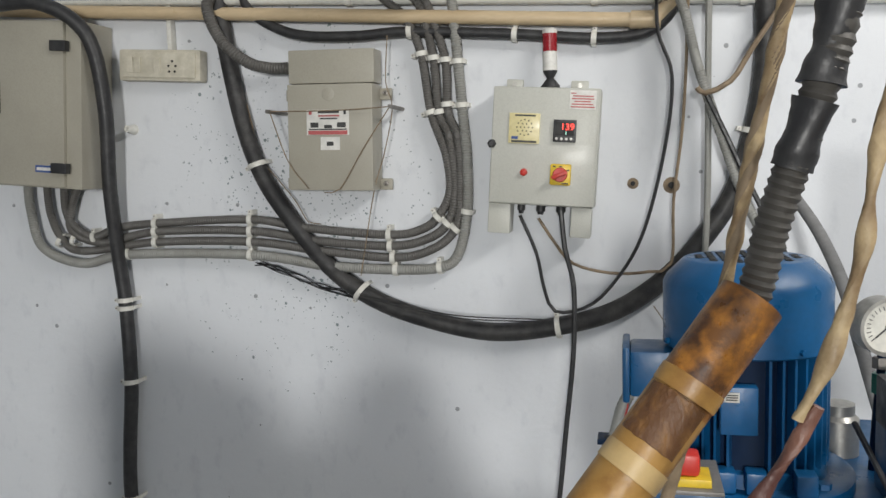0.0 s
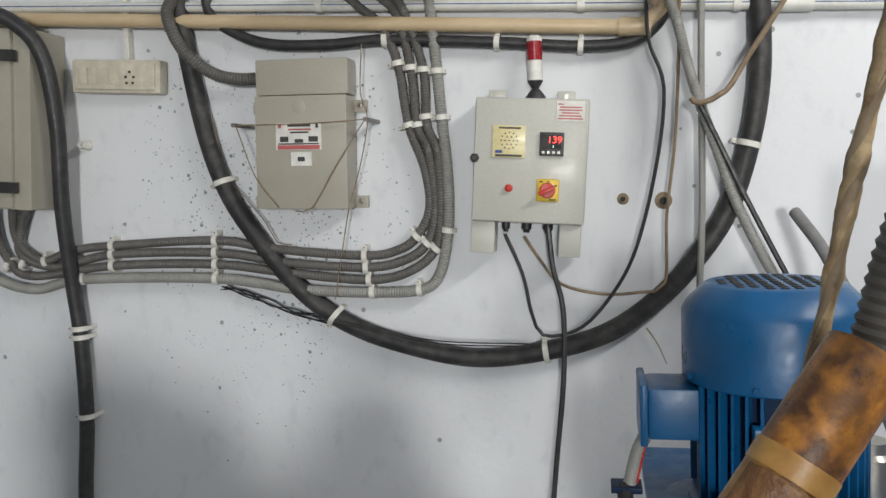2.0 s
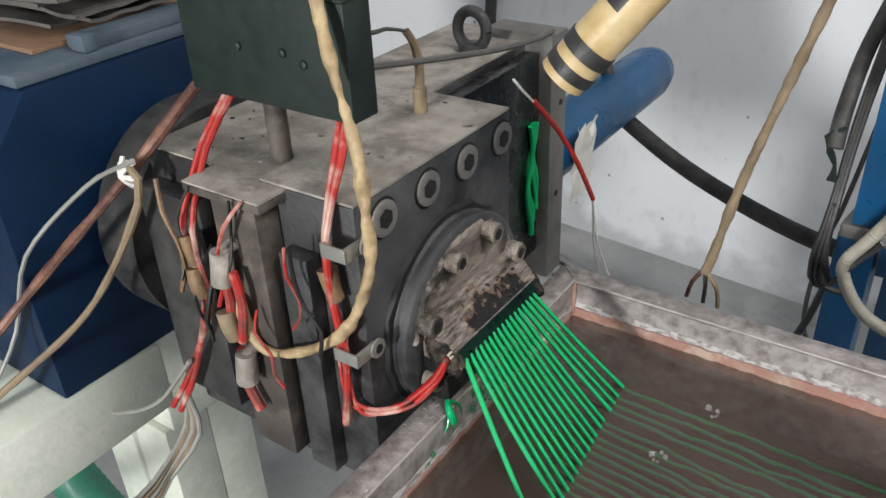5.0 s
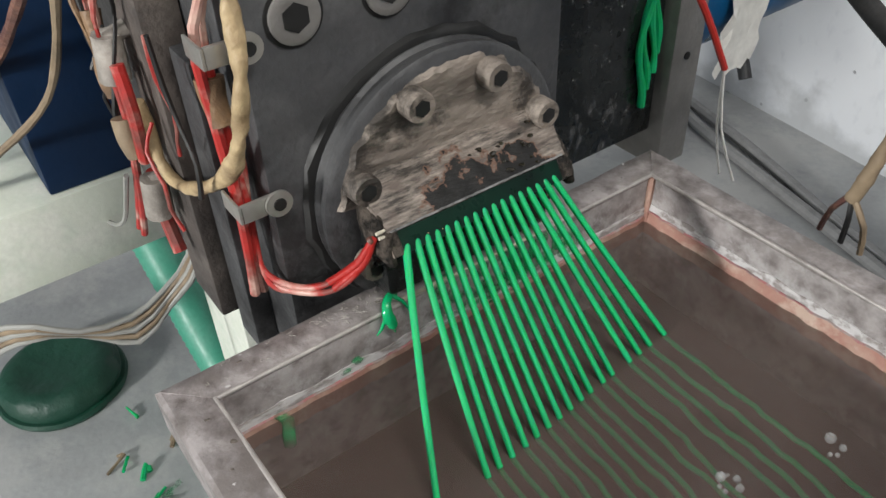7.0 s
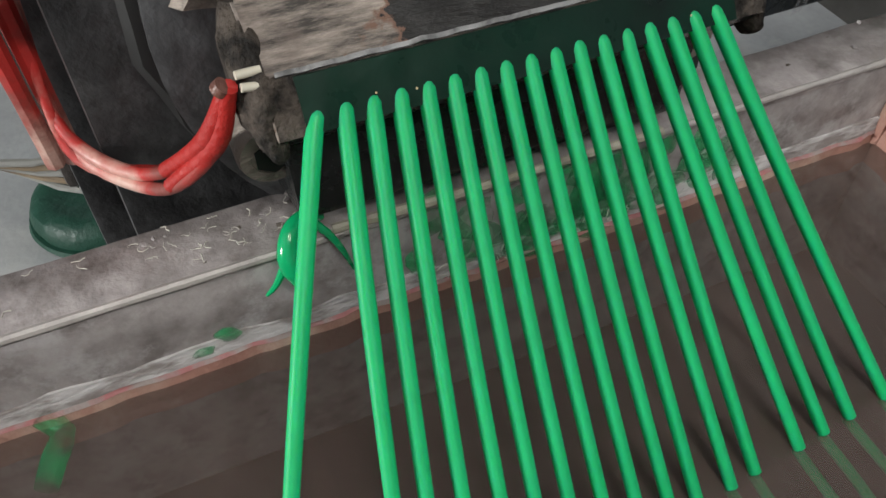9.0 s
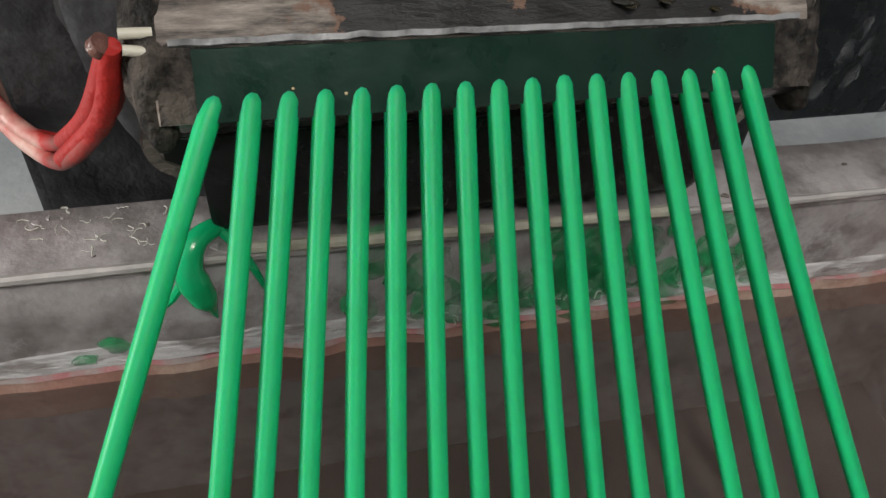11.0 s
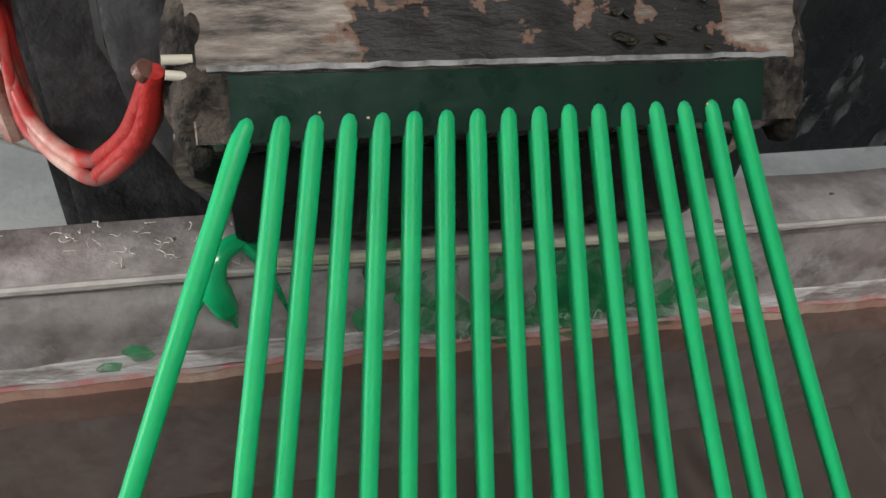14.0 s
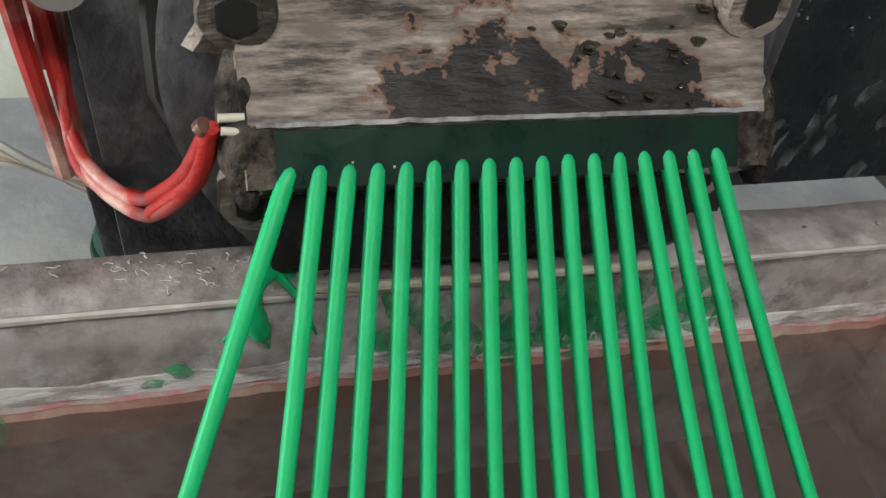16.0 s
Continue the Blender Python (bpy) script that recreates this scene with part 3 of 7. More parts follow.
    run("black_lead", [(0.252, 2.0), (0.255, 1.881), (0.285, 1.781), (0.268, 1.617), (0.218, 1.425), (0.147, 1.308), (0.086, 1.258), (0.019, 1.250), (-0.005, 1.300), (-0.023, 1.388), (-0.060, 1.478)], 2.16, 0.0042, MAT_BLACK, "thin black lead from the alarm panel up to the pipes", seg=7)
    run("tan_lead", [(0.322, 2.25), (0.319, 1.931), (0.309, 1.687), (0.289, 1.509), (0.283, 1.363), (0.231, 1.343), (0.147, 1.340), (0.062, 1.362), (0.020, 1.411), (-0.018, 1.470)], 2.17, 0.0036, MAT_TANCABLE, "thin tan lead from the alarm panel", seg=7)
    bm = B()
    cable(bm, [(0.037, 2.15, 1.49), (0.046, 2.14, 1.40), (0.066, 2.12, 1.315), (0.064, 2.12, 1.165), (0.045, 2.12, 0.98), (0.023, 2.12, 0.779), (-0.019, 2.12, 0.474), (-0.05, 2.12, 0.3), (-0.02, 2.05, 0.105), (0.15, 2.0, 0.1)], 0.0062, seg=8)
    single("black_lead", bm, MAT_BLACK, "black mains lead hanging from the alarm panel", "cable")
    for pairs, y in (([(-0.664, 1.742), (-0.486, 1.738), (-0.352, 1.741)], 2.115), ([(-0.367, 1.91), (-0.374, 1.80), (-0.360, 1.741), (-0.385, 1.630), (-0.414, 1.541), (-0.456, 1.335)], 2.15),
                     ([(-0.663, 1.743), (-0.621, 1.622), (-0.569, 1.552)], 2.118), ([(-0.358, 1.740), (-0.428, 1.643), (-0.490, 1.550), (-0.530, 1.544)], 2.118),
                     ([(-0.757, 1.769), (-0.727, 1.636), (-0.687, 1.582), (-0.633, 1.515), (-0.607, 1.468), (-0.572, 1.461)], 2.19), ([(0.245, 1.258), (0.269, 1.221), (0.287, 1.177)], 2.2)):
        run("twine", pairs, y, 0.0014, MAT_TANCABLE, "thin twine tied across the wall", seg=5)
    for x, z in ((-0.664, 1.742), (-0.354, 1.741)):
        bm = B()
        rod(bm, (x, 2.105, z), (x, WALL, z), 0.005, 8)
        single("wall_nail", bm, MAT_BOLT, "rusty nail with twine knotted round it", "nail")
    random.seed(4)
    for k in range(5):
        bm = B()
        pts = [(-0.759 + 0.06 * i + random.uniform(-0.008, 0.008), 2.205 - random.uniform(0, 0.012), 1.365 - 0.02 * i + random.uniform(-0.012, 0.008)) for i in range(6)]
        cable(bm, pts, 0.0016, seg=5)
        single("wire_end", bm, MAT_BLACK, "thin frayed black wire beside the loop cable", "wire")
    for dz in (0.0, 0.006):
        run("thin_lead", [(-0.465, 1.281 + dz), (-0.332, 1.250 + dz), (-0.202, 1.229 + dz), (-0.012, 1.224 + dz)], 2.16, 0.0016, MAT_DUSTBLACK, "thin wire lying on the loop cable", seg=5)


def pipes():
    p = thing("cream_pipe", (-0.5, WALL, 1.96), "cream plastic water pipe along the wall", "pipe")
    bm = B()
    rod(bm, (-1.9, 2.185, 2.085), (0.225, 2.185, 1.912), 0.0165, 18)
    part("pipe", bm, MAT_TANPIPE, p)
    bm = B()
    rod(bm, (0.195, 2.185, 1.9145), (0.262, 2.185, 1.910), 0.0205, 18)
    part("elbow", bm, MAT_TANPIPE, p)
    bm = B()
    rod(bm, (0.245, 2.185, 1.910), (0.42, 2.185, 2.08), 0.0165, 18)
    part("rising_pipe", bm, MAT_TANPIPE, p)
    w = thing("white_pipe", (-0.3, WALL, 2.0), "white plastic pipe with a blue stripe along the wall", "pipe")
    a, b = Vector((-1.9, 2.197, 2.105)), Vector((1.8, 2.197, 1.855))
    bm = B()
    rod(bm, a, b, 0.0125, 16)
    part("pipe", bm, MAT_WHITEPIPE, w)
    bm = B()
    box(bm, -1.85, 1.8, -0.0008, 0.0008, -0.001, 0.001, m=Matrix.Translation((-0.05, 2.1842, 1.9815)) @ pose(0, 0, 0, 0, 3.87, 0))
    part("stripe", bm, MAT_BLUEPRINT, w)
    for k in (0.385, 0.545, 0.632):
        c = a.lerp(b, k)
        bm = B()
        rod(bm, c - Vector((0.008, 0, 0)), c + Vector((0.008, 0, 0)), 0.0155, 14)
        box(bm, c.x - 0.004, c.x + 0.004, c.y - 0.004, WALL, c.z + 0.008, c.z + 0.024)
        part("pipe_clip", bm, MAT_CLIP, w)
    for k in (0.655,):
        c = a.lerp(b, k)
        bm = B()
        rod(bm, c, c.lerp(b, 0.05), 0.0165, 16)
        part("socket", bm, MAT_WHITEPIPE, w)


def enclosure(name, corner, width, height, depth, lean, label, category, mat):
    """A closed sheet-steel box on the wall; corner: top left of its front; lean: degrees clockwise. Returns the thing and its plane's matrix."""
    m = pose(corner[0], corner[1], corner[2], 0, lean, 0)
    t = thing(name, (corner[0], WALL, corner[2] - height), label, category)
    bm = B()
    box(bm, 0, width, 0.012, depth, -height, 0, 0.004, m)
    part("body", bm, mat, t)
    return t, m


def isolator():
    t, m = enclosure("isolator_box", (-1.46, 2.075, 2.012), 0.315, 0.425, 0.14, 4.5, "beige steel isolator box with black latches", "electrical box", MAT_BEIGE)
    bm = B()
    box(bm, 0.006, 0.272, 0, 0.014, -0.421, -0.004, 0.003, m)
    door = part("door", bm, MAT_BEIGE, t)
    for z in (-0.065, -0.372):
        bm = B()
        box(bm, 0.242, 0.288, -0.014, 0.004, z - 0.013, z + 0.013, 0.002, m)
        part("latch", bm, MAT_BLACK, door, "black plastic latch")
    bm = B()
    box(bm, 0.188, 0.246, -0.0015, 0.002, -0.385, -0.367, m=m)
    part("name_plate", bm, MAT_BLUEPRINT, t, "small blue name plate")
    bm = B()
    box(bm, 0.192, 0.242, -0.002, 0.0, -0.380, -0.372, m=m)
    part("lettering_bar", bm, MAT_WHITE, t)
    bm = B()
    box(bm, 0.03, 0.085, -0.02, 0.004, -0.24, -0.16, 0.004, m)
    part("handle", bm, MAT_BLACK, t)


def switchboard():
    m = pose(-1.106, 2.172, 1.926, 0, 3.9, 0)
    t = thing("switch_board", (-0.99, WALL, 1.84), "paint-splashed ivory switch board with a socket", "switch board")
    bm = B()
    box(bm, 0, 0.234, 0.006, 0.045, -0.08, 0, 0.006, m)
    part("box", bm, MAT_IVORY, t)
    bm = B()
    box(bm, 0.012, 0.222, 0.0, 0.012, -0.072, -0.008, 0.003, m)
    face = part("face_plate", bm, MAT_IVORY, t)
    for x in (0.026, 0.048, 0.105):
        bm = B()
        box(bm, x, x + 0.02, -0.006, 0.006, -0.06, -0.02, 0.002, m @ pose(0, 0, 0, 4, 0, 0))
        part("switch", bm, MAT_IVORY, face)
    for dx, dz in ((0.158, -0.03), (0.148, -0.042), (0.168, -0.042), (0.150, -0.056), (0.166, -0.056)):
        bm = B()
        lathe(bm, [(0.0032, 0), (0.0032, 0.001)], (0, 0, 0), 10, m @ pose(dx, 0.0, dz, 90, 0, 0))
        part("socket_hole", bm, MAT_HOLE, face)
    bm = B()
    box(bm, -0.975, -0.962, 2.195, 2.219, 1.915, 2.25, 0.002)
    single("surface_conduit", bm, MAT_CLIP, "chipped surface conduit above the switch board", "conduit")
    bm = B()
    rod(bm, (-1.105, 2.185, 1.719), (-1.105, WALL, 1.719), 0.008, 12, 0.014)
    rod(bm, (-1.105, 2.18, 1.719), (-1.098, 2.178, 1.726), 0.005, 8)
    single("wall_plug", bm, MAT_CLIP, "white plastic plug pushed into the wall", "wall plug")


def capacitor():
    t = thing("capacitor_box", (-0.51, WALL, 1.55), "beige power capacitor box with a printed label", "electrical box")
    m = pose(-0.619, 2.13, 1.806, 0, 1.6, 0)
    bm = B()
    box(bm, 0, 0.217, 0, 0.075, -0.256, 0, 0.003, m)
    part("can", bm, MAT_BEIGE, t)
    bm = B()
    box(bm, 0.001, 0.219, 0.008, 0.07, 0.002, 0.082, 0.003, m)
    part("terminal_cover", bm, MAT_BEIGE, t)
    for x, z in ((-0.014, -0.02), (0.231, -0.02), (-0.014, -0.24), (0.231, -0.24)):
        bm = B()
        box(bm, x - 0.016, x + 0.016, 0.062, 0.068, z - 0.016, z + 0.012, 0.002, m)
        part("mounting_lug", bm, MAT_BEIGE, t)
        bm = B()
        lathe(bm, [(0.007, 0), (0.007, 0.005), (0.003, 0.006), (0.003, 0.02)], (0, 0, 0), 6, m @ pose(x, 0.063, z, 90, 0, 0))
        part("bolt", bm, MAT_BOLT, t)
    bm = B()
    box(bm, 0.05, 0.158, -0.0012, 0.001, -0.122, -0.062, m=m)
    label = part("label", bm, MAT_WHITE, t, "white printed rating label")
    for x0, x1, z0, z1, mat in ((0.079, 0.133, -0.070, -0.0635, MAT_PRINT), (0.080, 0.134, -0.078, -0.0745, MAT_REDPRINT), (0.054, 0.154, -0.121, -0.1115, MAT_REDPRINT), (0.085, 0.128, -0.0845, -0.081, MAT_PRINT), (0.056, 0.0635, -0.073, -0.064, MAT_REDPRINT), (0.145, 0.151, -0.073, -0.064, MAT_PRINT), (0.06, 0.08, -0.104, -0.092, MAT_PRINT), (0.095, 0.115, -0.106, -0.098, MAT_PRINT), (0.128, 0.15, -0.104, -0.092, MAT_PRINT), (0.056, 0.152, -0.110, -0.107, MAT_PRINT)):
        bm = B()
        box(bm, x0, x1, -0.0022, -0.0008, z0, z1, m=m)
        part("print_bar", bm, mat, label)
    bm = B()
    box(bm, 0.085, 0.134, -0.0012, 0.001, -0.158, -0.127, m=m)
    tag = part("small_label", bm, MAT_WHITE, t)
    bm = B()
    box(bm, 0.101, 0.118, -0.0022, -0.0008, -0.148, -0.138, m=m)
    part("print_bar", bm, MAT_PRINT, tag)
    bm = B()
    lathe(bm, [(0.0165, 0), (0.0165, 0.0006), (0.0145, 0.0012)], (0, 0, 0), 24, m @ pose(0.105, 0.0004, -0.024, 90, 0, 0))
    part("embossed_mark", bm, MAT_BEIGE, t)


def alarm_panel():
    t, m = enclosure("alarm_panel", (-0.110, 2.118, 1.778), 0.243, 0.268, 0.1, 4.2, "light grey alarm panel with digital display and rotary switch", "control panel", MAT_BOX)
    bm = B()
    box(bm, 0.003, 0.240, 0, 0.013, -0.265, -0.003, 0.003, m)
    door = part("door", bm, MAT_BOX, t)
    for x in (0.038, 0.19):
        bm = B()
        box(bm, x - 0.02, x + 0.02, 0.085, 0.09, -0.006, 0.022, 0.003, m)
        part("mounting_tab", bm, MAT_BOX, t)
        bm = B()
        lathe(bm, [(0.006, 0), (0.006, 0.004)], (0, 0, 0), 6, m @ pose(x, 0.085, 0.01, 90, 0, 0))
        part("screw", bm, MAT_GALV, t)
    for x0, x1 in ((0.0, 0.052), (0.192, 0.238)):
        bm = B()
        box(bm, x0, x1, 0.018, 0.08, -0.338, -0.268, 0.003, m)
        part("leg", bm, MAT_BOX, t)
    for x, r in ((0.073, 0.009), (0.119, 0.011), (0.166, 0.011)):
        bm = B()
        lathe(bm, [(r, 0), (r, -0.016), (r * 0.7, -0.018), (r * 0.6, -0.024)], (0, 0, 0), 10, m @ pose(x, 0.05, -0.267, 0, 0, 0))
        part("cable_gland", bm, MAT_BLACK, t)
    bm = B()
    lathe(bm, [(0.0105, 0), (0.0105, 0.008), (0.006, 0.014)], (0, 0, 0), 6, m @ pose(0.004, 0.004, -0.131, 90, 0, 0))
    part("lock_knob", bm, MAT_BLACK, door)
    # sounder plate
    bm = B()
    box(bm, 0.042, 0.112, -0.005, 0.001, -0.128, -0.06, 0.001, m)
    plate = part("sounder_plate", bm, MAT_CREAMPLATE, door, "cream sounder plate with round grille")
    for r, k in ((0.0, 1), (0.009, 6), (0.0175, 12)):
        for i in range(k):
            a = 2 * math.pi * i / k
            bm = B()
            lathe(bm, [(0.0016, 0), (0.0016, 0.0012)], (0, 0, 0), 8, m @ pose(0.078 + r * math.cos(a), -0.005, -0.092 + r * math.sin(a), 90, 0, 0))
            part("grille_hole", bm, MAT_HOLE, plate)
    for x0, x1, z0, z1, mat in ((0.055, 0.102, -0.067, -0.0635, MAT_PRINT), (0.049, 0.106, -0.126, -0.1215, MAT_PRINT), (0.049, 0.064, -0.119, -0.1125, MAT_BLUEPRINT)):
        bm = B()
        box(bm, x0, x1, -0.0062, -0.0045, z0, z1, m=m)
        part("print_bar", bm, mat, plate)
    # temperature controller
    bm = B()
    box(bm, 0.143, 0.194, -0.008, 0.001, -0.122, -0.072, 0.0015, m)
    ctrl = part("temperature_controller", bm, MAT_BLACK, door, "black digital temperature controller")
    bm = B()
    box(bm, 0.148, 0.189, -0.0088, -0.0075, -0.107, -0.078, m=m)
    part("display_window", bm, MAT_HOLE, ctrl)
    text_part("digits", "139", 0.021, m @ pose(0.1745, -0.0092, -0.0885, 90, 0, 0), MAT_LED, ctrl)
    text_part("digits", "1", 0.010, m @ pose(0.172, -0.0092, -0.1025, 90, 0, 0), MAT_LEDGREEN, ctrl)
    for k in range(4):
        bm = B()
        lathe(bm, [(0.0032, 0), (0.0032, 0.001)], (0, 0, 0), 10, m @ pose(0.1515 + 0.0108 * k, -0.008, -0.1145, 90, 0, 0))
        part("button", bm, MAT_GALV, ctrl)
    # lamp and rotary switch
    bm = B()
    lathe(bm, [(0.0085, 0), (0.0085, 0.006), (0.0075, 0.013), (0.003, 0.015)], (0, 0, 0), 18, m @ pose(0.081, 0.001, -0.193, 90, 0, 0))
    part("push_button", bm, MAT_RED, door)
    bm = B()
    box(bm, 0.141, 0.188, -0.006, 0.001, -0.219, -0.171, 0.004, m)
    sw = part("switch_plate", bm, MAT_YELLOW, door, "yellow rotary switch plate")
    bm = B()
    lathe(bm, [(0.0165, 0), (0.0165, 0.006), (0.015, 0.009), (0.014, 0.009)], (0, 0, 0), 24, m @ pose(0.164, -0.006, -0.195, 90, 0, 0))
    box(bm, -0.018, 0.018, -0.019, 0, -0.0045, 0.0045, 0.002, m @ pose(0.164, -0.014, -0.195, 0, -25, 0))
    part("switch_knob", bm, MAT_RED, sw)
    for x0, x1, z0, z1 in ((0.147, 0.153, -0.178, -0.175), (0.162, 0.168, -0.1775, -0.1755), (0.178, 0.184, -0.186, -0.183), (0.168, 0.183, -0.216, -0.213)):
        bm = B()
        box(bm, x0, x1, -0.0072, -0.0055, z0, z1, m=m)
        part("print_bar", bm, MAT_PRINT, sw)
    # maker's sticker
    bm = B()
    box(bm, 0.175, 0.234, -0.0012, 0.001, -0.048, -0.006, m=m)
    st = part("sticker", bm, MAT_WHITE, door, "worn white sticker with red print")
    for k, (x0, x1) in enumerate(((0.178, 0.190), (0.182, 0.228), (0.180, 0.229), (0.186, 0.222), (0.180, 0.228), (0.178, 0.231))):
        bm = B()
        box(bm, x0, x1, -0.0022, -0.0008, -0.014 - 0.006 * k, -0.0115 - 0.006 * k, m=m)
        part("print_bar", bm, MAT_REDPRINT, st)
    # signal tower
    s = thing("signal_tower", (0.0155, 2.165, 1.77), "small red and white signal beacon on a black base", "beacon")
    for name, prof, mat in (("base", [(0.022, 0.0), (0.022, 0.004), (0.008, 0.022), (0.0165, 0.036), (0.0165, 0.039)], MAT_BLACK), ("white_section", [(0.0165, 0.039), (0.0165, 0.081), (0.0155, 0.082)], MAT_WHITE), ("red_lens", [(0.0168, 0.082), (0.0168, 0.122)], MAT_LENSRED), ("cap", [(0.0168, 0.122), (0.0168, 0.13), (0.012, 0.134)], MAT_WHITE)):
        bm = B()
        lathe(bm, prof, (0.0155, 2.165, 1.77), 24)
        part(name, bm, mat, s)


def upper_clutter():
    bm = B()
    box(bm, -0.44, -0.136, 2.0, 2.2, 2.044, 2.07, 0.003, pose(0, 0, 0))
    single("steel_bracket", bm, MAT_GREYMETAL, "rusty steel bracket edge on the wall above the pipes", "bracket")
    bm = B()
    rod(bm, (0.262, 2.13, 1.945), (0.345, 2.10, 2.12), 0.012, 10)
    single("cable_stub", bm, MAT_TANCABLE, "dusty cable bundle beside the pipe elbow", "cable")
    bm = B()
    rod(bm, (0.70, 2.14, 2.02), (0.72, 2.18, 2.03), 0.02, 12)
    single("orange_plug", bm, MAT_RED, "orange plug at the top of the wall", "plug")


wall_cables()
pipes()
isolator()
switchboard()
capacitor()
alarm_panel()
upper_clutter()


# ---- hydraulic power pack by the wall ----
def power_pack():
    t = thing("hydraulic_power_pack", (0.42, 1.4, FLOOR - STAND.z), "blue hydraulic power pack tank on a blue stand", "power pack")
    x0, x1, y0, y1 = 0.203, 0.66, 1.145, 1.60
    bm = B()
    box(bm, x0, x1, y0, y1, 0.945, 1.190, 0.004)
    part("tank", bm, MAT_BLUE, t)
    bm = B()
    box(bm, x0 - 0.008, x1 + 0.008, y0 - 0.008, y1 + 0.008, 1.1902, 1.2, 0.002)
    part("lid", bm, MAT_BLUE, t)
    for x in (x0 + 0.012, x1 - 0.012):
        for y in (y0 + 0.02, y1 - 0.02):
            bm = B()
            box(bm, x - 0.024, x + 0.024, y - 0.02, y + 0.02, FLOOR - STAND.z, 0.93, 0.003)
            part("leg", bm, MAT_BLUE, t)
    for y in (y0 + 0.02, y1 - 0.02):
        bm = B()
        box(bm, x0 + 0.04, x1 - 0.04, y - 0.015, y + 0.015, 0.88, 0.925, 0.002)
        part("cross_rail", bm, MAT_BLUE, t)
    bm = B()
    box(bm, x0 - 0.01, x1 + 0.01, y0 - 0.004, y1, 0.926, 0.9445, 0.002)
    part("drip_tray", bm, MAT_GREYMETAL, t)
    # switch housing on the lid
    bm = B()
    box(bm, 0.216, 0.286, 1.12, 1.21, 1.2004, 1.262, 0.003)
    jb = part("switch_housing", bm, MAT_BLUE, t)
    bm = B()
    box(bm, 0.213, 0.289, 1.117, 1.213, 1.2622, 1.267, 0.001)
    part("housing_lid", bm, MAT_GREYMETAL, jb)
    bm = B()
    box(bm, 0.226, 0.277, 1.126, 1.166, 1.2672, 1.276, 0.001)
    part("switch_plate", bm, MAT_YELLOW, jb)
    bm = B()
    box(bm, 0.234, 0.266, 1.132, 1.160, 1.2762, 1.300, 0.006)
    part("stop_switch", bm, MAT_RED, jb, "red stop switch knob")
    bm = B()
    lathe(bm, [(0.0085, 0), (0.0085, 0.002)], (0, 0, 0), 16, pose(0.250, 1.1205, 1.228, 90, 0, 0))
    part("cable_hole", bm, MAT_HOLE, jb)
    # level gauge
    bm = B()
    box(bm, 0.242, 0.272, 1.130, 1.1445, 1.049, 1.157, 0.004)
    lg = part("level_gauge", bm, MAT_BLACK, t, "black oil level gauge with two bolts")
    for z in (1.066, 1.140):
        bm = B()
        lathe(bm, [(0.009, 0), (0.009, 0.006), (0.005, 0.009)], (0, 0, 0), 12, pose(0.257, 1.1295, z, 90, 0, 0))
        part("gauge_bolt", bm, MAT_GALV, lg)
    bm = B()
    box(bm, 0.248, 0.266, 1.1270, 1.1300, 1.083, 1.123, 0.001)
    part("sight_glass", bm, MAT_COPPER, lg)


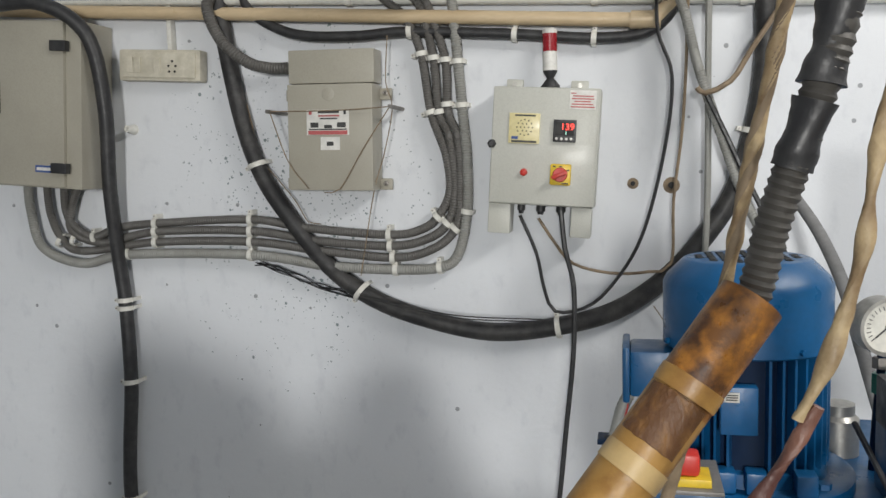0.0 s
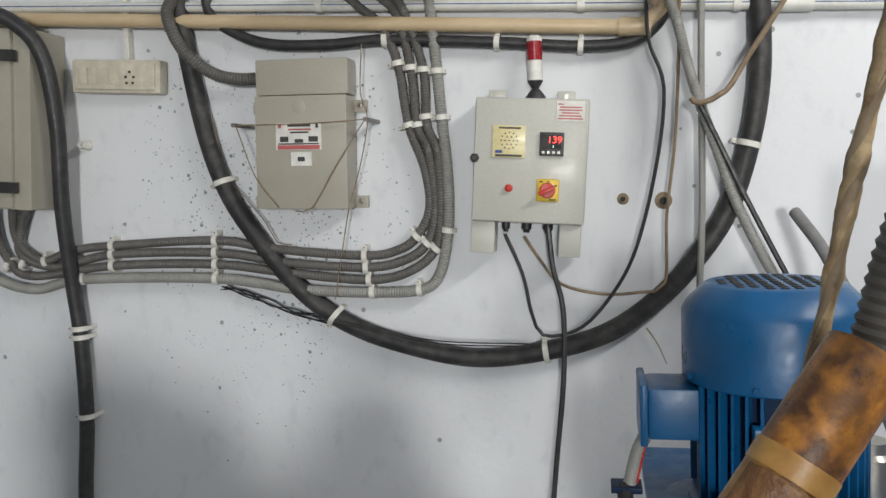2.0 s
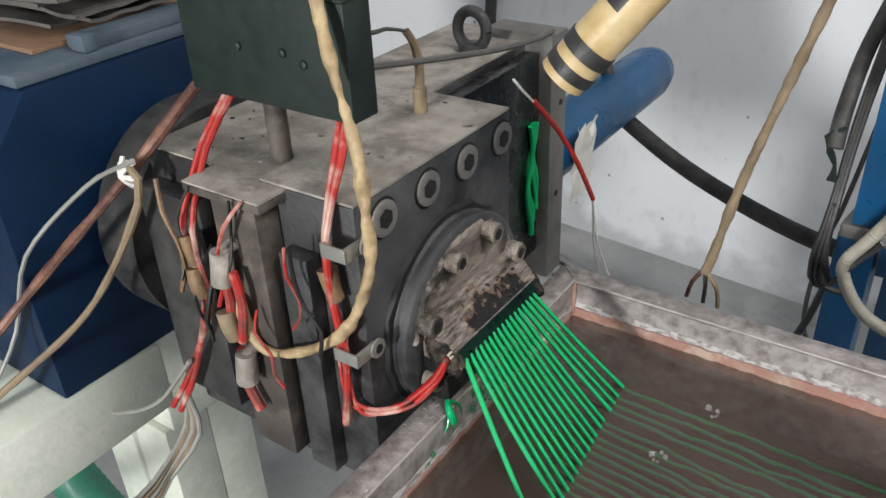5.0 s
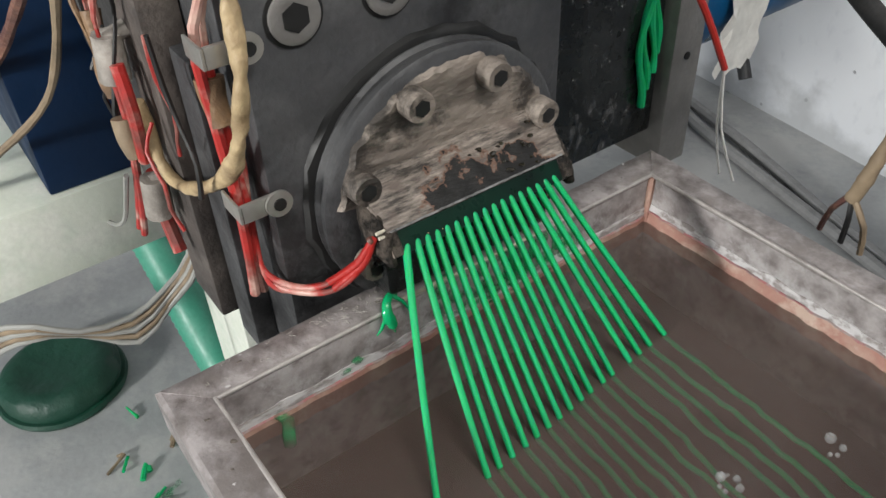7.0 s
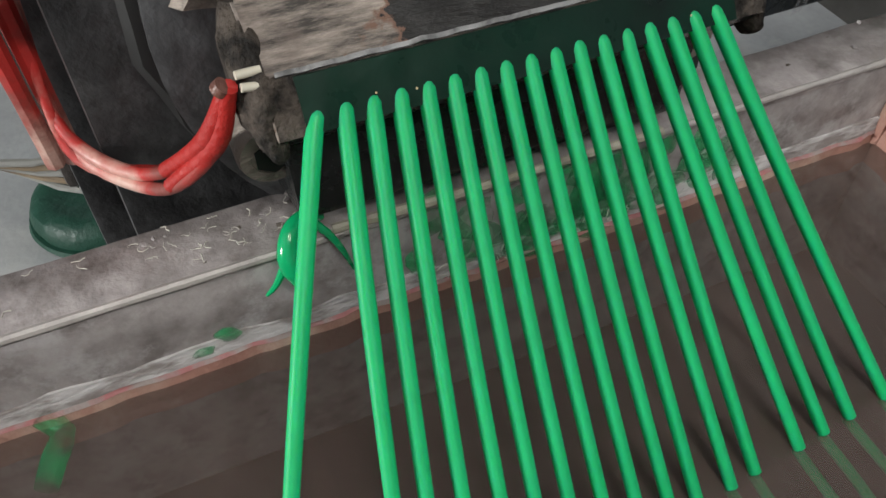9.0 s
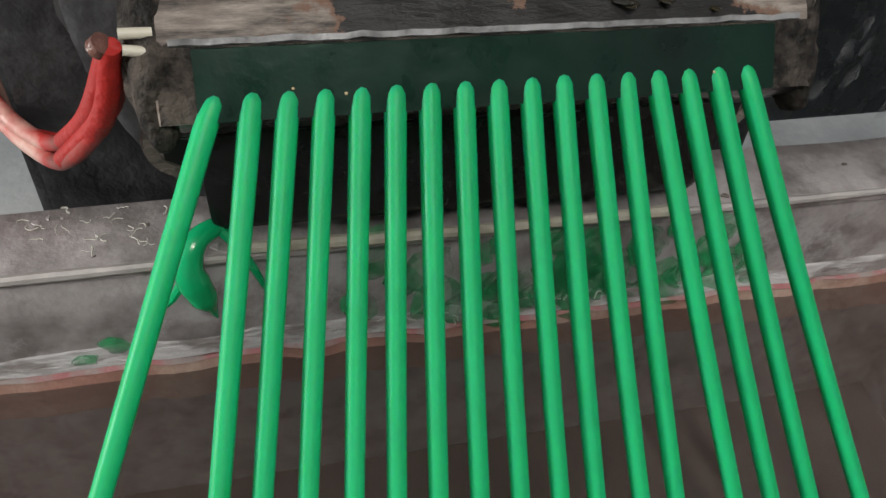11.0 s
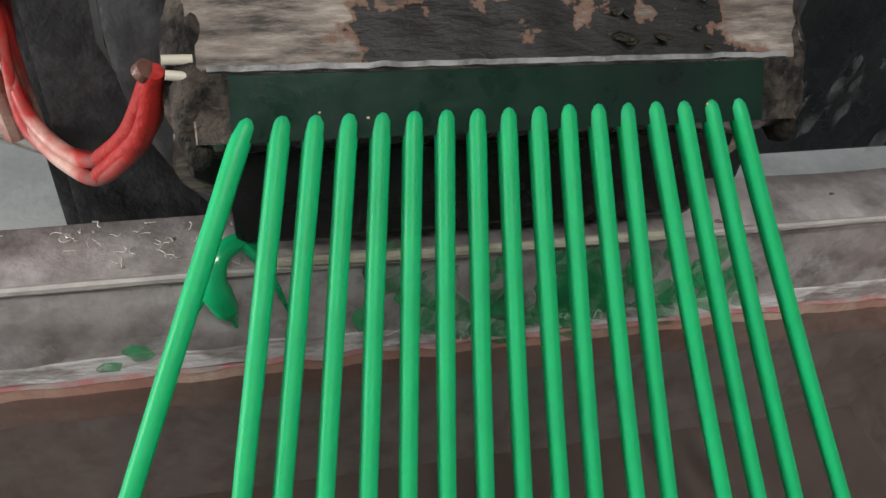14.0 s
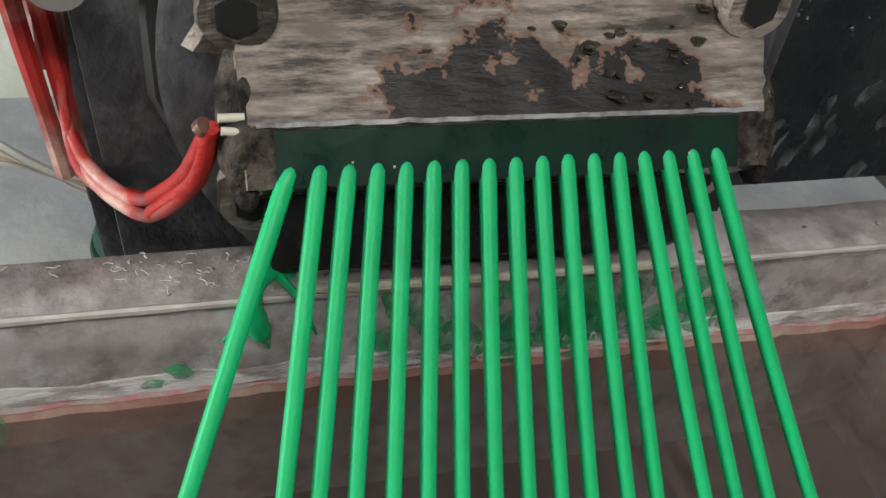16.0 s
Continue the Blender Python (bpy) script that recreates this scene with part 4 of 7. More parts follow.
def motor():
    c = (0.337, 1.350)
    t = thing("electric_motor", (*c, 1.2), "blue upright electric motor with cooling fins", "motor")
    bm = B()
    lathe(bm, [(0.130, 0.0004), (0.130, 0.016), (0.126, 0.018), (0.098, 0.018), (0.096, 0.036), (0.090, 0.038)], (*c, 1.2), 40)
    part("flange", bm, MAT_BLUE, t)
    # The stator is a darker blue than the fins and cowl.
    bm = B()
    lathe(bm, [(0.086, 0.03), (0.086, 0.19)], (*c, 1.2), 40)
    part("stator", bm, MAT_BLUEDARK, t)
    for k in range(40):
        a = 2 * math.pi * k / 40
        if math.cos(a - math.pi) > 0.93 or abs(math.degrees(a) - 262) < 9:
            continue
        bm = B()
        box(bm, 0.084, 0.0995, -0.0016, 0.0016, 1.236, 1.383, m=Matrix.Translation((*c, 0)) @ pose(0, 0, 0, 0, 0, math.degrees(a)))
        part("fin", bm, MAT_BLUE, t)
    bm = B()
    lathe(bm, [(0.1005, 0.183), (0.1025, 0.185), (0.1025, 0.266), (0.098, 0.276), (0.078, 0.297), (0.074, 0.299)], (*c, 1.2), 48)
    cowl = part("fan_cowl", bm, MAT_BLUE, t)
    for i in range(-4, 5):
        for j in range(-4, 5):
            if i * i + j * j < 20:
                bm = B()
                lathe(bm, [(0.0052, 0.2992), (0.0052, 0.3)], (c[0] + i * 0.0145, c[1] + j * 0.0145, 1.2), 6)
                part("vent_hole", bm, MAT_HOLE, cowl)
    for a in (200, 250, 300, 350):
        bm = B()
        d = Vector((math.cos(radians(a)), math.sin(radians(a)), 0))
        rod(bm, Vector((*c, 1.392)) + d * 0.1, Vector((*c, 1.392)) + d * 0.107, 0.004, 6)
        part("cowl_screw", bm, MAT_BLUE, cowl)
    # terminal box on the west side
    bm = B()
    box(bm, 0.192, 0.252, 1.305, 1.385, 1.315, 1.378, 0.006)
    box(bm, 0.183, 0.1925, 1.30, 1.39, 1.308, 1.384, 0.004)
    part("terminal_box", bm, MAT_BLUE, t)
    # plate in front
    bm = B()
    box(bm, 0.296, 0.338, 1.236, 1.256, 1.292, 1.352, 0.002, Matrix.Translation((0, 0.004, 0)))
    pl = part("plate_pad", bm, MAT_BLUE, t)
    bm = B()
    box(bm, 0.300, 0.317, 1.2375, 1.2400, 1.334, 1.346)
    part("rating_plate", bm, MAT_GALV, pl)
    for k in range(3):
        bm = B()
        box(bm, 0.302, 0.315, 1.2363, 1.2376, 1.3365 + 0.003 * k, 1.3378 + 0.003 * k)
        part("print_bar", bm, MAT_PRINT, pl)
    for dx in (-0.035, 0.0, 0.055):
        bm = B()
        box(bm, 0.337 + dx - 0.012, 0.337 + dx + 0.012, 1.235, 1.262, 1.219, 1.246, 0.003)
        part("foot_lug", bm, MAT_BLUE, t)
    for a in (235, 275, 315):
        bm = B()
        lathe(bm, [(0.009, 0.0185), (0.009, 0.026)], (c[0] + 0.112 * math.cos(radians(a)), c[1] + 0.112 * math.sin(radians(a)), 1.2), 6)
        part("flange_bolt", bm, MAT_BLUE, t)

    # a squat frame size: all parts keep their width and stand a little lower
    for ob in t.children_recursive:
        ob.data.transform(Matrix.Diagonal((1, 1, 0.955, 1)))


def gauge_and_valve():
    g = thing("pressure_gauge", (0.512, 1.39, 1.2), "round steel pressure gauge with a pale dial", "pressure gauge")
    gm = pose(0.508, 1.385, 1.392, 90, 0, 14)
    for name, prof, mat, up in (("case", [(0.034, -0.022), (0.037, -0.018), (0.037, 0.010), (0.0375, 0.013), (0.033, 0.0135), (0.033, 0.006)], MAT_GALV, ""), ("dial", [(0.0325, 0.0062), (0.0325, 0.008)], MAT_DIAL, "")):
        bm = B()
        lathe(bm, prof, (0, 0, 0), 36, gm)
        part(name, bm, mat, g)
    for k in range(21):
        a = radians(-40 + 13 * k)
        bm = B()
        box(bm, 0.022, 0.027, -0.0004, 0.0004, 0.008, 0.0088, m=gm @ pose(0, 0, 0, 0, 0, math.degrees(a)))
        part("dial_mark", bm, MAT_PRINT, g)
    bm = B()
    box(bm, -0.008, 0.021, -0.0009, 0.0009, 0.009, 0.0096, m=gm @ pose(0, 0, 0, 0, 0, 220))
    lathe(bm, [(0.0035, 0.0086), (0.0035, 0.011)], (0, 0, 0), 10, gm)
    part("needle", bm, MAT_PRINT, g)
    bm = B()
    cable(bm, [(0.508, 1.39, 1.355), (0.507, 1.39, 1.33), (0.503, 1.39, 1.27), (0.500, 1.39, 1.2)], 0.0055, seg=10)
    part("stem", bm, MAT_BLUEDARK, g)
    for z in (1.343, 1.322, 1.31):
        bm = B()
        lathe(bm, [(0.0105, -0.007), (0.0105, 0.007)], (0.5065, 1.39, z), 6)
        part("nut", bm, MAT_HOSEGREEN if z < 1.33 else MAT_BOLT, g)
    v = thing("valve_block", (0.56, 1.3, 1.2), "blue valve manifold with a black solenoid valve on it", "valve")
    bm = B()
    box(bm, 0.488, 0.60, 1.20, 1.34, 1.2004, 1.285, 0.004)
    part("manifold", bm, MAT_BLUE, v)
    bm = B()
    box(bm, 0.485, 0.63, 1.22, 1.33, 1.2854, 1.345, 0.004)
    part("solenoid", bm, MAT_BLACKSTEEL, v)
    bm = B()
    rod(bm, (0.535, 1.205, 1.235), (0.535, 1.150, 1.225), 0.018, 20)
    knob = part("adjuster_knob", bm, MAT_BLACK, v)
    bm = B()
    rod(bm, (0.535, 1.1505, 1.2255), (0.535, 1.148, 1.2253), 0.012, 16)
    part("knob_disc", bm, MAT_WHITE, knob)
    bm = B()
    cable(bm, [(0.455, 1.30, 1.29), (0.467, 1.22, 1.25), (0.48, 1.15, 1.205)], 0.0035, seg=8)
    rod(bm, (0.481, 1.148, 1.202), (0.505, 1.10, 1.145), 0.011, 12, 0.0135)
    single("pump_lever", bm, MAT_BLACK, "black hand lever with a thick rubber grip", "lever")
    bm = B()
    lathe(bm, [(0.028, 0), (0.028, 0.05), (0.022, 0.056), (0.022, 0.07)], (0.47, 1.45, 1.2004), 20)
    single("filler_cap", bm, MAT_GALV, "steel filler cap on the power pack lid", "cap")
    bm = B()
    random.seed(3)
    pts = [(0.62, 1.75, 1.12), (0.60, 1.86, 1.26), (0.585, 1.93, 1.36), (0.56, 2.02, 1.45), (0.53, 2.12, 1.52)]
    cable(bm, pts, 0.0125, seg=10)
    single("grey_hose", bm, MAT_GREYCABLE, "grey hose behind the motor", "hose")
    bm = B()
    bmesh.ops.create_grid(bm, x_segments=14, y_segments=18, size=0.5)
    for w in bm.verts:
        x, z = w.co.x, w.co.y
        w.co = Vector((0.80 + x * 0.36, 1.80 + 0.03 * noise.noise(Vector((x * 5, z * 3, 2))) + 0.03 * math.sin(x * 14), 1.35 + z * 0.55))
    bmesh.ops.solidify(bm, geom=bm.faces[:], thickness=0.0015)
    cable(bm, [(0.80, 1.82, 1.60), (0.80, 1.95, 1.75), (0.80, 2.21, 1.93)], 0.002, seg=5)
    single("plastic_sheet", bm, MAT_FILM, "crumpled clear plastic sheet hanging behind the gauge", "plastic sheet")


def pack_leads():
    def lead(name, pts, r, mat, label, **kw):
        bm = B()
        cable(bm, pts, r, **kw)
        return single(name, bm, mat, label, "cable")
    lead("switch_lead", [(0.250, 1.126, 1.228), (0.255, 1.10, 1.215), (0.263, 1.085, 1.19)], 0.0045, MAT_BLACK, "black lead coming out of the switch housing", seg=8)
    lead("flexible_conduit", [(0.262, 1.085, 1.215), (0.280, 1.075, 1.206), (0.310, 1.078, 1.134), (0.335, 1.076, 1.08), (0.357, 1.07, 1.02), (0.370, 1.06, 0.964), (0.360, 1.055, 0.904), (0.332, 1.055, 0.868), (0.298, 1.055, 0.867), (0.257, 1.055, 0.882), (0.230, 1.055, 0.918), (0.227, 1.053, 0.944), (0.249, 1.05, 0.986), (0.284, 1.05, 1.058), (0.315, 1.05, 1.130), (0.356, 1.06, 1.201), (0.384, 1.06, 1.238), (0.414, 1.065, 1.269), (0.46, 1.09, 1.30), (0.53, 1.14, 1.32)], 0.0080, MAT_HOSEPALE, "pale grey corrugated conduit hanging in a loop before the tank", ridge=0.10, pitch=0.005, seg=10)
    lead("black_lead", [(0.262, 1.045, 0.985), (0.245, 1.062, 0.955), (0.225, 1.052, 0.925), (0.214, 1.066, 0.90), (0.20, 1.07, 0.93), (0.196, 1.08, 1.0)], 0.0042, MAT_BLACK, "black lead wound round the hanging conduit", seg=8)
    lead("motor_conduit", [(0.205, 1.345, 1.325), (0.195, 1.345, 1.31), (0.182, 1.34, 1.285), (0.172, 1.335, 1.247)], 0.0085, MAT_CONDUITLT, "grey conduit from the motor terminal box", ridge=0.1, pitch=0.006, seg=10)
    lead("red_wire", [(0.195, 1.34, 1.32), (0.188, 1.335, 1.285), (0.180, 1.33, 1.25)], 0.0014, MAT_RED, "thin red wire beside the motor conduit", seg=5)
    bm = B()
    box(bm, 0.150, 0.186, 1.32, 1.352, 1.240, 1.247, 0.001)
    single("hose_clamp", bm, MAT_BLUEDARK, "blue clamp holding the hanging leads", "clamp")
    lead("down_conduit", [(0.166, 1.335, 1.243), (0.168, 1.26, 1.20), (0.172, 1.16, 1.15), (0.180, 1.09, 1.10), (0.184, 1.07, 1.07)], 0.0095, MAT_DUSTBLACK, "dark sleeve hanging beside the tank", seg=10)
    for k, dx in enumerate((0.0, 0.006, 0.012)):
        lead("black_lead", [(0.172 + dx, 1.30, 1.24), (0.186 + dx * 0.6, 1.14, 1.10), (0.192 + dx * 0.5, 1.08, 1.0), (0.186 + dx, 1.07, 0.92), (0.192 + dx, 1.08, 0.885), (0.222 + dx, 1.085, 0.882)], 0.0035, MAT_BLACK, "black lead hanging beside the power pack", seg=6)
    for k in range(3):
        lead("green_wire", [(0.190, 1.075, 1.095), (0.180 - 0.004 * k, 1.07, 1.082), (0.178 + 0.003 * k, 1.068, 1.065), (0.188, 1.07, 1.05), (0.184 + 0.004 * k, 1.07, 1.03)], 0.0022, MAT_DARKGREEN, "looped dark green wire end", seg=6)
    lead("floor_hose", [(-0.30, 1.32, 0.985), (-0.20, 1.30, 0.94), (-0.10, 1.29, 0.895), (0.0, 1.28, 0.865), (0.1, 1.27, 0.845), (0.19, 1.26, 0.838), (0.26, 1.26, 0.838)], 0.0135, MAT_DUSTBLACK, "black hydraulic hose from the screen changer to the pack", seg=12)
    for k, z in enumerate((0.0, 0.03)):
        lead("floor_cable", [(-2.6, 2.05 - z, 0.12), (-1.4, 2.08 - z, 0.12), (-0.9, 2.03 - 2 * z, 0.12), (-0.4, 1.93 - z, 0.115), (0.0, 1.9 - 2 * z, 0.112), (0.5, 1.82 - z, 0.112), (1.1, 1.85, 0.112)], 0.016, MAT_GREYCABLE, "grey cable lying along the floor by the wall", seg=8)
    lead("black_lead", [(0.16, 1.5, 0.9), (0.06, 1.7, 0.45), (0.0, 1.78, 0.2), (0.1, 1.75, 0.105), (0.4, 1.7, 0.1)], 0.008, MAT_BLACK, "black lead trailing down to the floor", seg=8)
    bm = B()
    pts = []
    for k in range(60):
        a = k * 0.35
        pts.append((0.55 + 0.17 * math.cos(a) + 0.01 * math.sin(k), 1.72 + 0.14 * math.sin(a), 0.108 + 0.0012 * k))
    cable(bm, pts, 0.011, seg=8)
    single("hose_coil", bm, MAT_GREYCABLE, "coil of grey hose lying on the floor", "hose")


STAND = Vector((0.004, -0.010, -0.008))
power_pack()
motor()
gauge_and_valve()
pack_leads()
STAND = Vector((0, 0, 0))


# ---- extruder: its own axes, u forward out of the die, v towards the wall ----
TURN_MACHINE = 6.0


def mthing(name, base, label, category, group="", kind=""):
    return thing(name, base, label, category, group, kind, TURN_MACHINE)


def msingle(name, bm, mat, label, category, group="", kind=""):
    return single(name, bm, mat, label, category, group, kind, turn=TURN_MACHINE)


def socket_bolt(parent, u, v, z, r, h, mat=None, name="cap_bolt"):
    """A cap bolt whose axis points along u, with a hexagon socket."""
    m = pose(u, v, z, 0, 90, 0)
    bm = B()
    lathe(bm, [(r * 0.96, 0), (r, h * 0.15), (r, h * 0.85), (r * 0.92, h), (r * 0.62, h), (r * 0.60, h * 0.98)], (0, 0, 0), 24, m)
    bolt = part(name, bm, mat or MAT_BOLT, parent)
    bm = B()
    lathe(bm, [(r * 0.56, h), (r * 0.56, h + 0.0006)], (0, 0, 0), 6, m)
    part("socket", bm, MAT_HOLE, bolt)


def die_head():
    t = mthing("die_head", (-0.05, 0.59, 0.89), "heavy dusty steel extruder die head block", "die head")
    bm = B()
    box(bm, -0.03, 0.066, 0.478, 0.703, 0.895, 1.179, 0.003)
    part("front_block", bm, MAT_BLACKSTEEL, t)
    bm = B()
    box(bm, -0.03, 0.0655, 0.4785, 0.7025, 1.1793, 1.1815)
    part("dust_layer", bm, MAT_DUSTTOP, t)
    bm = B()
    box(bm, -0.175, -0.0305, 0.482, 0.70, 0.89, 1.176, 0.004)
    part("rear_block", bm, MAT_DUSTBLACK, t)
    bm = B()
    box(bm, -0.1745, -0.031, 0.4825, 0.6995, 1.1763, 1.1783)
    part("dust_layer", bm, MAT_DUSTTOP, t)
    for v in (0.5105, 0.5693, 0.6281, 0.687):
        bm = B()
        lathe(bm, [(0.0175, 0), (0.0175, 0.0008)], (0, 0, 0), 28, pose(0.066, v, 1.157, 0, 90, 0))
        part("counterbore", bm, MAT_HOLE, t)
        socket_bolt(t, 0.0662, v, 1.157, 0.0152, 0.003, MAT_GREYMETAL)
    # clamp plates and heater terminals on the near side
    bm = B()
    box(bm, -0.062, -0.012, 0.452, 0.4775, 0.915, 1.168, 0.003)
    part("heater_plate", bm, MAT_BROWNSTEEL, t)
    bm = B()
    box(bm, -0.004, 0.026, 0.462, 0.4775, 0.905, 1.13, 0.002)
    part("oily_plate", bm, MAT_BLACKSTEEL, t)
    bm = B()
    box(bm, -0.088, -0.002, 0.4480, 0.4815, 1.1690, 1.1765, 0.002)
    part("terminal_block", bm, MAT_BROWNSTEEL, t)
    bm = B()
    box(bm, -0.087, -0.003, 0.4485, 0.4822, 1.1767, 1.1786)
    part("dust_layer", bm, MAT_DUSTTOP, t)
    bm = B()
    box(bm, -0.17, -0.09, 0.46, 0.4815, 0.93, 1.15, 0.004)
    part("side_plate", bm, MAT_DUSTBLACK, t)
    for u, z in ((-0.045, 1.13), (-0.04, 1.03)):
        bm = B()
        rod(bm, (u, 0.452, z), (u, 0.438, z - 0.002), 0.006, 10, 0.004)
        rod(bm, (u, 0.440, z), (u - 0.002, 0.438, z - 0.03), 0.009, 10, 0.010)
        part("ceramic_terminal", bm, MAT_DUSTTOP, t)
    random.seed(77)
    for k in range(40):
        u, v = random.uniform(-0.16, 0.062), random.uniform(0.49, 0.695)
        z = 1.1818 if u > -0.03 else 1.1786
        bm = B()
        bmesh.ops.create_icosphere(bm, subdivisions=1, radius=random.uniform(0.0006, 0.0024), matrix=Matrix.Translation((u, v, z)) @ Matrix.Diagonal((1.4, 1, 0.5, 1)))
        for w in bm.verts:
            w.co += Vector((0.0015, 0.0015, 0.0004)) * noise.noise(w.co * 400)
        part("crumb", bm, random.choice((MAT_HOLE, MAT_BURNT, MAT_DUSTTOP)), t)
    # round flange and its bolts
    m = pose(0.0662, 0.592, 1.030, 0, 90, 0)
    bm = B()
    lathe(bm, [(0.0905, 0), (0.0905, 0.006), (0.088, 0.008), (0.088, 0.013), (0.091, 0.0145), (0.091, 0.019), (0.088, 0.021), (0.060, 0.021)], (0, 0, 0), 64, m)
    fl = part("flange", bm, MAT_BLACKSTEEL, t, "round blackened steel die flange")
    bm = B()
    rings = []
    for k in range(73):
        a = math.pi * (0.02 + 0.93 * k / 72)
        r = 0.083 + 0.004 * noise.noise(Vector((math.cos(a) * 9, math.sin(a) * 9, 0)))
        ring = [(0.03, 0.0212)]
        for j in range(13):
            q = 0.03 + (r - 0.033) * j / 12
            lump = Vector((q * math.cos(a) * 60, q * math.sin(a) * 110, 3))
            ring.append((q, 0.0236 + 0.0018 * noise.noise(lump) + 0.0008 * noise.noise(lump * 3)))
        ring.append((r, 0.0212))
        rings.append([bm.verts.new((0.0662 + h, 0.592 + q * math.cos(a), 1.030 + q * math.sin(a))) for q, h in ring])
    ring_skin(bm, rings)
    part("burnt_face", bm, MAT_BURNT, t, "burnt scaled centre of the flange")
    bm = B()
    lathe(bm, [(0.0902, 0.0005), (0.0965, 0.0005), (0.0945, 0.004), (0.0908, 0.005)], (0, 0, 0), 48, m)
    for v in bm.verts:
        v.co += Vector((0.003, 0.004, 0.004)) * noise.noise(v.co * 70)
    part("charred_gasket", bm, MAT_HOLE, t)
    for k in range(8):
        a = radians(22.5 + 45 * k)
        if math.sin(a) < -0.5:
            continue
        bv, bz = 0.592 + 0.0745 * math.cos(a), 1.030 + 0.0745 * math.sin(a)
        socket_bolt(t, 0.0898, bv, bz, 0.0098, 0.013, MAT_BURNT, "flange_bolt")


def die():
    t = mthing("strand_die", (0.095, 0.592, 0.985), "burnt steel strand die with a green wet lower lip", "die")
    v0, v1 = 0.5212, 0.6635
    def shell(name, prof, mat, rough, label=""):
        bm = B()
        rings = []
        for k in range(61):
            vv = v0 + (v1 - v0) * k / 60
            ring = []
            for i, (u, z) in enumerate(prof):
                w = Vector((u, vv, z))
                wob = rough[i] * (noise.noise(w * 90) + 0.5 * noise.noise(w * 300))
                ring.append(bm.verts.new((u + wob, vv + (0.003 * noise.noise(w * 160) if k in (0, 60) else 0), z + wob)))
            rings.append(ring)
        ring_skin(bm, rings)
        return part(name, bm, mat, t, label)
    shell("die_body", [(0.0884, 1.062), (0.0935, 1.0585), (0.0990, 1.0537), (0.1045, 1.0489), (0.1100, 1.0441), (0.1155, 1.0392), (0.1180, 1.0368), (0.1262, 1.0242), (0.0884, 1.0240)], MAT_DIETOP, (0.0004, 0.0012, 0.0008, 0.0008, 0.0007, 0.0004, 0.0003, 0.0002, 0))
    # Faces below the lip get their own black shell.
    shell("underside", [(0.0884, 1.0238), (0.1256, 1.0238), (0.1232, 1.0205), (0.104, 1.004), (0.0884, 1.0)], MAT_WETBLACK, (0, 0.0002, 0.001, 0.001, 0), "wet black underside of the die")
    bm = B()
    rings = []
    for k in range(41):
        vv = v0 + 0.004 + (v1 - v0 - 0.008) * k / 40
        j = 0.0006 * noise.noise(Vector((vv * 200, 1, 2)))
        rings.append([bm.verts.new((u + 0.0006, vv, z + j)) for u, z in ((0.1174, 1.0380), (0.1182, 1.0371), (0.1179, 1.0366), (0.1171, 1.0374))])
    ring_skin(bm, rings)
    part("bright_edge", bm, MAT_EDGE, t, "bright worn edge along the lip")
    bm = B()
    rings = []
    for k in range(31):
        vv = v0 + 0.001 + (v1 - v0 - 0.002) * k / 30
        rings.append([bm.verts.new((u + 0.0003, vv, z)) for u, z in ((0.1183, 1.0366), (0.1262, 1.0245), (0.1240, 1.0243), (0.1170, 1.0362))])
    ring_skin(bm, rings)
    part("lip_face", bm, MAT_BURNTEND, t, "charred front face of the lip")
    bm = B()
    rings = []
    for k in range(31):
        vv = v0 + 0.008 + (v1 - v0 - 0.018) * k / 30
        j = 0.0003 * noise.noise(Vector((vv * 160, 5, 2)))
        rings.append([bm.verts.new((u + 0.0006 + j, vv, z)) for u, z in ((0.1186, 1.0364), (0.1262, 1.0247), (0.1240, 1.0245), (0.1170, 1.0360))])
    ring_skin(bm, rings)
    part("green_lip", bm, MAT_GREENFILM, t, "dark green polymer film on the lip")
    # Added black block that keeps the space under the die dark.
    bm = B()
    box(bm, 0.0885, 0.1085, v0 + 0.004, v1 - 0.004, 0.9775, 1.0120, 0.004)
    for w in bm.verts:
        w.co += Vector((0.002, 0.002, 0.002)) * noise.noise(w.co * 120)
    part("under_block", bm, MAT_WETBLACK, t, "wet black underside of the die")
    # charred lumps and tar drops on the top slope
    random.seed(12)
    for k in range(24):
        cu, cv = random.uniform(0.096, 0.1175), random.choice((random.gauss(0.616, 0.006), random.gauss(0.641, 0.004), random.gauss(0.60, 0.02)))
        bm = B()
        bmesh.ops.create_icosphere(bm, subdivisions=2, radius=random.uniform(0.0006, 0.0022), matrix=Matrix.Translation((cu, cv, 1.0590 - (cu - 0.0935) * 0.877)) @ Matrix.Diagonal((1.3, 1.1, 0.35, 1)))
        for w in bm.verts:
            w.co += Vector((0.0014, 0.0016, 0.0008)) * noise.noise(w.co * 420)
        part("tar_drop", bm, MAT_OIL, t, "shiny tar drop")
    for k in range(18):
        cv = v0 + 0.02 + random.random() * 0.115
        bm = B()
        bmesh.ops.create_icosphere(bm, subdivisions=1, radius=random.uniform(0.0002, 0.00045), matrix=Matrix.Translation((0.1255 - random.random() * 0.003, cv, 1.0262 + random.random() * 0.004)))
        part("polymer_crumb", bm, MAT_TAPE, t)
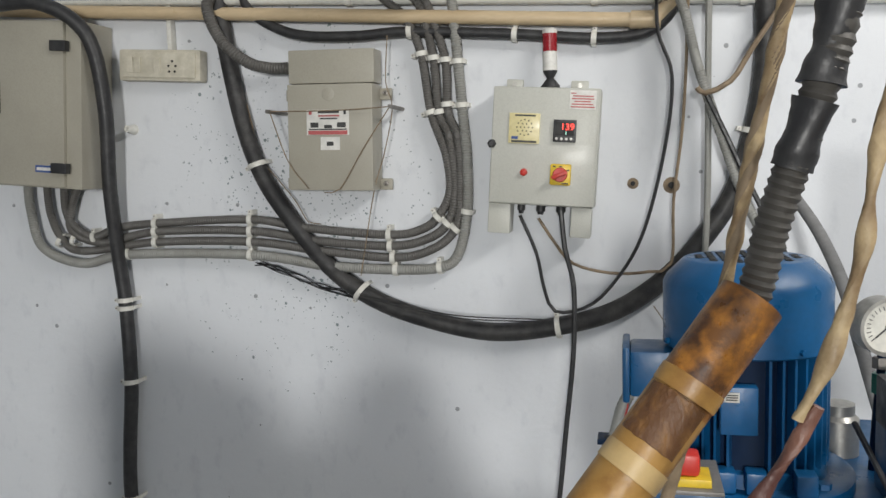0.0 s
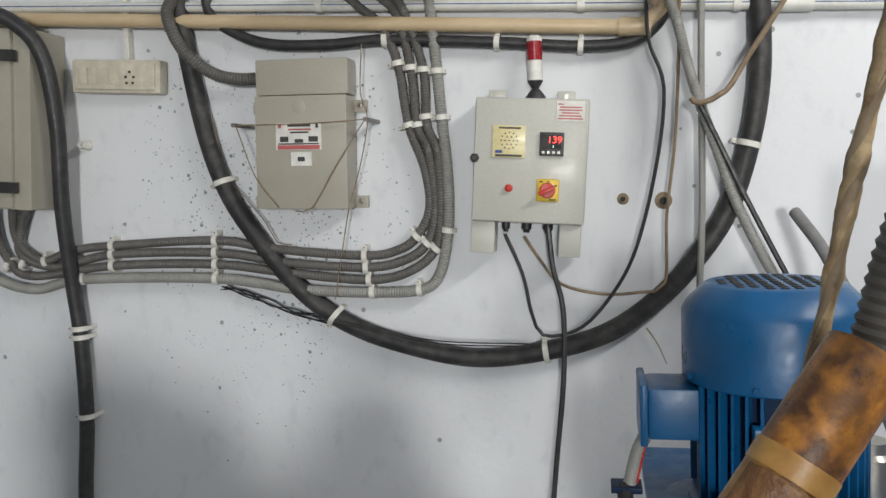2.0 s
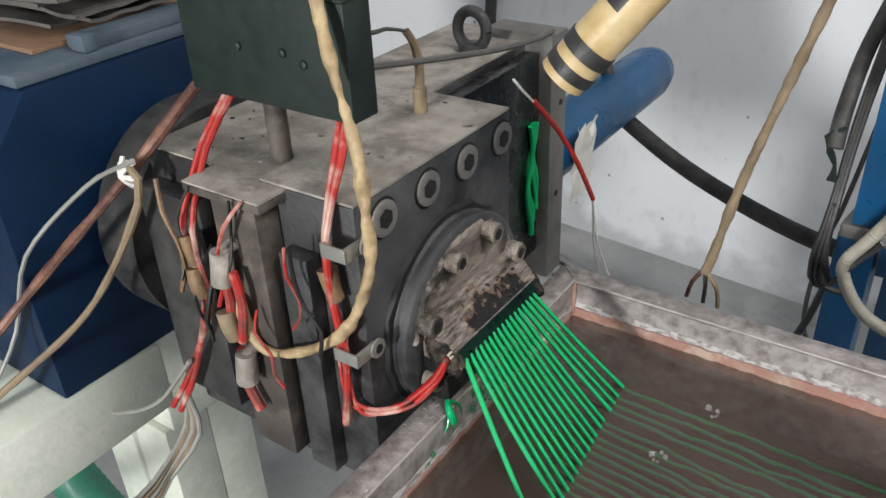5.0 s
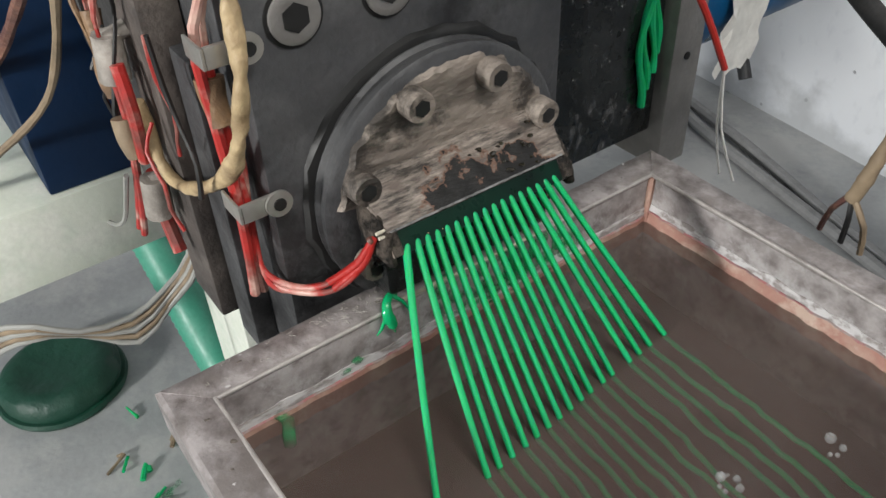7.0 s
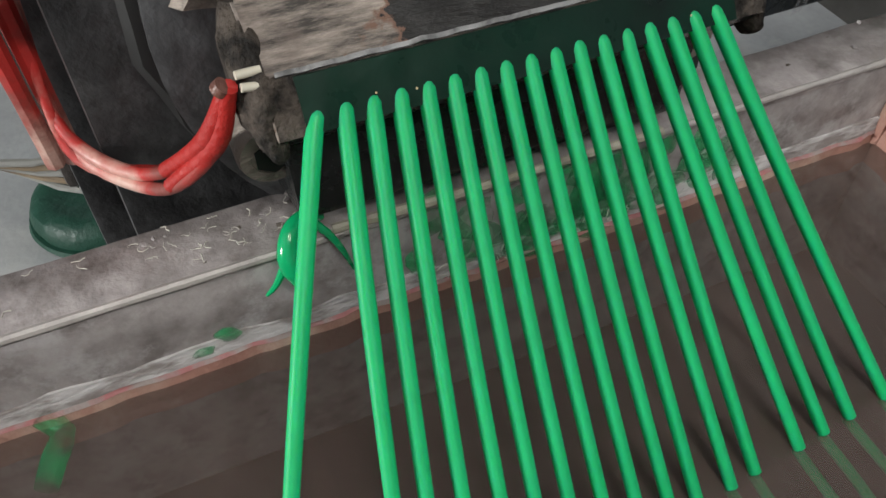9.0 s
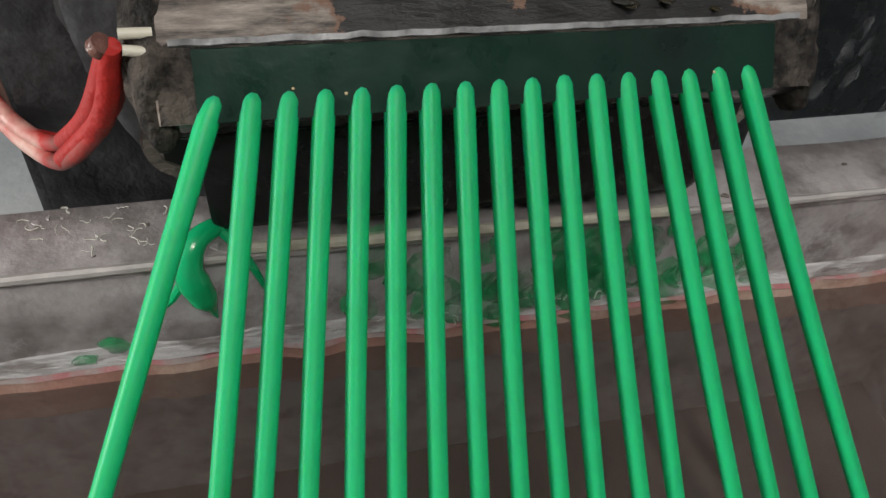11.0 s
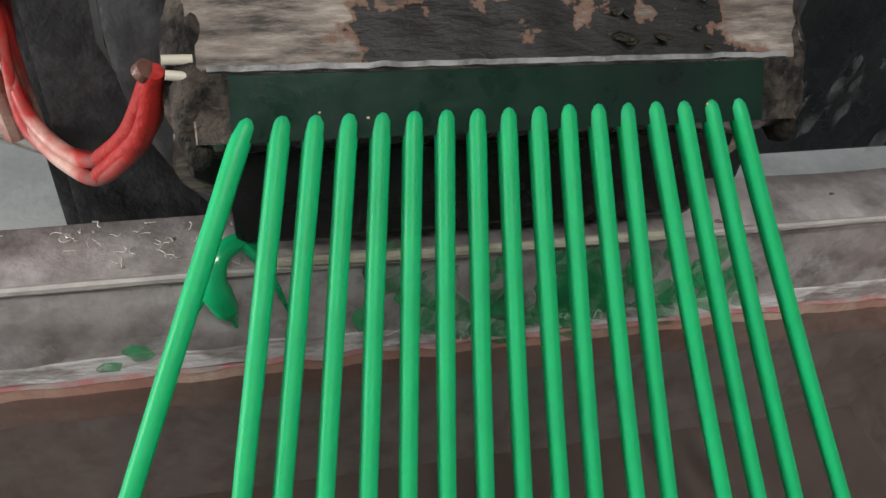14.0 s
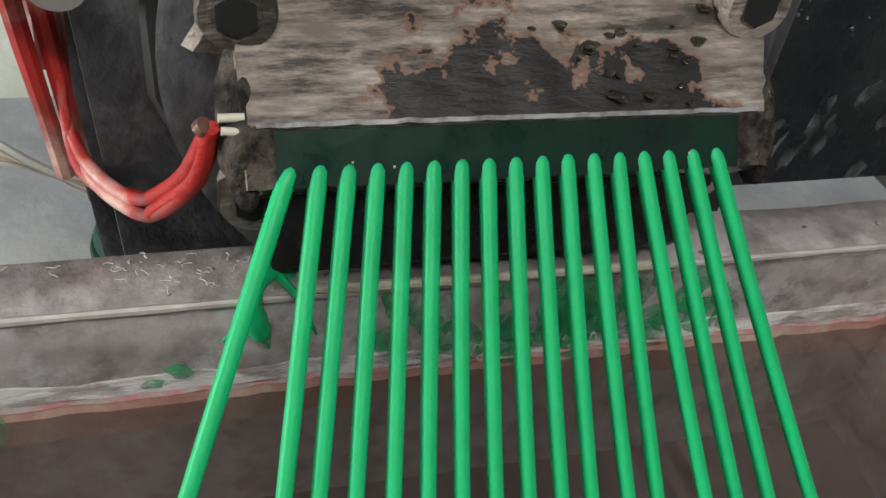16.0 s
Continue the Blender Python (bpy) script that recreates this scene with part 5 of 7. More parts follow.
    for va, vb, sd in ((v0 - 0.0055, v0 + 0.0065, 1.0), (v1 - 0.004, v1 + 0.0045, 7.0)):
        bm = B()
        rings = []
        for k in range(13):
            f = k / 12
            grow = math.sin(math.pi * min(1, max(0.06, f))) ** 0.4
            ring = []
            for q in range(40):
                a = 2 * math.pi * q / 40
                w = Vector((0.1085 + 0.0185 * grow * math.cos(a), va + (vb - va) * f, 1.0315 + 0.0135 * grow * math.sin(a) - 0.55 * 0.0185 * grow * math.cos(a)))
                w += Vector((0.0022, 0.0008, 0.0022)) * noise.noise(w * 130 + Vector((sd, 0, 0))) + Vector((0.0007, 0.0005, 0.0007)) * noise.noise(w * 420)
                ring.append(bm.verts.new(w))
            rings.append(ring)
        ring_skin(bm, rings)
        part("end_crust", bm, MAT_BURNTEND, t, "charred crust on the end of the die")
    # end heater on the near end of the die
    bm = B()
    rod(bm, (0.1160, 0.5225, 1.0385), (0.1168, 0.5165, 1.0390), 0.0011, 10)
    rod(bm, (0.1180, 0.5225, 1.0355), (0.1185, 0.5170, 1.0365), 0.0011, 10)
    part("heater_lead", bm, MAT_IVORY, t, "white ceramic heater beads")
    t.matrix_world = t.matrix_world @ pose(0, 0, 0, -0.57, 0, 0)


def lean(v):
    """The die sits half a degree off level."""
    return -0.010 * (v - 0.600)


def strand_points(i):
    """From the die hole down to the water, then on under the surface."""
    f = i / 16
    v_top = 0.5330 + (0.6475 - 0.5330) * f
    hits = (0.478, 0.514, 0.5235, 0.534, 0.545, 0.555, 0.565, 0.575, 0.585, 0.595, 0.604, 0.616, 0.625, 0.642, 0.652, 0.663, 0.678)
    v_in = hits[i]
    top = Vector((0.1232, v_top, 1.0268 + lean(v_top)))
    hit = Vector((0.2245 - 0.0175 * f, v_in + 0.002 * f, WATER))
    pts = [top + Vector((-0.003, 0, 0.0006)), top, top + Vector((0.0022, (v_in - v_top) * 0.03, -0.0022))]
    for k in range(1, 8):
        q = k / 8
        p = pts[2].lerp(hit, q)
        p += Vector((-0.0015, 0, -0.0005)) * math.sin(math.pi * q)
        pts.append(p)
    pts.append(hit)
    return pts, hit, (v_in - v_top) / 0.12


WATER = 0.928
STRANDS = []


def strands():
    for i in range(17):
        pts, hit, slope = strand_points(i)
        t = mthing("polymer_strand", tuple(hit), "bright green molten polymer strand running into the water", "polymer strand", "strands from the die")
        c = curve_points(pts, 0.004)
        n = len(c)
        rad = [0.00214 * (1.07 - 0.22 * k / n) * (0.80, 1.06)[k > 0] for k in range(n)]
        bm = B()
        sweep(bm, c, rad, 14)
        part("hanging_length", bm, MAT_STRAND, t)
        bm = B()
        fan = (hit.y - 0.59) * 0.10
        sub = []
        for k in range(120):
            q = k / 119
            u = hit.x + 0.9 * q
            wave = (0.004 * noise.noise(Vector((q * 34, i * 3.7, 1))) + 0.0022 * noise.noise(Vector((q * 90, i * 2.3, 5)))) * min(1, q * 12)
            sub.append(Vector((u, hit.y + (-0.03 + fan) * q * 3.0 * math.exp(-q * 1.2) * 0.6 + wave, WATER - 0.0018 - (0.0045 if i < 13 else 0.0008) * min(1, q * 5))))
        sweep(bm, [hit + Vector((-0.001, 0, 0.0006))] + sub, [0.0017] * 121, 8)
        part("submerged_length", bm, MAT_STRAND, t)
        STRANDS.append(t)


def water_tank():
    t = mthing("cooling_tank", (0.9, 0.585, FLOOR), "galvanised steel cooling tank with rusty waterline", "water tank")
    u0, v0, v1, u1 = 0.109, 0.404, 0.766, 2.3
    w, top, bot = 0.026, 0.970, 0.62
    thick = 0.004

    def wall(name, a, b, c, d):
        bm = B()
        box(bm, a, b, c, d, bot, top - 0.0005, 0.0008)
        part(name, bm, MAT_TANKIN, t)
    wall("end_wall", u0 - thick, u0, v0 - thick, v1 + thick)
    wall("side_wall", u0 + 0.0002, u1, v0 - thick, v0)
    wall("side_wall", u0 + 0.0002, u1, v1, v1 + thick)
    wall("end_wall", u1, u1 + thick, v0 - thick, v1 + thick)

    def rim(name, path, seed):
        """A folded rim: flat top with a turned-down outer lip, slightly dented."""
        bm = B()
        a, b = Vector(path[0]), Vector(path[1])
        d = (b - a).normalized()
        out = Vector(path[2])
        n = max(8, int((b - a).length / 0.012))
        rings = []
        for k in range(n + 1):
            p = a.lerp(b, k / n)
            ring = []
            for o, z in ((-0.001, -0.002), (-0.001, 0.0006), (0.001, 0.0018), (w * 0.5, 0.0022), (w - 0.003, 0.0016), (w, -0.001), (w, -0.03), (w - 0.002, -0.03), (w - 0.0025, -0.003), (0.002, -0.002)):
                q = p + out * o + d * (o if k == n and len(path) > 3 else 0) - d * (o if k == 0 and len(path) > 3 else 0)
                q.z = top + z + 0.0012 * noise.noise(q * 22 + Vector((seed, 0, 0)))
                ring.append(bm.verts.new(q))
            rings.append(ring)
        ring_skin(bm, rings)
        return part(name, bm, MAT_TANK, t)
    rim("rim", ((u0, v0, top), (u0, v1, top), (-1, 0, 0), True), 1)
    rim("rim", ((u1, v0, top), (u0, v0, top), (0, -1, 0), True), 2)
    rim("rim", ((u0, v1, top), (u1, v1, top), (0, 1, 0), True), 3)
    # pale bead along the inner edge, rust band and scale at the waterline
    for name, a, b in (("edge_bead", (u0 + 0.001, v0, top + 0.001), (u0 + 0.001, v1, top + 0.001)), ("edge_bead", (u0, v1 - 0.001, top + 0.001), (u1, v1 - 0.001, top + 0.001)), ("edge_bead", (u0, v0 + 0.001, top + 0.001), (u1, v0 + 0.001, top + 0.001))):
        bm = B()
        pts = [Vector(a).lerp(Vector(b), k / 60) for k in range(61)]
        sweep(bm, pts, [0.0013 * (1 + 0.4 * noise.noise(p * 60)) for p in pts], 8)
        part(name, bm, MAT_BEVEL, t)

    def band(a, b, normal, z0, z1, mat, name, depth):
        bm = B()
        a, b, nrm = Vector(a), Vector(b), Vector(normal)
        n = max(20, int((b - a).length / 0.006))
        rings = []
        for k in range(n + 1):
            p = a.lerp(b, k / n)
            e = 0.0025 * noise.noise(p * 55) + 0.0012 * noise.noise(p * 200)
            e2 = depth * (1 + 0.8 * noise.noise(p * 90))
            rings.append([bm.verts.new((q.x, q.y, z)) for q, z in ((p, z0), (p + nrm * e2, z0), (p + nrm * e2 * 0.7, (z0 + z1) / 2), (p + nrm * 0.0008, z1 + e), (p, z1 + e))])
        ring_skin(bm, rings)
        part(name, bm, mat, t)
    for a, b, nrm in (((u0, v0 + 0.001, 0), (u0, v1 - 0.001, 0), (1, 0, 0)), ((u0, v1, 0), (u1, v1, 0), (0, -1, 0)), ((u0, v0, 0), (u1, v0, 0), (0, 1, 0))):
        rise = 0.005 if nrm == (0, -1, 0) else 0.0
        band(a, b, nrm, WATER - 0.01, WATER + 0.006 + rise, MAT_RUST, "rust_band", 0.0035)
        band(a, b, nrm, WATER + 0.0055 + rise, WATER + 0.0065 + rise, MAT_PINK, "pink_line", 0.0030)
        band(a, b, nrm, WATER + 0.0065 + rise, WATER + 0.0125 + rise, MAT_SCALE, "lime_scale", 0.0018)
    bm = B()
    rod(bm, (u0 + 0.001, v1 - 0.001, WATER), (u0 + 0.001, v1 - 0.001, top), 0.0035, 8)
    for v in bm.verts:
        v.co += Vector((1, 1, 0)) * 0.0015 * noise.noise(v.co * 120)
    part("corner_weld", bm, MAT_RUST, t)
    bm = B()
    rod(bm, (u0 + 0.001, v0 + 0.001, WATER), (u0 + 0.001, v0 + 0.001, top), 0.0035, 8)
    part("corner_weld", bm, MAT_TANK, t)
    bm = B()
    box(bm, u0 - 0.004, u1 + 0.004, v0 - 0.004, v1 + 0.004, bot - 0.004, bot)
    part("floor_plate", bm, MAT_RUST, t)
    for u in (0.2, 1.2, 2.2):
        for v in (v0 + 0.02, v1 - 0.02):
            bm = B()
            box(bm, u - 0.02, u + 0.02, v - 0.02, v + 0.02, FLOOR, bot - 0.0045, 0.002)
            part("leg", bm, MAT_TANK, t)
    bm = B()
    bmesh.ops.create_grid(bm, x_segments=120, y_segments=40, size=0.5)
    for q in bm.verts:
        u, v = u0 + 0.0008 + (q.co.x + 0.5) * (u1 - u0 - 0.0016), v0 + 0.0008 + (q.co.y + 0.5) * (v1 - v0 - 0.0016)
        amp = min(1, max(0.25, (u - 0.16) * 4))
        q.co = Vector((u, v, WATER + amp * (0.0011 * noise.noise(Vector((u * 22, v * 34, 0))) + 0.0005 * noise.noise(Vector((u * 60, v * 80, 4))))))
    msingle("water", bm, MAT_WATER, "murky brown water filling the cooling tank", "water", kind="structure")
    bm = B()
    box(bm, u0, u1, v0, v1, 0.86, 0.862)
    msingle("tank_sludge", bm, MAT_SLUDGE, "brown sludge under the water in the cooling tank", "sludge", kind="stuff")


def rim_mess():
    t = mthing("polymer_blob", (0.112, 0.522, 0.955), "fresh green polymer blob hanging on the tank rim", "polymer blob")
    bm = B()
    run = curve_points([(0.104, 0.533, 0.975), (0.1065, 0.528, 0.979), (0.1105, 0.5225, 0.9785), (0.1145, 0.520, 0.973), (0.1155, 0.5215, 0.966), (0.115, 0.5235, 0.959), (0.1145, 0.5245, 0.954)], 0.0006)
    girth = ((0.0, 0.0016), (0.2, 0.0026), (0.42, 0.0032), (0.62, 0.0042), (0.76, 0.0036), (0.9, 0.0015), (1.0, 0.0003))

    def at(q):
        for (a, r0), (b, r1) in zip(girth, girth[1:]):
            if q <= b:
                return r0 + (r1 - r0) * (q - a) / (b - a)
        return girth[-1][1]
    sweep(bm, run, [at(k / (len(run) - 1)) * (1 + 0.12 * noise.noise(p * 150)) for k, p in enumerate(run)], 18)
    part("body", bm, MAT_FRESH, t)
    for pts in ([(0.107, 0.528, 0.979), (0.112, 0.533, 0.975), (0.114, 0.5365, 0.967), (0.113, 0.539, 0.957)], [(0.1135, 0.519, 0.970), (0.1145, 0.5145, 0.963), (0.114, 0.511, 0.959)]):
        bm = B()
        c = curve_points(pts, 0.003)
        sweep(bm, c, [0.0016 * (1 - 0.8 * k / len(c)) for k in range(len(c))], 8)
        part("tail", bm, MAT_FRESH, t)
    s = mthing("dip_rod", (0.108, 0.6, 0.972), "thin pale rod lying along the tank edge", "rod")
    bm = B()
    cable(bm, [(0.1095, 0.535, 0.9735), (0.111, 0.575, 0.9735), (0.1115, 0.615, 0.9735), (0.112, 0.650, 0.9738)], 0.0018, seg=8, lump=0.3)
    part("rod", bm, MAT_RODPALE, s)
    random.seed(8)
    for k in range(48):
        v = random.triangular(0.545, 0.690, 0.645)
        z = random.uniform(WATER + 0.006, 0.968)
        bm = B()
        bmesh.ops.create_icosphere(bm, subdivisions=2, radius=random.uniform(0.004, 0.011), matrix=Matrix.Translation((0.1098, v, z)) @ Matrix.Diagonal((0.12, 0.8, 1.1, 1)))
        for w in bm.verts:
            w.co += Vector((0.0015, 0.003, 0.003)) * noise.noise(w.co * 240)
        msingle("polymer_smear", bm, MAT_GREENMESS, "dried green polymer smear on the tank wall", "smear", "smears on the tank wall")
    for k, (v, z) in enumerate(((0.497, 0.9435), (0.488, 0.9385))):
        bm = B()
        bmesh.ops.create_icosphere(bm, subdivisions=2, radius=0.003 + 0.0015 * (k == 0), matrix=Matrix.Translation((0.111, v, z)) @ Matrix.Diagonal((0.25, 1, 0.8, 1)))
        for w in bm.verts:
            w.co += Vector((0.001, 0.003, 0.002)) * noise.noise(w.co * 300)
        msingle("polymer_smear", bm, MAT_GREENMESS, "dried green polymer smear on the tank wall", "smear", "smears on the tank wall")
    bm = B()
    cable(bm, [(0.112, 0.437, 0.936), (0.116, 0.441, 0.930), (0.124, 0.437, 0.9285), (0.132, 0.434, 0.928)], 0.003, seg=8, lump=0.6)
    msingle("floating_scrap", bm, MAT_GREENMESS, "green polymer scrap floating at the tank end", "scrap")
    for k in range(46):
        side = random.random()
        u, v = (random.uniform(0.086, 0.107), random.uniform(0.39, 0.76)) if side < 0.6 else (random.uniform(0.12, 0.5), random.uniform(0.382, 0.402))
        bm = B()
        bmesh.ops.create_icosphere(bm, subdivisions=1, radius=random.uniform(0.0004, 0.0015), matrix=Matrix.Translation((u, v, 0.9722)) @ Matrix.Diagonal((1, 1.3, 0.4, 1)))
        for w in bm.verts:
            w.co += Vector((0.0015, 0.0015, 0.0)) * noise.noise(w.co * 400)
        msingle("grit", bm, random.choice((MAT_SCALE, MAT_TANK, MAT_BURNT)), "crumb of dried scale on the tank rim", "crumb", "crumbs on the tank rim")


def shavings():
    """Curled flakes of dried scale on the rim and along the waterline."""
    random.seed(52)
    for k in range(70):
        if k < 42:
            u, v, z = random.uniform(0.088, 0.105), random.choice((random.uniform(0.40, 0.56), random.gauss(0.50, 0.02))), 0.9726
        else:
            u, v, z = 0.1115, random.triangular(0.545, 0.66, 0.60), random.uniform(WATER + 0.006, WATER + 0.016)
        pts = [Vector((u, v, z))]
        turn = random.uniform(0, 6.28)
        for q in range(5):
            turn += random.uniform(-1.3, 1.3)
            d = random.uniform(0.0005, 0.0011)
            pts.append(pts[-1] + (Vector((d * math.cos(turn), d * math.sin(turn), 0)) if k < 42 else Vector((0, d * math.cos(turn), d * math.sin(turn)))))
        bm = B()
        cable(bm, pts, random.uniform(0.00010, 0.00022), step=0.0005, seg=5)
        msingle("scale_curl", bm, MAT_CURL, "curled pale flake of dried scale on the tank", "flake", "scale flakes on the tank")


BUBBLES = []


def bubbles():
    random.seed(21)
    for cx, cy, n in ((0.0, 0.0, 7), (0.05, -0.045, 5), (0.02, 0.07, 4)):
        t = mthing("bubble_cluster", (0.31 + cx, 0.615 + cy, WATER), "cluster of clear bubbles floating on the water", "bubbles", "bubbles on the water")
        for k in range(n):
            r = random.uniform(0.0012, 0.0036)
            a = random.uniform(0, 6.28)
            bm = B()
            bmesh.ops.create_uvsphere(bm, u_segments=14, v_segments=8, radius=r, matrix=Matrix.Translation((0.31 + cx + 0.006 * math.cos(a), 0.615 + cy + 0.006 * math.sin(a), WATER + r * 0.25)))
            part("bubble", bm, MAT_BUBBLE, t)
        BUBBLES.append((t, cx, cy))


def screen_changer():
    t = mthing("screen_changer", (-0.06, 0.82, 0.86), "dusty steel screen changer beside the die head", "screen changer")
    bm = B()
    box(bm, -0.155, -0.032, 0.7035, 0.945, 0.900, 1.172, 0.003)
    part("body", bm, MAT_BLACKSTEEL, t)
    bm = B()
    box(bm, -0.153, -0.034, 0.7055, 0.943, 1.1723, 1.1745)
    part("dust_layer", bm, MAT_DUSTTOP, t)
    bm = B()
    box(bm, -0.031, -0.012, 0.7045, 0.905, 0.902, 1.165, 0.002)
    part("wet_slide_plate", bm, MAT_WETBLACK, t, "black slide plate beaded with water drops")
    bm = B()
    box(bm, -0.085, 0.004, 0.9055, 0.9455, 0.862, 1.186, 0.003)
    part("end_plate", bm, MAT_GREYMETAL, t)
    bm = B()
    ring = []
    for k in range(24):
        a = 2 * math.pi * k / 24
        ring.append((-0.07 + 0.019 * math.cos(a), 0.852, 1.198 + 0.021 * math.sin(a)))
    sweep(bm, ring + ring[:1], [0.0065] * 25, 10)
    rod(bm, (-0.07, 0.852, 1.1745), (-0.07, 0.852, 1.182), 0.016, 16)
    part("eye_bolt", bm, MAT_BLACKSTEEL, t)
    for v, z in ((0.925, 0.98), (0.93, 1.1)):
        bm = B()
        lathe(bm, [(0.004, 0), (0.004, 0.001)], (0, 0, 0), 10, pose(0.004, v, z, 0, 90, 0))
        part("screw_hole", bm, MAT_HOLE, t)
    random.seed(5)
    bm = B()
    for k in range(170):
        v, z = random.uniform(0.708, 0.86), random.uniform(0.99, 1.15)
        bmesh.ops.create_icosphere(bm, subdivisions=1, radius=random.uniform(0.0005, 0.0014), matrix=Matrix.Translation((-0.0118, v, z)))
    part("water_drops", bm, MAT_BUBBLE, t)["kind"] = "stuff"
    for k in range(26):
        cv, cz, rv, rz = random.uniform(0.71, 0.88), random.gauss(0.935, 0.014), random.uniform(0.002, 0.006), random.uniform(0.004, 0.013)
        bm = B()
        ring = []
        for q in range(18):
            a = 2 * math.pi * q / 18
            w = 1 + 0.6 * noise.noise(Vector((math.cos(a) * 2, math.sin(a) * 2, k * 1.7)))
            ring.append(bm.verts.new((-0.0113 - 0.0001 * (k % 4), cv + w * (rv * math.cos(a) + 0.25 * rz * math.sin(a)), cz + w * rz * math.sin(a))))
        bm.faces.new(ring)
        part("splash_mark", bm, MAT_SPLASH, t, "pale dried splash")
    g = mthing("green_drool", (-0.005, 0.885, 0.92), "green polymer drool hanging down the slide plate", "polymer drool")
    for k in range(4):
        pts = [(-0.008 - 0.002 * (k % 2), 0.878 + 0.005 * k + 0.006 * math.sin(q * 0.9 + k), 1.085 - 0.0165 * q) for q in range(0, 10 - k)]
        bm = B()
        cable(bm, pts, 0.0031, step=0.005, seg=8, lump=0.9)
        part("strip", bm, MAT_STRAND, g)
    c = mthing("hydraulic_cylinder", (-0.055, 1.03, 0.96), "blue hydraulic cylinder with a torn white tag", "cylinder")
    bm = B()
    sweep(bm, [(-0.055, 0.946, 0.995), (-0.056, 1.36, 0.995), (-0.056, 1.39, 0.995), (-0.056, 1.405, 0.995)], [0.044, 0.044, 0.038, 0.022], 32)
    part("barrel", bm, MAT_BLUE, c)
    bm = B()
    bmesh.ops.create_grid(bm, x_segments=8, y_segments=10, size=0.5)
    for w in bm.verts:
        x, z = w.co.x, w.co.y
        w.co = Vector((-0.004 + 0.006 * noise.noise(Vector((x * 6, z * 6, 1))), 1.02 + x * 0.06 + 0.02 * z + 0.012 * noise.noise(Vector((z * 4, 2, 1))), 0.985 + z * 0.10 + 0.02 * noise.noise(Vector((x * 7, 3, 1)))))
    bmesh.ops.solidify(bm, geom=bm.faces[:], thickness=0.0008)
    part("tag", bm, MAT_WHITE, c, "torn white tag")
    bm = B()
    cable(bm, [(-0.06, 1.22, 1.03), (-0.075, 1.22, 1.06), (-0.12, 1.22, 1.07), (-0.175, 1.21, 1.068), (-0.20, 1.20, 1.04), (-0.20, 1.20, 0.97)], 0.011, seg=10)
    part("hose", bm, MAT_DUSTBLACK, c)


def control_box():
    t = mthing("terminal_box", (-0.03, 0.52, 1.23), "dark green steel terminal box above the die head", "electrical box")
    bm = B()
    box(bm, -0.118, 0.054, 0.502, 0.531, 1.233, 1.320, 0.002)
    part("box", bm, MAT_DARKGREEN, t)
    bm = B()
    box(bm, -0.119, 0.055, 0.501, 0.532, 1.3202, 1.3222, 0.0005)
    part("dusty_lid", bm, MAT_DARKGREEN, t)
    for u, z in ((-0.055, 1.277), (-0.008, 1.278), (0.012, 1.272)):
        bm = B()
        lathe(bm, [(0.0035, 0), (0.0035, 0.002), (0.002, 0.003)], (0, 0, 0), 10, pose(u, 0.502, z, 90, 0, 0))
        part("screw", bm, MAT_DARKGREEN, t)
    bm = B()
    rod(bm, (-0.045, 0.52, 1.176), (-0.045, 0.52, 1.2335), 0.009, 10)
    part("post", bm, MAT_BROWNSTEEL, t)
    bm = B()
    rod(bm, (0.0, 0.655, 1.181), (0.0, 0.655, 1.205), 0.0065, 12)
    cable(bm, [(0.0, 0.655, 1.203), (0.001, 0.655, 1.225), (-0.001, 0.652, 1.245), (-0.004, 0.645, 1.258)], 0.0042, seg=8, lump=0.3)
    msingle("thermocouple", bm, MAT_TANCABLE, "bent thermocouple screwed into the die head", "thermocouple")
    bm = B()
    cable(bm, [(-0.004, 0.645, 1.258), (-0.010, 0.625, 1.264), (-0.006, 0.595, 1.268), (-0.002, 0.565, 1.285), (-0.006, 0.535, 1.312), (-0.02, 0.525, 1.3235)], 0.0018, seg=6, lump=0.5)
    msingle("dusty_lead", bm, MAT_DUSTBLACK, "dusty lead with hanging lint", "cable")
    bm = B()
    cable(bm, [(0.05, 0.53, 1.268), (0.047, 0.62, 1.248), (0.038, 0.73, 1.224), (0.020, 0.83, 1.204), (-0.002, 0.915, 1.1885)], 0.0030, ridge=0.15, pitch=0.003, seg=7)
    msingle("spring_lead", bm, MAT_CONDUIT, "armoured spring lead from the terminal box", "cable")


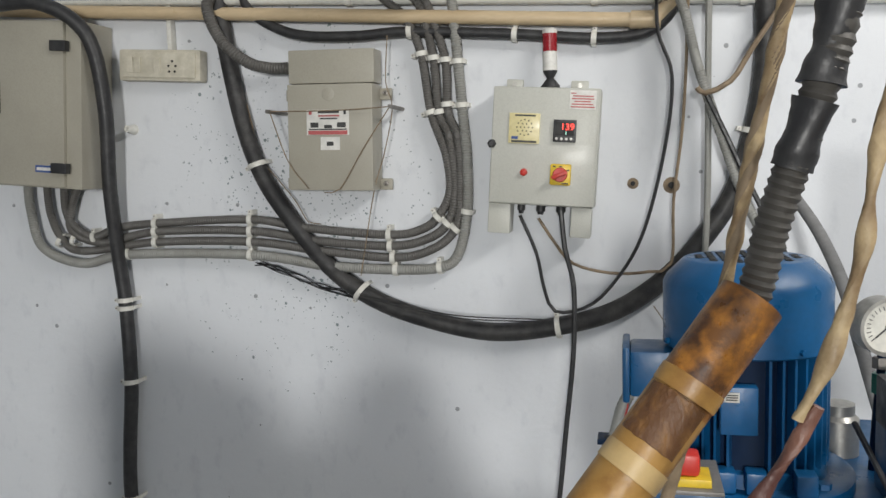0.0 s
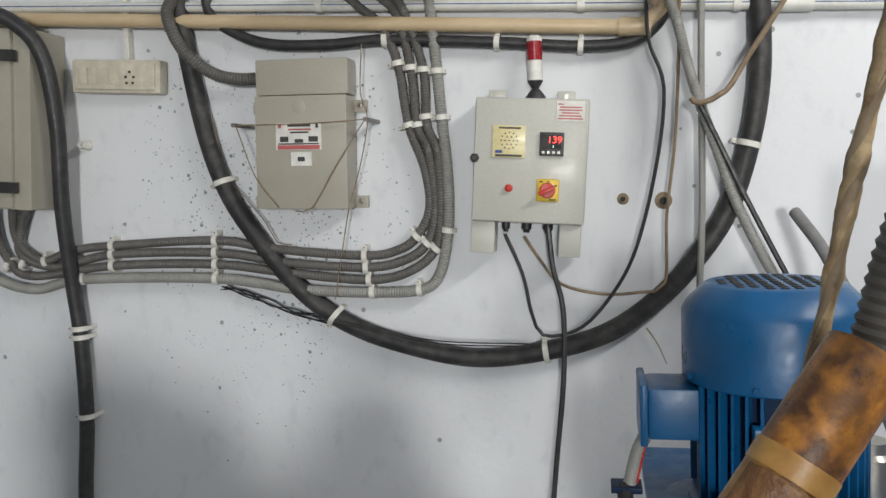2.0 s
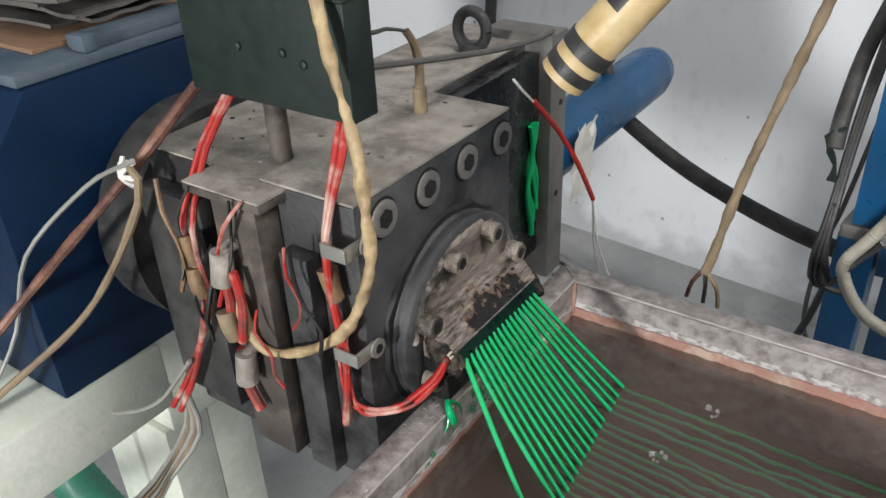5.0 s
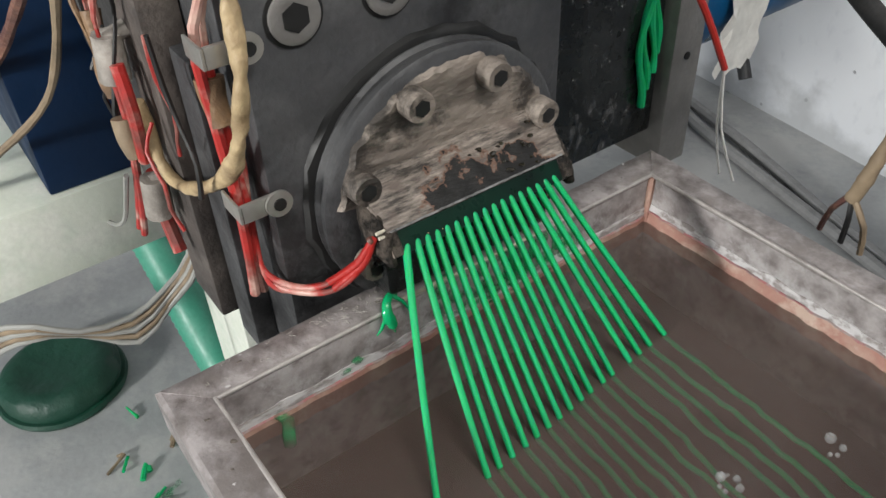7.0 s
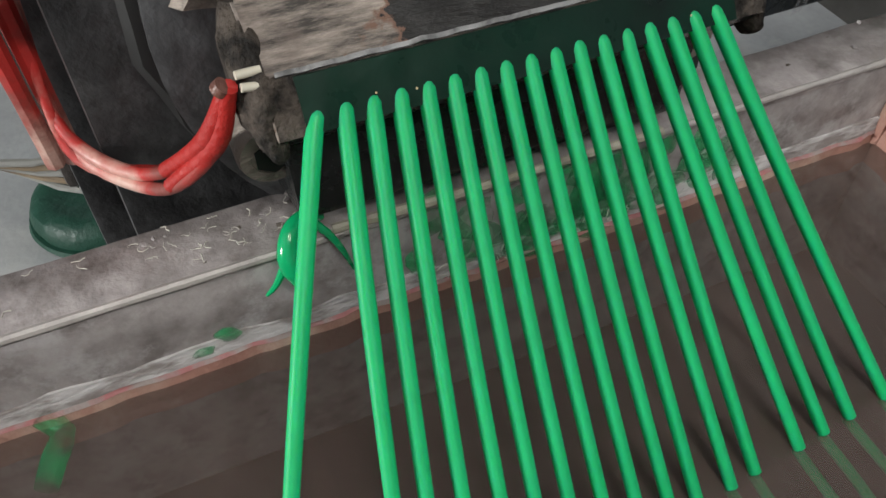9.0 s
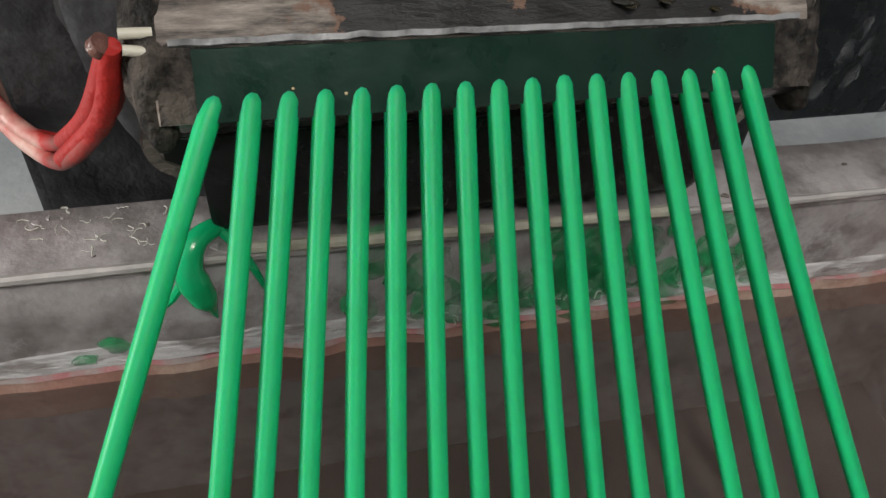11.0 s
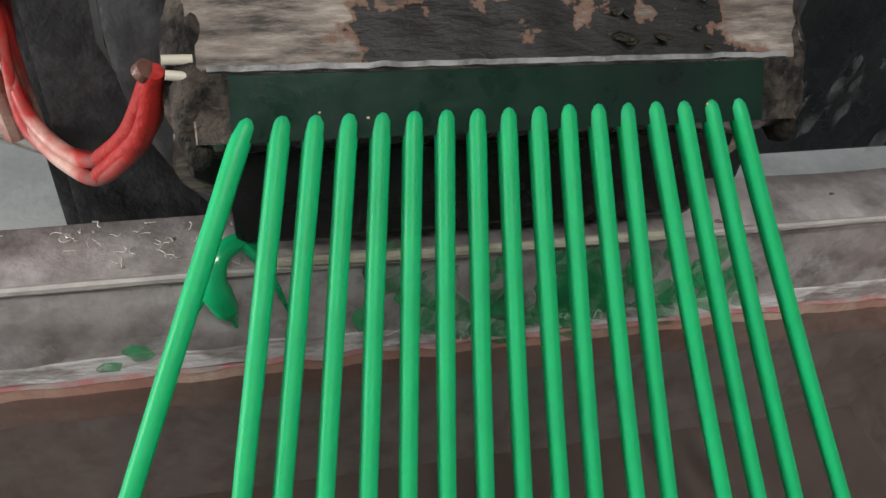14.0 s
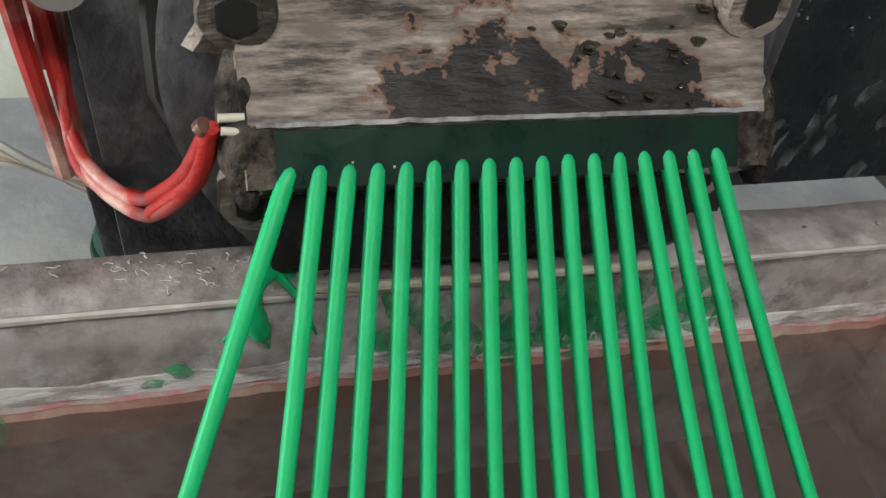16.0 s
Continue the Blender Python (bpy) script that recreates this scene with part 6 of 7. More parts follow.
def head_wiring():
    def lead(name, pairs, v, r, mat, label, **kw):
        bm = B()
        pts = [(p[0], p[2] if len(p) > 2 else v, p[1]) for p in pairs]
        cable(bm, pts, r, **kw)
        return msingle(name, bm, mat, label, "cable")
    bm = B()
    twisted(bm, [(-0.005, 0.52, 1.324), (0.018, 0.507, 1.335), (0.036, 0.495, 1.334), (0.047, 0.487, 1.312), (0.056, 0.485, 1.275), (0.073, 0.48, 1.228), (0.083, 0.472, 1.185), (0.085, 0.468, 1.139), (0.062, 0.462, 1.082), (0.026, 0.452, 1.052), (-0.02, 0.448, 1.035), (-0.038, 0.445, 1.055), (-0.04, 0.445, 1.085)], 0.0052, 0.09, 0.80, 0.5)
    msingle("taped_cable", bm, MAT_TAPE, "dirty cream taped cable looping down the die head", "cable")
    red = "red fibreglass heater sleeve on the die head"
    for k, dv in enumerate((0.0, 0.006)):
        lead("heater_sleeve", [(0.034 + dv, 1.236, 0.512), (0.041 + dv, 1.205, 0.490), (0.045 + dv, 1.16), (0.043 + dv, 1.10), (0.050 + dv, 1.05), (0.046, 0.975)], 0.468 - dv, 0.0033, MAT_REDSLEEVE, red, seg=8, lump=0.2)
        lead("heater_sleeve", [(-0.085 + dv, 1.236, 0.512), (-0.093 + dv, 1.195, 0.478), (-0.096 + dv * 2, 1.135), (-0.088 + dv, 1.094), (-0.09 + dv, 1.058), (-0.13 - dv, 0.965), (-0.17 - 2 * dv, 0.90)], 0.446, 0.0030, MAT_REDSLEEVE, red, seg=8, lump=0.3)
        lead("heater_sleeve", [(-0.045 + 0.012 * k, 1.115), (-0.043 + 0.014 * k, 1.085), (-0.05 + 0.012 * k, 1.045)], 0.438, 0.0042, MAT_REDSLEEVE, red, seg=8)
    lead("heater_sleeve", [(-0.046, 1.03), (-0.052, 1.005), (-0.045, 0.985), (-0.036, 0.968)], 0.442, 0.0050, MAT_REDSLEEVE, red, seg=8)
    for a, d in ((0, 0), (0.005, 0.004), (-0.003, 0.006)):
        lead("heater_sleeve", [(0.046 - a, 1.075, 0.472), (0.045 - a, 1.03, 0.470), (0.052 - a, 1.000 - d, 0.468), (0.064, 0.990 - d, 0.474), (0.080 + a, 0.990 - d * 0.5, 0.486 + d * 0.5), (0.096 + a, 1.001 - d * 0.4, 0.498), (0.108 + a * 0.5, 1.017, 0.507 + d * 0.5), (0.1165, 1.0370, 0.5150)], 0.49, 0.0019, MAT_REDSLEEVE, "red heater sleeve bowed round to the die", seg=10, lump=0.45, step=0.004)
        lead("sleeve_end", [(0.092 + a, 0.998 - d * 0.4, 0.495), (0.108 + a * 0.5, 1.017, 0.507 + d * 0.5), (0.1165, 1.0370, 0.5150)], 0.49, 0.0024, MAT_SLEEVERED, "bright red end of the heater sleeve", seg=10, lump=0.4, step=0.004)
    bm = B()
    cable(bm, [(0.1158, 0.5125, 1.0362), (0.1166, 0.5140, 1.0378)], 0.0023, step=0.001, seg=14)
    msingle("sleeve_collar", bm, MAT_COPPER, "scorched collar at the end of the red sleeve", "collar")
    for u, z in ((0.070, 1.152), (0.070, 1.056)):
        c = mthing("pipe_clip", (u, 0.468, z), "bent zinc clip holding the heater sleeves", "clip", "sleeve clips")
        bm = B()
        box(bm, u - 0.020, u + 0.004, 0.455, 0.4570, z - 0.006, z + 0.006, 0.0008)
        box(bm, u + 0.001, u + 0.004, 0.4570, 0.4785, z - 0.006, z + 0.006, 0.0006)
        part("strap", bm, MAT_GALV, c)
        bm = B()
        lathe(bm, [(0.0085, 0), (0.0085, 0.002), (0.0042, 0.0021)], (0, 0, 0), 20, pose(u + 0.0045, 0.479, z, 0, 90, 0))
        part("eye", bm, MAT_GALV, c)
        bm = B()
        lathe(bm, [(0.004, 0), (0.004, 0.001)], (0, 0, 0), 12, pose(u + 0.0066, 0.479, z, 0, 90, 0))
        part("hole", bm, MAT_HOLE, c)
    lead("brown_cable", [(-0.09, 1.29, 0.548), (-0.118, 1.252, 0.535), (-0.134, 1.212, 0.49), (-0.155, 1.170), (-0.280, 1.045, 0.405), (-0.34, 0.965, 0.35), (-0.42, 0.86, 0.285), (-0.47, 0.74, 0.28)], 0.45, 0.0048, MAT_COPPER, "brown cable tied with string beside the housing", seg=8, lump=0.25)
    lead("tan_cable", [(-0.145, 1.18), (-0.143, 1.147), (-0.243, 1.010, 0.42), (-0.33, 0.915, 0.34), (-0.42, 0.82, 0.285), (-0.55, 0.68, 0.28)], 0.442, 0.0038, MAT_TANCABLE, "tan cable running down beside the housing", seg=8, lump=0.3)
    bm = B()
    twisted(bm, [(-0.092, 0.530, 1.325), (-0.082, 0.524, 1.336), (-0.062, 0.518, 1.340), (-0.042, 0.514, 1.333), (-0.026, 0.512, 1.326)], 0.0042, 0.05, 0.8, 0.6)
    msingle("burnt_stub", bm, MAT_DUSTBLACK, "burnt black cable stub lying on the terminal box lid", "cable")
    for pairs in ([(-0.13, 1.19), (-0.212, 1.146), (-0.283, 1.072, 0.40), (-0.313, 0.986, 0.38), (-0.32, 0.933, 0.34), (-0.38, 0.83, 0.285), (-0.46, 0.70, 0.28)], [(-0.12, 0.99), (-0.2, 0.90), (-0.30, 0.84), (-0.42, 0.80)]):
        lead("thin_lead", pairs, 0.438, 0.0022, MAT_CONDUITLT, "thin pale lead hanging beside the housing", seg=6)
    bm = B()
    random.seed(2)
    for k in range(5):
        a = k * 1.3
        cable(bm, [(-0.15 + 0.012 * math.cos(a), 0.445, 1.172 + 0.012 * math.sin(a)), (-0.15, 0.436, 1.172), (-0.15 + 0.014 * math.cos(a + 2), 0.446, 1.172 + 0.014 * math.sin(a + 2))], 0.0022, seg=6)
    msingle("string_knot", bm, MAT_WHITE, "white string knotted round the cable", "string")
    for u, z, v, mt in ((-0.090, 1.115, 0.445, MAT_BURNTTAPE), (-0.087, 1.085, 0.444, MAT_BURNTTAPE), (0.047, 1.115, 0.466, MAT_BURNTTAPE), (-0.046, 1.06, 0.436, MAT_TANCABLE)):
        bm = B()
        cable(bm, [(u - 0.003, v, z + 0.013), (u, v - 0.001, z), (u + 0.002, v, z - 0.013)], 0.0068, step=0.003, seg=12, lump=0.7)
        msingle("tape_wrap", bm, mt, "dirty tape wrapped round the heater leads", "tape", "tape joints on the leads")
    random.seed(44)
    for k in range(9):
        u, z0 = random.uniform(-0.12, 0.03), random.uniform(1.07, 1.18)
        pts = [(u, 0.449 - random.random() * 0.008, z0)]
        for q in range(4):
            pts.append((pts[-1][0] + random.uniform(-0.018, 0.016), 0.447 - random.random() * 0.012, pts[-1][2] - random.uniform(0.014, 0.032)))
        lead("charred_lead", [(a, c, e) for a, e, c in pts], 0.446, random.uniform(0.0011, 0.0024), random.choice((MAT_HOLE, MAT_DUSTBLACK, MAT_BURNTTAPE, MAT_REDSLEEVE, MAT_REDSLEEVE)), "charred lead tangled on the side of the die head", seg=6, lump=0.5)
    # red wire with bare pale ends hanging at the screen changer
    lead("hanging_red_wire", [(0.038, 1.150, 0.800), (0.050, 1.11, 0.832), (0.062, 1.06, 0.862), (0.072, 1.005, 0.888)], 0.86, 0.0030, MAT_RED, "red wire hanging with bare pale ends", seg=8)
    lead("bare_wire", [(0.040, 1.145, 0.803), (0.031, 1.163, 0.790), (0.024, 1.177, 0.782)], 0.8, 0.0016, MAT_WHITE, "bare pale wire end", seg=5)
    for d in (-0.004, 0.004):
        lead("bare_wire", [(0.072, 1.008, 0.887), (0.077 + d * 0.6, 0.95, 0.889), (0.084 + d * 2, 0.895, 0.905)], 0.88, 0.0012, MAT_WHITE, "bare pale wire end", seg=5)


def housing():
    t = mthing("extruder_housing", (-0.5, 0.6, FLOOR), "dark blue extruder housing on a pale base", "machine housing")
    def prism(name, profile, u0, u1, mat, label=""):
        """A body of one section (v, z) drawn out along u."""
        bm = B()
        ring_skin(bm, [[bm.verts.new((u, v, z)) for v, z in profile] for u in (u0, u1)])
        bmesh.ops.bevel(bm, geom=bm.edges[:], offset=0.003, segments=2, affect="EDGES", profile=0.6)
        part(name, bm, mat, t, label)
    prism("body", [(0.398, 0.889), (0.398, 1.15), (0.455, 1.2145), (0.74, 1.2145), (0.74, 0.889)], -0.66, -0.30, MAT_BLUEDARK)
    prism("top_plate", [(0.452, 1.2150), (0.452, 1.2270), (0.742, 1.2270), (0.742, 1.2150)], -0.66, -0.306, MAT_BLUETOP, "dusty blue top plate")
    bm = B()
    box(bm, -0.345, -0.312, 0.535, 0.735, 1.2272, 1.2400, 0.002)
    part("top_edge", bm, MAT_BLUETOP, t)
    bm = B()
    box(bm, -0.330, -0.306, 0.528, 0.546, 1.2272, 1.2440, 0.003)
    part("corner_latch", bm, MAT_BLUETOP, t)
    bm = B()
    box(bm, -0.66, -0.292, 0.300, 0.515, 0.800, 0.8885, 0.004)
    part("base_beam", bm, MAT_PALEBASE, t)
    bm = B()
    box(bm, -0.66, -0.46, 0.60, 0.74, 0.60, 0.8885, 0.004)
    part("base_beam", bm, MAT_PALEBASE, t)
    for u in (-0.52, -0.60):
        for v in (0.63, 0.71):
            bm = B()
            box(bm, u - 0.05, u + 0.05, v - 0.04, v + 0.04, FLOOR, 0.5995, 0.003)
            part("leg", bm, MAT_PALEBASE, t)
    b = mthing("extruder_barrel", (-0.22, 0.59, 0.9), "blackened extruder barrel end with a clamp ring", "barrel")
    for u0, u1, r in ((-0.2965, -0.176, 0.095), (-0.27, -0.215, 0.122)):
        bm = B()
        rod(bm, (u0, 0.59, 1.05), (u1, 0.59, 1.05), r, 40)
        part("clamp_ring", bm, MAT_DUSTBLACK, b)
    random.seed(9)
    for k in range(6):
        s = mthing("rubber_sheet", (-0.53, 0.61, 1.2325 + 0.0085 * k), "dusty black rubber offcut lying in a pile", "rubber sheet", "pile of rubber sheets")
        bm = B()
        bmesh.ops.create_grid(bm, x_segments=20, y_segments=14, size=0.5)
        su, sv, off = random.uniform(0.26, 0.40), random.uniform(0.12, 0.18), random.uniform(-0.04, 0.04)
        for w in bm.verts:
            x, y = w.co.x, w.co.y
            w.co = Vector((-0.53 + off + x * su, 0.612 + off * 0.3 + y * sv + 0.02 * math.sin(x * 3 + k), 1.2345 + 0.0085 * k + 0.05 * max(0, abs(x) - 0.25) ** 2 * k * 0.4 + 0.004 * noise.noise(Vector((x * 4, y * 4, k * 3.1)))))
        bmesh.ops.solidify(bm, geom=bm.faces[:], thickness=-0.004)
        part("sheet", bm, MAT_RUBBERPILE, s)
    s = mthing("woven_sack", (-0.56, 0.725, 1.2335), "open grey woven sack with its rim rolled down", "sack")
    bm = B()
    lathe(bm, [(0.10, 0), (0.125, 0.02), (0.128, 0.055), (0.118, 0.078), (0.105, 0.082), (0.096, 0.070), (0.09, 0.03)], (-0.56, 0.725, 1.2335), 40)
    for w in bm.verts:
        w.co += Vector((0.02, 0.02, 0.012)) * noise.noise(w.co * 13) + Vector((0.005, 0.005, 0.004)) * noise.noise(w.co * 50)
        w.co.z = max(w.co.z, 1.2335)
    part("bag", bm, MAT_SACK, s)
    bm = B()
    lathe(bm, [(0.09, 0.030), (0.09, 0.036), (0.03, 0.048)], (-0.56, 0.725, 1.2335), 24)
    part("filling", bm, MAT_RUBBERPILE, s, "dark waste in the sack")
    bm = B()
    box(bm, -0.655, -0.35, 0.50, 0.725, 1.2274, 1.2325, 0.001)
    msingle("board", bm, MAT_WOOD, "stained thin board on the housing", "board")


def floor_clutter():
    h = mthing("corrugated_hose", (-0.9, 0.62, FLOOR), "green corrugated hose coming down beside the machine", "hose")
    bm = B()
    cable(bm, [(-1.05, 0.585, 0.50), (-0.95, 0.585, 0.40), (-0.85, 0.59, 0.31), (-0.74, 0.595, 0.22), (-0.62, 0.60, 0.15), (-0.45, 0.61, 0.135)], 0.045, ridge=0.05, pitch=0.014, seg=20)
    part("hose", bm, MAT_HOSEGREEN, h)
    basket = mthing("mesh_basket", (-0.94, 0.335, FLOOR), "upturned dark green mesh basket on the floor", "basket")
    for name, prof in (("rim", [(0.108, 0.0), (0.117, 0.0), (0.121, 0.008), (0.118, 0.016), (0.110, 0.016)]), ("dome", [(0.110, 0.014), (0.113, 0.030), (0.104, 0.050), (0.088, 0.060), (0.070, 0.058), (0.045, 0.052), (0.015, 0.050)])):
        bm = B()
        lathe(bm, prof, (0, 0, 0), 60)
        for w in bm.verts:
            w.co = Vector((w.co.x + 0.010 * noise.noise(w.co * 6), w.co.y * 1.05, w.co.z)) + Vector((-0.94, 0.335, FLOOR))
            w.co += Vector((0.002, 0.002, 0.004 if name == "dome" else 0.0)) * noise.noise(w.co * 45)
        part(name, bm, MAT_LEAF, basket)
    random.seed(6)
    for k in range(16):
        u, v = random.gauss(-0.52, 0.12), random.gauss(0.37, 0.07)
        bm = B()
        cable(bm, [(u, v, FLOOR + 0.004), (u + random.uniform(-0.02, 0.02), v + random.uniform(-0.02, 0.02), FLOOR + 0.01), (u + random.uniform(-0.03, 0.03), v + random.uniform(-0.03, 0.03), FLOOR + 0.004)], random.uniform(0.002, 0.006), seg=6, lump=0.6)
        msingle("polymer_scrap", bm, random.choice((MAT_GREENMESS, MAT_STRAND, MAT_TANCABLE)), "scrap of green polymer on the floor", "scrap", "scraps on the floor")
    for k in range(5):
        bm = B()
        q = 0.006 * k
        cable(bm, [(-0.75, 0.12, 0.42 - q), (-0.45, 0.22, 0.66 - 2 * q), (-0.30, 0.315, 0.765 - q), (-0.265 - q, 0.37, 0.752 - q), (-0.26, 0.42, 0.745 - 1.5 * q), (-0.255, 0.46, 0.765 - q), (-0.25 + q, 0.495, 0.80), (-0.24, 0.50, 0.86)], 0.0032, seg=8)
        msingle("loose_cable", bm, MAT_TANCABLE if k % 2 else MAT_CONDUITLT, "dusty cable slung under the machine base", "cable", "cables under the base")


def near_pipes():
    t = thing("scorched_tube", (0.18, 0.74, 1.22), "heat-scorched cream plastic tube hanging at a slant", "tube")
    a, b = Vector((0.0613, 0.6844, 1.2291)), Vector((0.2746, 0.7884, 1.5164))
    d = (b - a)
    n = d.normalized()
    R = 0.0208
    m = n.to_track_quat("Z", "Y").to_matrix().to_4x4()
    m.translation = a
    L = d.length
    for name, q0, q1, mat in (("lower_tube", 0.0, 0.37, MAT_PALEPIPE), ("middle_tube", 0.37, 0.655, MAT_AMBER), ("film_sleeve", 0.675, 0.80, MAT_AMBER), ("upper_tube", 0.80, 1.0, MAT_SCORCH)):
        bm = B()
        z0, z1 = q0 * L - (0.006 if q0 > 0.5 else 0), q1 * L
        lathe(bm, [(R - 0.003, z0), (R, z0), (R, z1), (R - 0.003, z1)], (0, 0, 0), 40, m)
        part(name, bm, mat, t)

    def wrap(name, q0, q1, ang0, ang1, lift, mat, label, ragged=0.0):
        """A film patch wrapped round part of the tube."""
        bm = B()
        rings = []
        for k in range(25):
            f = k / 24
            ang = radians(ang0 + (ang1 - ang0) * f)
            e0, e1 = ragged * noise.noise(Vector((f * 6, q0 * 9, 1))), ragged * noise.noise(Vector((f * 6, q1 * 9, 4)))
            rings.append([bm.verts.new(m @ Vector((q * math.cos(ang), q * math.sin(ang), z))) for q, z in ((R - 0.0002, q0 * L + e0), (R + lift, q0 * L + e0 + 0.0004), (R + lift, q1 * L + e1 - 0.0004), (R - 0.0002, q1 * L + e1))])
        ring_skin(bm, rings)
        part(name, bm, mat, t, label)
    for q0, q1, tilt in ((0.36, 0.382, 1.0), (0.488, 0.525, -3.0), (0.638, 0.677, 2.0), (0.80, 0.835, -3.0)):
        bm = B()
        z = (q0 + q1) / 2 * L
        h = (q1 - q0) / 2 * L
        lathe(bm, [(R - 0.0012, -h), (R + 0.0007, -h + 0.0006), (R + 0.0007, h - 0.0006), (R - 0.0012, h)], (0, 0, 0), 40, m @ pose(0, 0, z, tilt, tilt * 0.6, 0))
        part("tape_band", bm, MAT_BAND if q0 < 0.7 else MAT_AMBER, t, "pale tape band" if q0 < 0.7 else "")
    side = m.inverted().to_3x3() @ Vector((0.1, -0.7, 0.15))
    toward = math.degrees(math.atan2(side.y, side.x))
    wrap("burnt_film", 0.70, 0.795, toward - 75, toward + 42, 0.0005, MAT_BROWNFILM, "brown burnt film", 0.0012)
    for q0, q1 in ((0.018, 0.046), (0.07, 0.105)):
        bm = B()
        lathe(bm, [(R - 0.0003, q0 * L), (R + 0.0012, q0 * L + 0.0005), (R + 0.0012, q1 * L), (R - 0.0003, q1 * L)], (0, 0, 0), 40, m)
        part("black_tape", bm, MAT_BLACK, t)
    face = m.inverted().to_3x3() @ Vector((0.28, -0.6, 0.3))
    turn = math.degrees(math.atan2(face.y, face.x))
    rings = []
    bm = B()
    for k in range(9):
        ang = radians(turn - 70 + 9 * k)
        rings.append([bm.verts.new(m @ Vector((q * math.cos(ang), q * math.sin(ang), z))) for q, z in ((R, 0.195 * L), (R + 0.001, 0.195 * L), (R + 0.001, 0.24 * L), (R, 0.24 * L))])
    ring_skin(bm, rings)
    part("black_patch", bm, MAT_BLACK, t, "square of black tape")
    bm = B()
    lathe(bm, [(R - 0.0034, 0.0), (R - 0.0034, 0.02)], (0, 0, 0), 24, m)
    part("bore", bm, MAT_HOLE, t)
    bm = B()
    cable(bm, [a.lerp(b, 0.9), b, (0.287, 0.786, 1.567), (0.300, 0.782, 1.611), (0.311, 0.780, 1.647), (0.321, 0.780, 1.685), (0.337, 0.785, 1.78), (0.37, 0.80, 2.2)], 0.0115, ridge=0.14, pitch=0.006, seg=12)
    con = thing("flexible_conduit", tuple(b), "dirty grey corrugated conduit with torn black tape above the tube", "conduit")
    part("hose", bm, MAT_CONDUITDK, con)
    for p, q in (((0.296, 0.783, 1.598), (0.308, 0.780, 1.638)), ((0.311, 0.780, 1.647), (0.328, 0.782, 1.73))):
        bm = B()
        twisted(bm, [p, tuple((Vector(p) + Vector(q)) / 2), q], 0.0134, 0.12, 0.88, 0.30, seg=18)
        part("tape_wrap", bm, MAT_BLACK, con, "torn black tape")
    # the two leads that cross the tube
    bm = B()
    twisted(bm, [(0.133, 0.868, 0.972), (0.138, 0.869, 0.992), (0.156, 0.87, 1.084), (0.179, 0.87, 1.174), (0.207, 0.87, 1.277), (0.229, 0.868, 1.36), (0.245, 0.85, 1.43), (0.26, 0.832, 1.50), (0.278, 0.828, 1.60), (0.297, 0.82, 1.70), (0.33, 0.81, 1.90), (0.40, 0.79, 2.3)], 0.0056, 0.11, 0.82, 0.3)
    hang = thing("hanging_cable", (0.133, 0.868, 0.935), "dusty tan cable hanging with split wire ends", "cable")
    part("sheath", bm, MAT_TANCABLE, hang)
    bm = B()
    twisted(bm, [(0.245, 0.85, 1.43), (0.26, 0.832, 1.50), (0.278, 0.828, 1.60), (0.297, 0.82, 1.70), (0.33, 0.81, 1.90), (0.40, 0.79, 2.3)], 0.0056, 0.08, 0.85, 0.3)
    part("tape_cover", bm, MAT_TAPE, hang, "wound cream tape")
    for k, dx in enumerate((-0.012, 0.003, 0.016)):
        bm = B()
        cable(bm, [(0.133, 0.868, 0.977), (0.133 + dx, 0.868, 0.957), (0.132 + dx * 1.3, 0.868, 0.935)], 0.0024, seg=6)
        part("wire_end", bm, (MAT_COPPER, MAT_DUSTBLACK, MAT_TANCABLE)[k], hang)
    bm = B()
    twisted(bm, [(0.40, 0.65, 2.2), (0.33, 0.622, 1.82), (0.311, 0.615, 1.68), (0.297, 0.61, 1.60), (0.293, 0.61, 1.565), (0.282, 0.61, 1.524), (0.270, 0.61, 1.496)], 0.0036, 0.08, 0.78, 0.4)
    single("taped_cable", bm, MAT_TAPE, "cream taped cable coming down past the tube", "cable")
    bm = B()
    twisted(bm, [(0.278, 0.61, 1.502), (0.271, 0.61, 1.489), (0.254, 0.608, 1.46), (0.222, 0.602, 1.408), (0.178, 0.59, 1.369), (0.14, 0.57, 1.358), (0.099, 0.547, 1.363)], 0.0036, 0.10, 0.66, 0.3)
    single("scorched_cable", bm, MAT_COPPER, "brown scorched cable sagging in front of the tube", "cable")
    bm = B()
    run = curve_points([(0.099, 0.547, 1.363), (0.027, 0.55, 1.354), (-0.037, 0.548, 1.339), (-0.085, 0.535, 1.327), (-0.10, 0.520, 1.317)], 0.006)
    half = len(run) * 3 // 5
    sweep(bm, run[:half + 1], [(0.0062 - 0.0014 * k / half) * (1 + 0.25 * noise.noise(q * 28)) for k, q in enumerate(run[:half + 1])], 12)
    cab = thing("taped_cable", tuple(run[0]), "cream taped cable burnt brown towards the terminal box", "cable")
    part("taped_length", bm, MAT_TAPE, cab)
    bm = B()
    sweep(bm, run[half - 1:], [0.0050 * (1 + 0.5 * noise.noise(q * 40)) for q in run[half - 1:]], 12)
    part("burnt_length", bm, MAT_BURNTTAPE, cab, "length burnt dark brown")
    bm = B()
    for k in range(5):
        a = k * 1.25
        cable(bm, [(0.091 + 0.003 * k, 0.546, 1.3625), (0.095 + 0.003 * k, 0.539, 1.363 + 0.012 * math.cos(a)), (0.099 + 0.002 * k, 0.548 + 0.01 * math.sin(a), 1.363)], 0.003, seg=6, lump=0.5)
    single("tape_knot", bm, MAT_TAPE, "frayed tape knot joining two cables", "tape")
